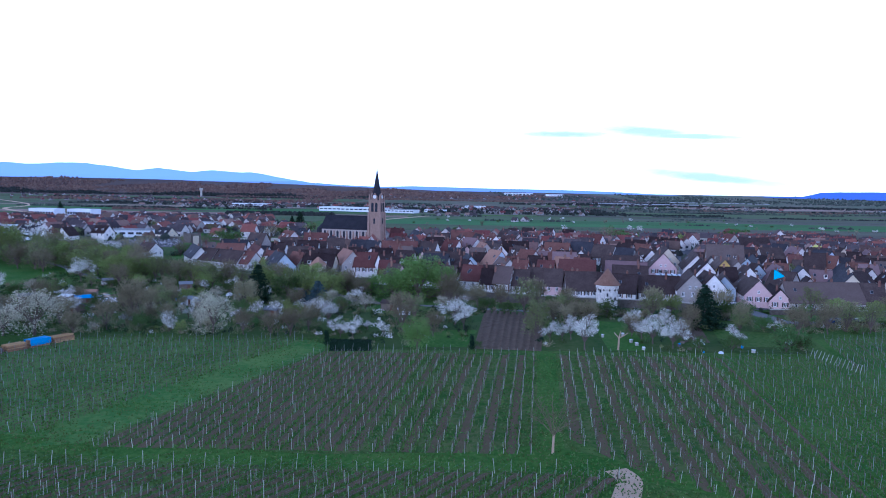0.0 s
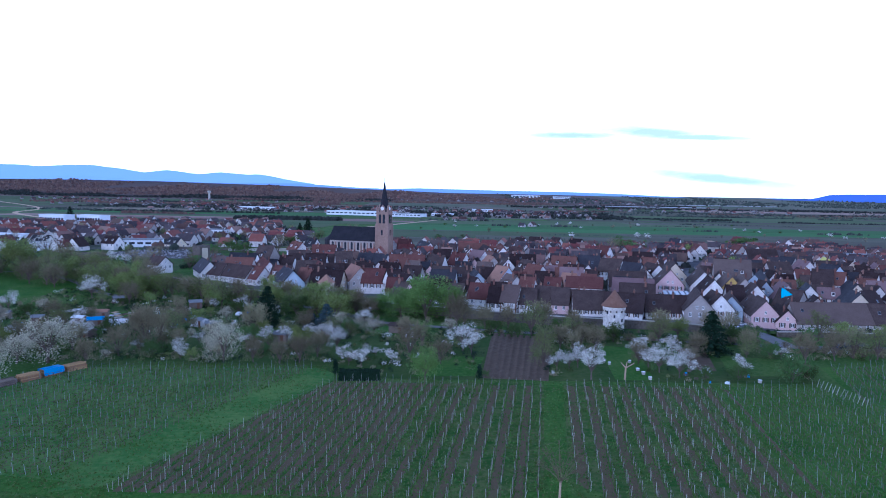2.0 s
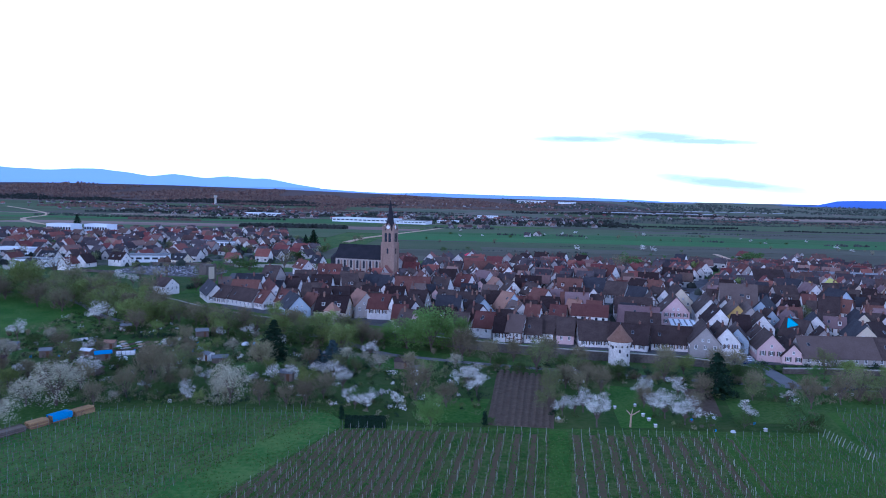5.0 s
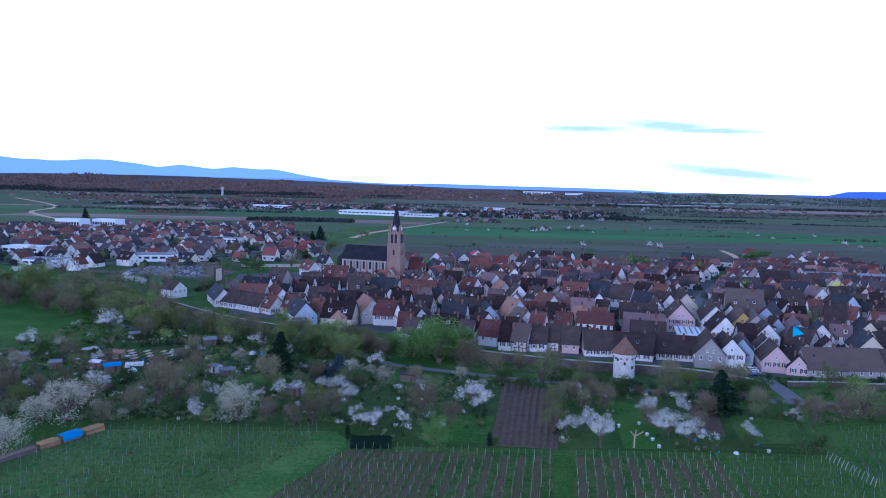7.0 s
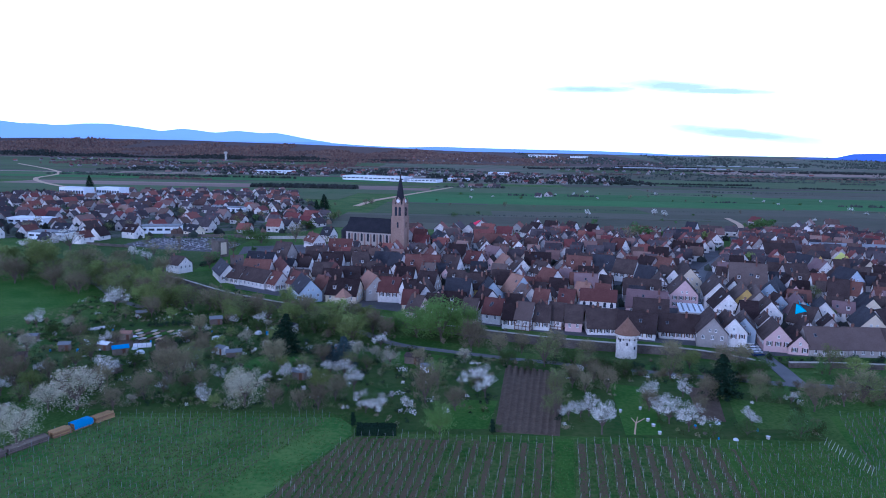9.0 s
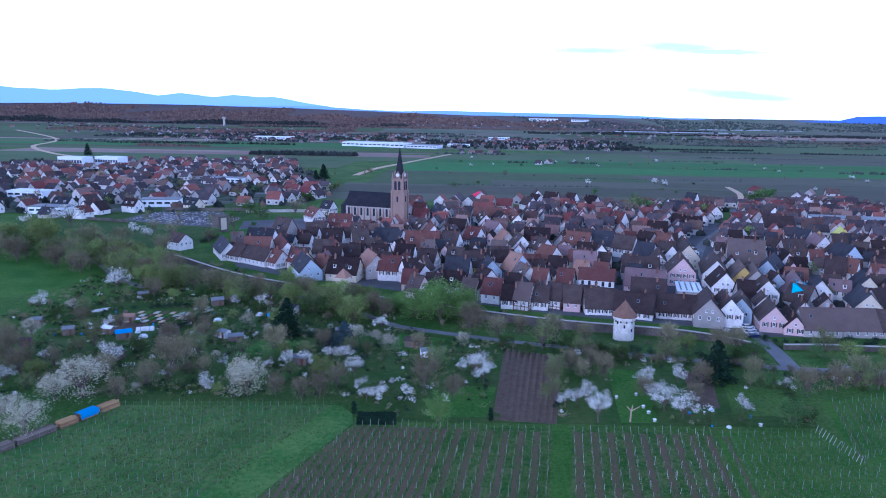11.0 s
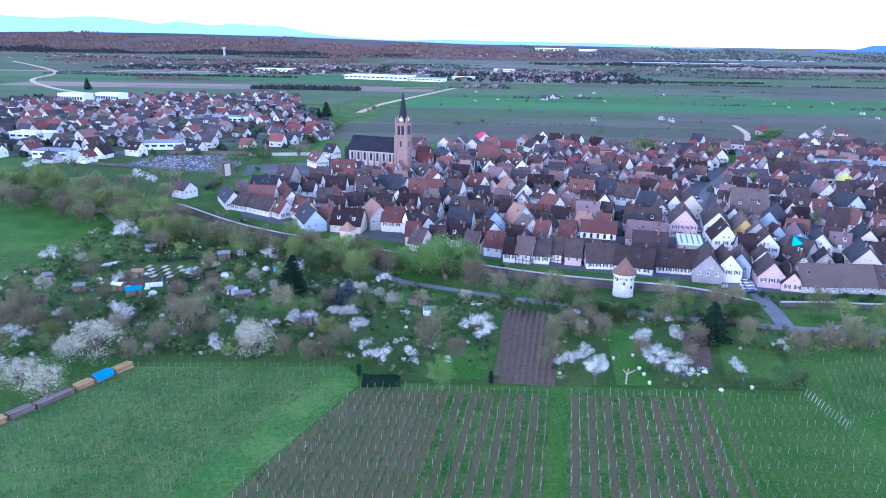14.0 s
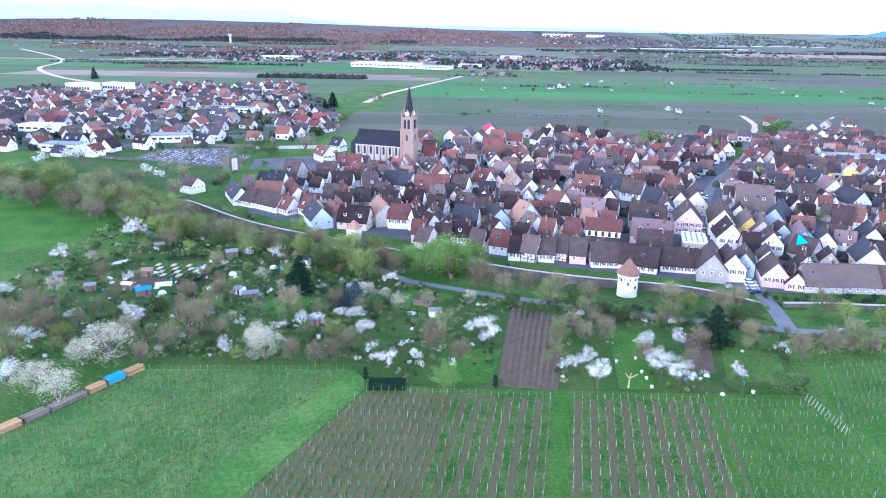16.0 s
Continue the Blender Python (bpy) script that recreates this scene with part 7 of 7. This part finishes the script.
for _ in range(60):
    a, q = yr.uniform(0, 6.28), yr.uniform(0, 1.6)
    leaves(b, (math.cos(a) * q, math.sin(a) * q, yr.uniform(2.2, 4.8)), 0.3, 3, 0.07, yr)
part("buds", b, OLIVE, sapling)

# ---- vineyards ----
POST_MESH = {}
for key, h, w, mat in (("steel", 1.75, 0.045, POST), ("stake", 1.8, 0.052, WOODPOST)):
    b = Build()
    b.box(0, 0, -0.25, w, w, h + 0.25, top=0.85)
    POST_MESH[key] = b.mesh("post", mat)
vr = random.Random(31)
SINGLE_POSTS = 0


def vineyard(name, label, rows, spacing_along, strips=None, kind="steel", single=0, inset=0.13, tufts=0.8, stakes=0.0):
    """Rows of posts, wires and bare vines. rows: (x0, y0, x1, y1) from the near end to the far end; strips: which gaps hold tilled soil."""
    global SINGLE_POSTS
    ob = thing(name, pose(0, 0, 0), label, "vineyard")
    posts, wood, soil, wires, green = Build(), Build(), Build(), Build(), Build()
    for i, (x0, y0, x1, y1) in enumerate(rows):
        d = Vector((x1 - x0, y1 - y0))
        L = d.length
        if L < 3:
            continue
        d /= L
        n = max(1, round(L / spacing_along))
        for k in range(n + 1):
            t = L * k / n + (vr.gauss(0, 0.3) if 0 < k < n else 0)
            x, y = x0 + d.x * t + vr.gauss(0, 0.05), y0 + d.y * t
            lean = (vr.gauss(0, 3.5), vr.gauss(0, 3.5))
            if 0 < k < n and vr.random() < 0.05:
                continue
            if k in (0, n):
                lean = (lean[0] + (12 if k == 0 else -12) * d.y, lean[1])
            m = pose(x, y, 0, lean[0], lean[1], 0) @ Matrix.Diagonal((1, 1, vr.uniform(0.62, 1.12), 1))
            if y < single and SINGLE_POSTS < 300:
                SINGLE_POSTS += 1
                part("post", POST_MESH[kind], None, ob, m=m)
            else:
                w = 0.042 if kind == "steel" else 0.052
                posts.box(0, 0, -0.25, w, w, 2.0, 0, m, 0.85)
        t = 0.6
        while t < L:
            x, y = x0 + d.x * t + vr.gauss(0, 0.06), y0 + d.y * t
            hgt = vr.uniform(0.55, 0.85)
            top = (x + vr.gauss(0, 0.08), y + vr.gauss(0, 0.08), hgt)
            wood.tube((x, y, -0.05), top, 0.045, 0.035, 3, cap=False)
            s = vr.choice((-1, 1))
            wood.tube(top, (top[0] + d.x * s * 0.8, top[1] + d.y * s * 0.8, hgt + vr.uniform(0.05, 0.3)), 0.03, 0.015, 3, cap=False)
            if vr.random() < stakes:
                posts.box(x + 0.08, y, -0.1, 0.035, 0.035, vr.uniform(0.9, 1.5), 0, None, 0.9)
            if vr.random() < tufts * (0.35 + 0.65 * (math.sin(i * 2.4 + y * 0.13) > -0.2)):
                for _ in range(5):
                    gx, gy = x + vr.gauss(0, 0.24), y + vr.gauss(0, 0.4)
                    hh = vr.uniform(0.10, 0.42)
                    green.add([(gx - 0.16, gy, 0), (gx + 0.16, gy + 0.05, 0), (gx, gy - 0.16, 0), (gx, gy, hh)], [(0, 2, 3), (2, 1, 3), (1, 0, 3)])
            t += vr.uniform(1.0, 1.35)
        for z in (0.75, 1.35):
            a, e = Vector((x0, y0, z)), Vector((x1, y1, z))
            wires.tube(a, e, 0.004, 0.004, 3, cap=False)
        if strips and i + 1 < len(rows) and strips(i):
            q = rows[i + 1]
            f = inset
            lerp2 = lambda p, r, s: (p[0] + (r[0] - p[0]) * s, p[1] + (r[1] - p[1]) * s)
            a, bb = (x0, y0), (q[0], q[1])
            c, dd = (x1, y1), (q[2], q[3])
            m = max(2, int(L / 0.9))
            left, right = [], []
            for k in range(m + 1):
                s = k / m
                A, B = lerp2(a, c, s), lerp2(bb, dd, s)
                left.append((*lerp2(A, B, f + vr.uniform(-0.06, 0.10)), 0.045))
                right.append((*lerp2(A, B, 1 - f + vr.uniform(-0.10, 0.06)), 0.045))
            soil.add(left + right, [(k, m + 1 + k, m + 2 + k, k + 1) for k in range(m)])
    tagged(part("post_line", posts, WOODPOST if kind == "stake" else POST, ob), kind="stuff")
    tagged(part("vine_wood", wood, VINEWOOD, ob), kind="stuff")
    tagged(part("wire", wires, GREY_METAL, ob), kind="stuff")
    if soil.v:
        tagged(part("tilled_soil", soil, SOIL, ob, "tilled brown soil between rows"), kind="stuff")
    if green.v:
        tagged(part("undergrowth", green, TUFT, ob, "grass tufts under the vines"), kind="stuff")
    return ob


def clip_row(x0, slope, ymid, y_near, y_far, west=None):
    """A row through (x0, ymid), cut off where it meets the western field edge."""
    lo, hi = y_near, y_far
    if west:
        bx, bs = west
        k = (x0 - bx) / (bs - slope) if bs != slope else 1e9
        hi = min(hi, ymid + k)
    return (x0 + (lo - ymid) * slope, lo, x0 + (hi - ymid) * slope, hi)


# ground of each plot
sheet("vineyard_floor", [(-45, 86.5), (-24, 137), (17.8, 138.4), (11.8, 92), (5, 85), (-16, 83.5)], GRASS_VINE, 0.02, "grass floor of the vineyard", category="ground")
sheet("vineyard_floor", [(15.2, 92), (21.8, 138), (50.5, 138), (43, 84), (33, 75.5), (22, 82)], GRASS_VINE, 0.02, "grass floor of the vineyard", category="ground")
sheet("vineyard_floor", [(-110, 87), (-99, 105), (-78.5, 143.5), (-29, 147), (-49.5, 85), (-58, 88)], GRASS_PALE, 0.015, "pale grass floor of the vineyard", category="ground")
sheet("vineyard_floor", [(43, 66), (51.5, 138.5), (73, 139.5), (80, 128), (74, 66)], GRASS_LUSH, 0.02, "pale grass floor of the vineyard", category="ground")
sheet("vineyard_floor", [(75, 126), (82, 156), (125, 168), (118, 146)], GRASS_LUSH, 0.034, "pale grass floor of the vineyard", category="ground")
sheet("grass_walk", [(11.9, 92), (17.9, 139), (21.6, 139), (15.1, 92), (14.5, 86), (12, 86)], GRASS_LUSH, 0.03, "green grass walk between vineyard plots", category="lawn")
sheet("grass_walk", [(-51.0, 84), (-30.0, 147), (-25.6, 146), (-24.2, 138), (-45, 86)], GRASS_PALE, 0.025, "green grass walk between vineyard plots", category="lawn")
sheet("grass_lane", [(-75, 86), (-57, 84.3), (-39, 80.8), (-16, 79.4), (8, 79.4), (22, 77), (45, 66), (45, 72), (34, 75.4), (22, 82), (12, 88), (4, 85), (-16, 83.3), (-45, 86.4), (-58, 88.5), (-75, 92)], GRASS_LUSH, 0.022, "grass lane between vineyards", category="lawn")

mid_rows = [clip_row(-38 + 1.62 * i, 0.135, 137, 84.5, 136.6, (-24.0, 0.39)) for i in range(35)]
vineyard("vineyard", "bare spring vineyard with brown soil strips and grey posts", mid_rows, 4.6, lambda i: i % 2 == 0 or i < 20, "stake", 93, 0.15, 0.75, 0.3)
east_rows = []
for i in range(18):
    x0 = 22.2 + 1.66 * i
    near = float(np.interp(i, [0, 4, 9, 18], [90, 81, 74, 66]))
    east_rows.append((x0 + (near - 137) * 0.135, near, x0, 137))
vineyard("vineyard", "bare spring vineyard with alternating soil and grass rows", east_rows, 4.6, lambda i: i % 2 == 0, "stake", 95, 0.10, 0.55, 0.15)
west_rows = []
for i in range(34):
    x0 = -84 + 1.62 * i
    near = max(89.0, 89 + (-57 - (x0 - 22)) * 0.0)
    far = float(np.interp(x0, [-84, -77, -29], [128, 143, 146.5]))
    west_rows.append((x0 + (near - 146) * 0.40, near, x0 + (far - 146) * 0.40, far))
vineyard("vineyard", "grassed vineyard with rows of slim posts", west_rows, 5.0, lambda i: i % 3 != 1, "steel", 96, 0.44, 0.45)
far_east = []
for i in range(17):
    x0 = 52.5 + 1.66 * i
    far = float(np.interp(x0, [52, 73, 80], [136.5, 137.5, 128]))
    far_east.append((x0 + (66 - 137) * 0.135, 66, x0 + (far - 137) * 0.135, far))
vineyard("vineyard", "green grassed vineyard plot with fine posts", far_east, 5.2, lambda i: i == 0, "steel", 0, 0.30, 0.5)
corner = [(76 + 1.7 * i, 128 + 0.9 * i, 84 + 1.7 * i, 155 + 0.45 * i) for i in range(24)]
vineyard("vineyard", "young vineyard with pale slanting end posts", corner, 5.0, lambda i: i % 2 == 0, "steel", 0, 0.44, 0.3)
near_rows = [(-84 + 1.75 * i - 13, 60, -84 + 1.75 * i, 78.6 - max(0, (i - 56)) * 0.3) for i in range(60)]
vineyard("vineyard", "bare vineyard with reddish soil and leaning grey posts", near_rows, 4.4, lambda i: i % 5 != 1, "stake", 90, 0.2, 0.9, 0.2)
far_near = [(24 + 1.7 * i - 6, 50, 24 + 1.7 * i, 70 - 0.4 * i) for i in range(10)]
vineyard("vineyard", "bare vineyard beside the sandy track", far_near, 4.4, lambda i: i % 3 == 0, "stake", 0)

# rough grass tufts and weeds over the near ground
tr = random.Random(63)
for nm, mat, many, tall in (("grass_tufts", TUFT, 30000, 0.26), ("dry_grass_tufts", DRY_TUFT, 9000, 0.22)):
    b = Build()
    while many:
        x = tr.uniform(-70, 72)
        y = 58 + 92 * tr.random() ** 1.3
        if abs(x) > 0.68 * y + 3 or noise.noise((x * 0.12, y * 0.12, 5 if mat is TUFT else 9)) + tr.uniform(-0.5, 0.5) < 0 or y > 140 and x > -26:
            continue
        many -= 1
        h, a = tall * tr.uniform(0.3, 1.2), tr.uniform(0, 6.28)
        c, d = 0.16 * math.cos(a), 0.16 * math.sin(a)
        o = len(b.v)
        b.v += [(x - c, y - d, 0.01), (x + c, y + d, 0.01), (x - d, y + c, 0.01), (x + tr.gauss(0, 0.05), y, h)]
        b.f += [(o, o + 1, o + 3), (o + 1, o + 2, o + 3), (o + 2, o, o + 3)]
        b.m += [0, 0, 0]
    tagged(part(nm, b, mat), "tufts of rough grass between the vines", "grass", kind="stuff")

# pale leaning end posts of the young plot
for k in range(13):
    ob = thing("end_post", pose(73.0 + 0.17 * k, 140.0 - 1.12 * k, 0, vr.gauss(0, 4), 18 + vr.gauss(0, 4), 0), "pale leaning wooden end post", "post", "end posts")
    b = Build()
    b.box(0, 0, -0.3, 0.085, 0.085, 2.0, top=0.8)
    part("stake", b, WOODPOST, ob)

for stock in STOCK.values():
    for o in stock:
        if o["fresh"]:
            for c in list(o.children):
                bpy.data.objects.remove(c)
            bpy.data.objects.remove(o)
for o in scene.objects:
    if "fresh" in o:
        del o["fresh"]
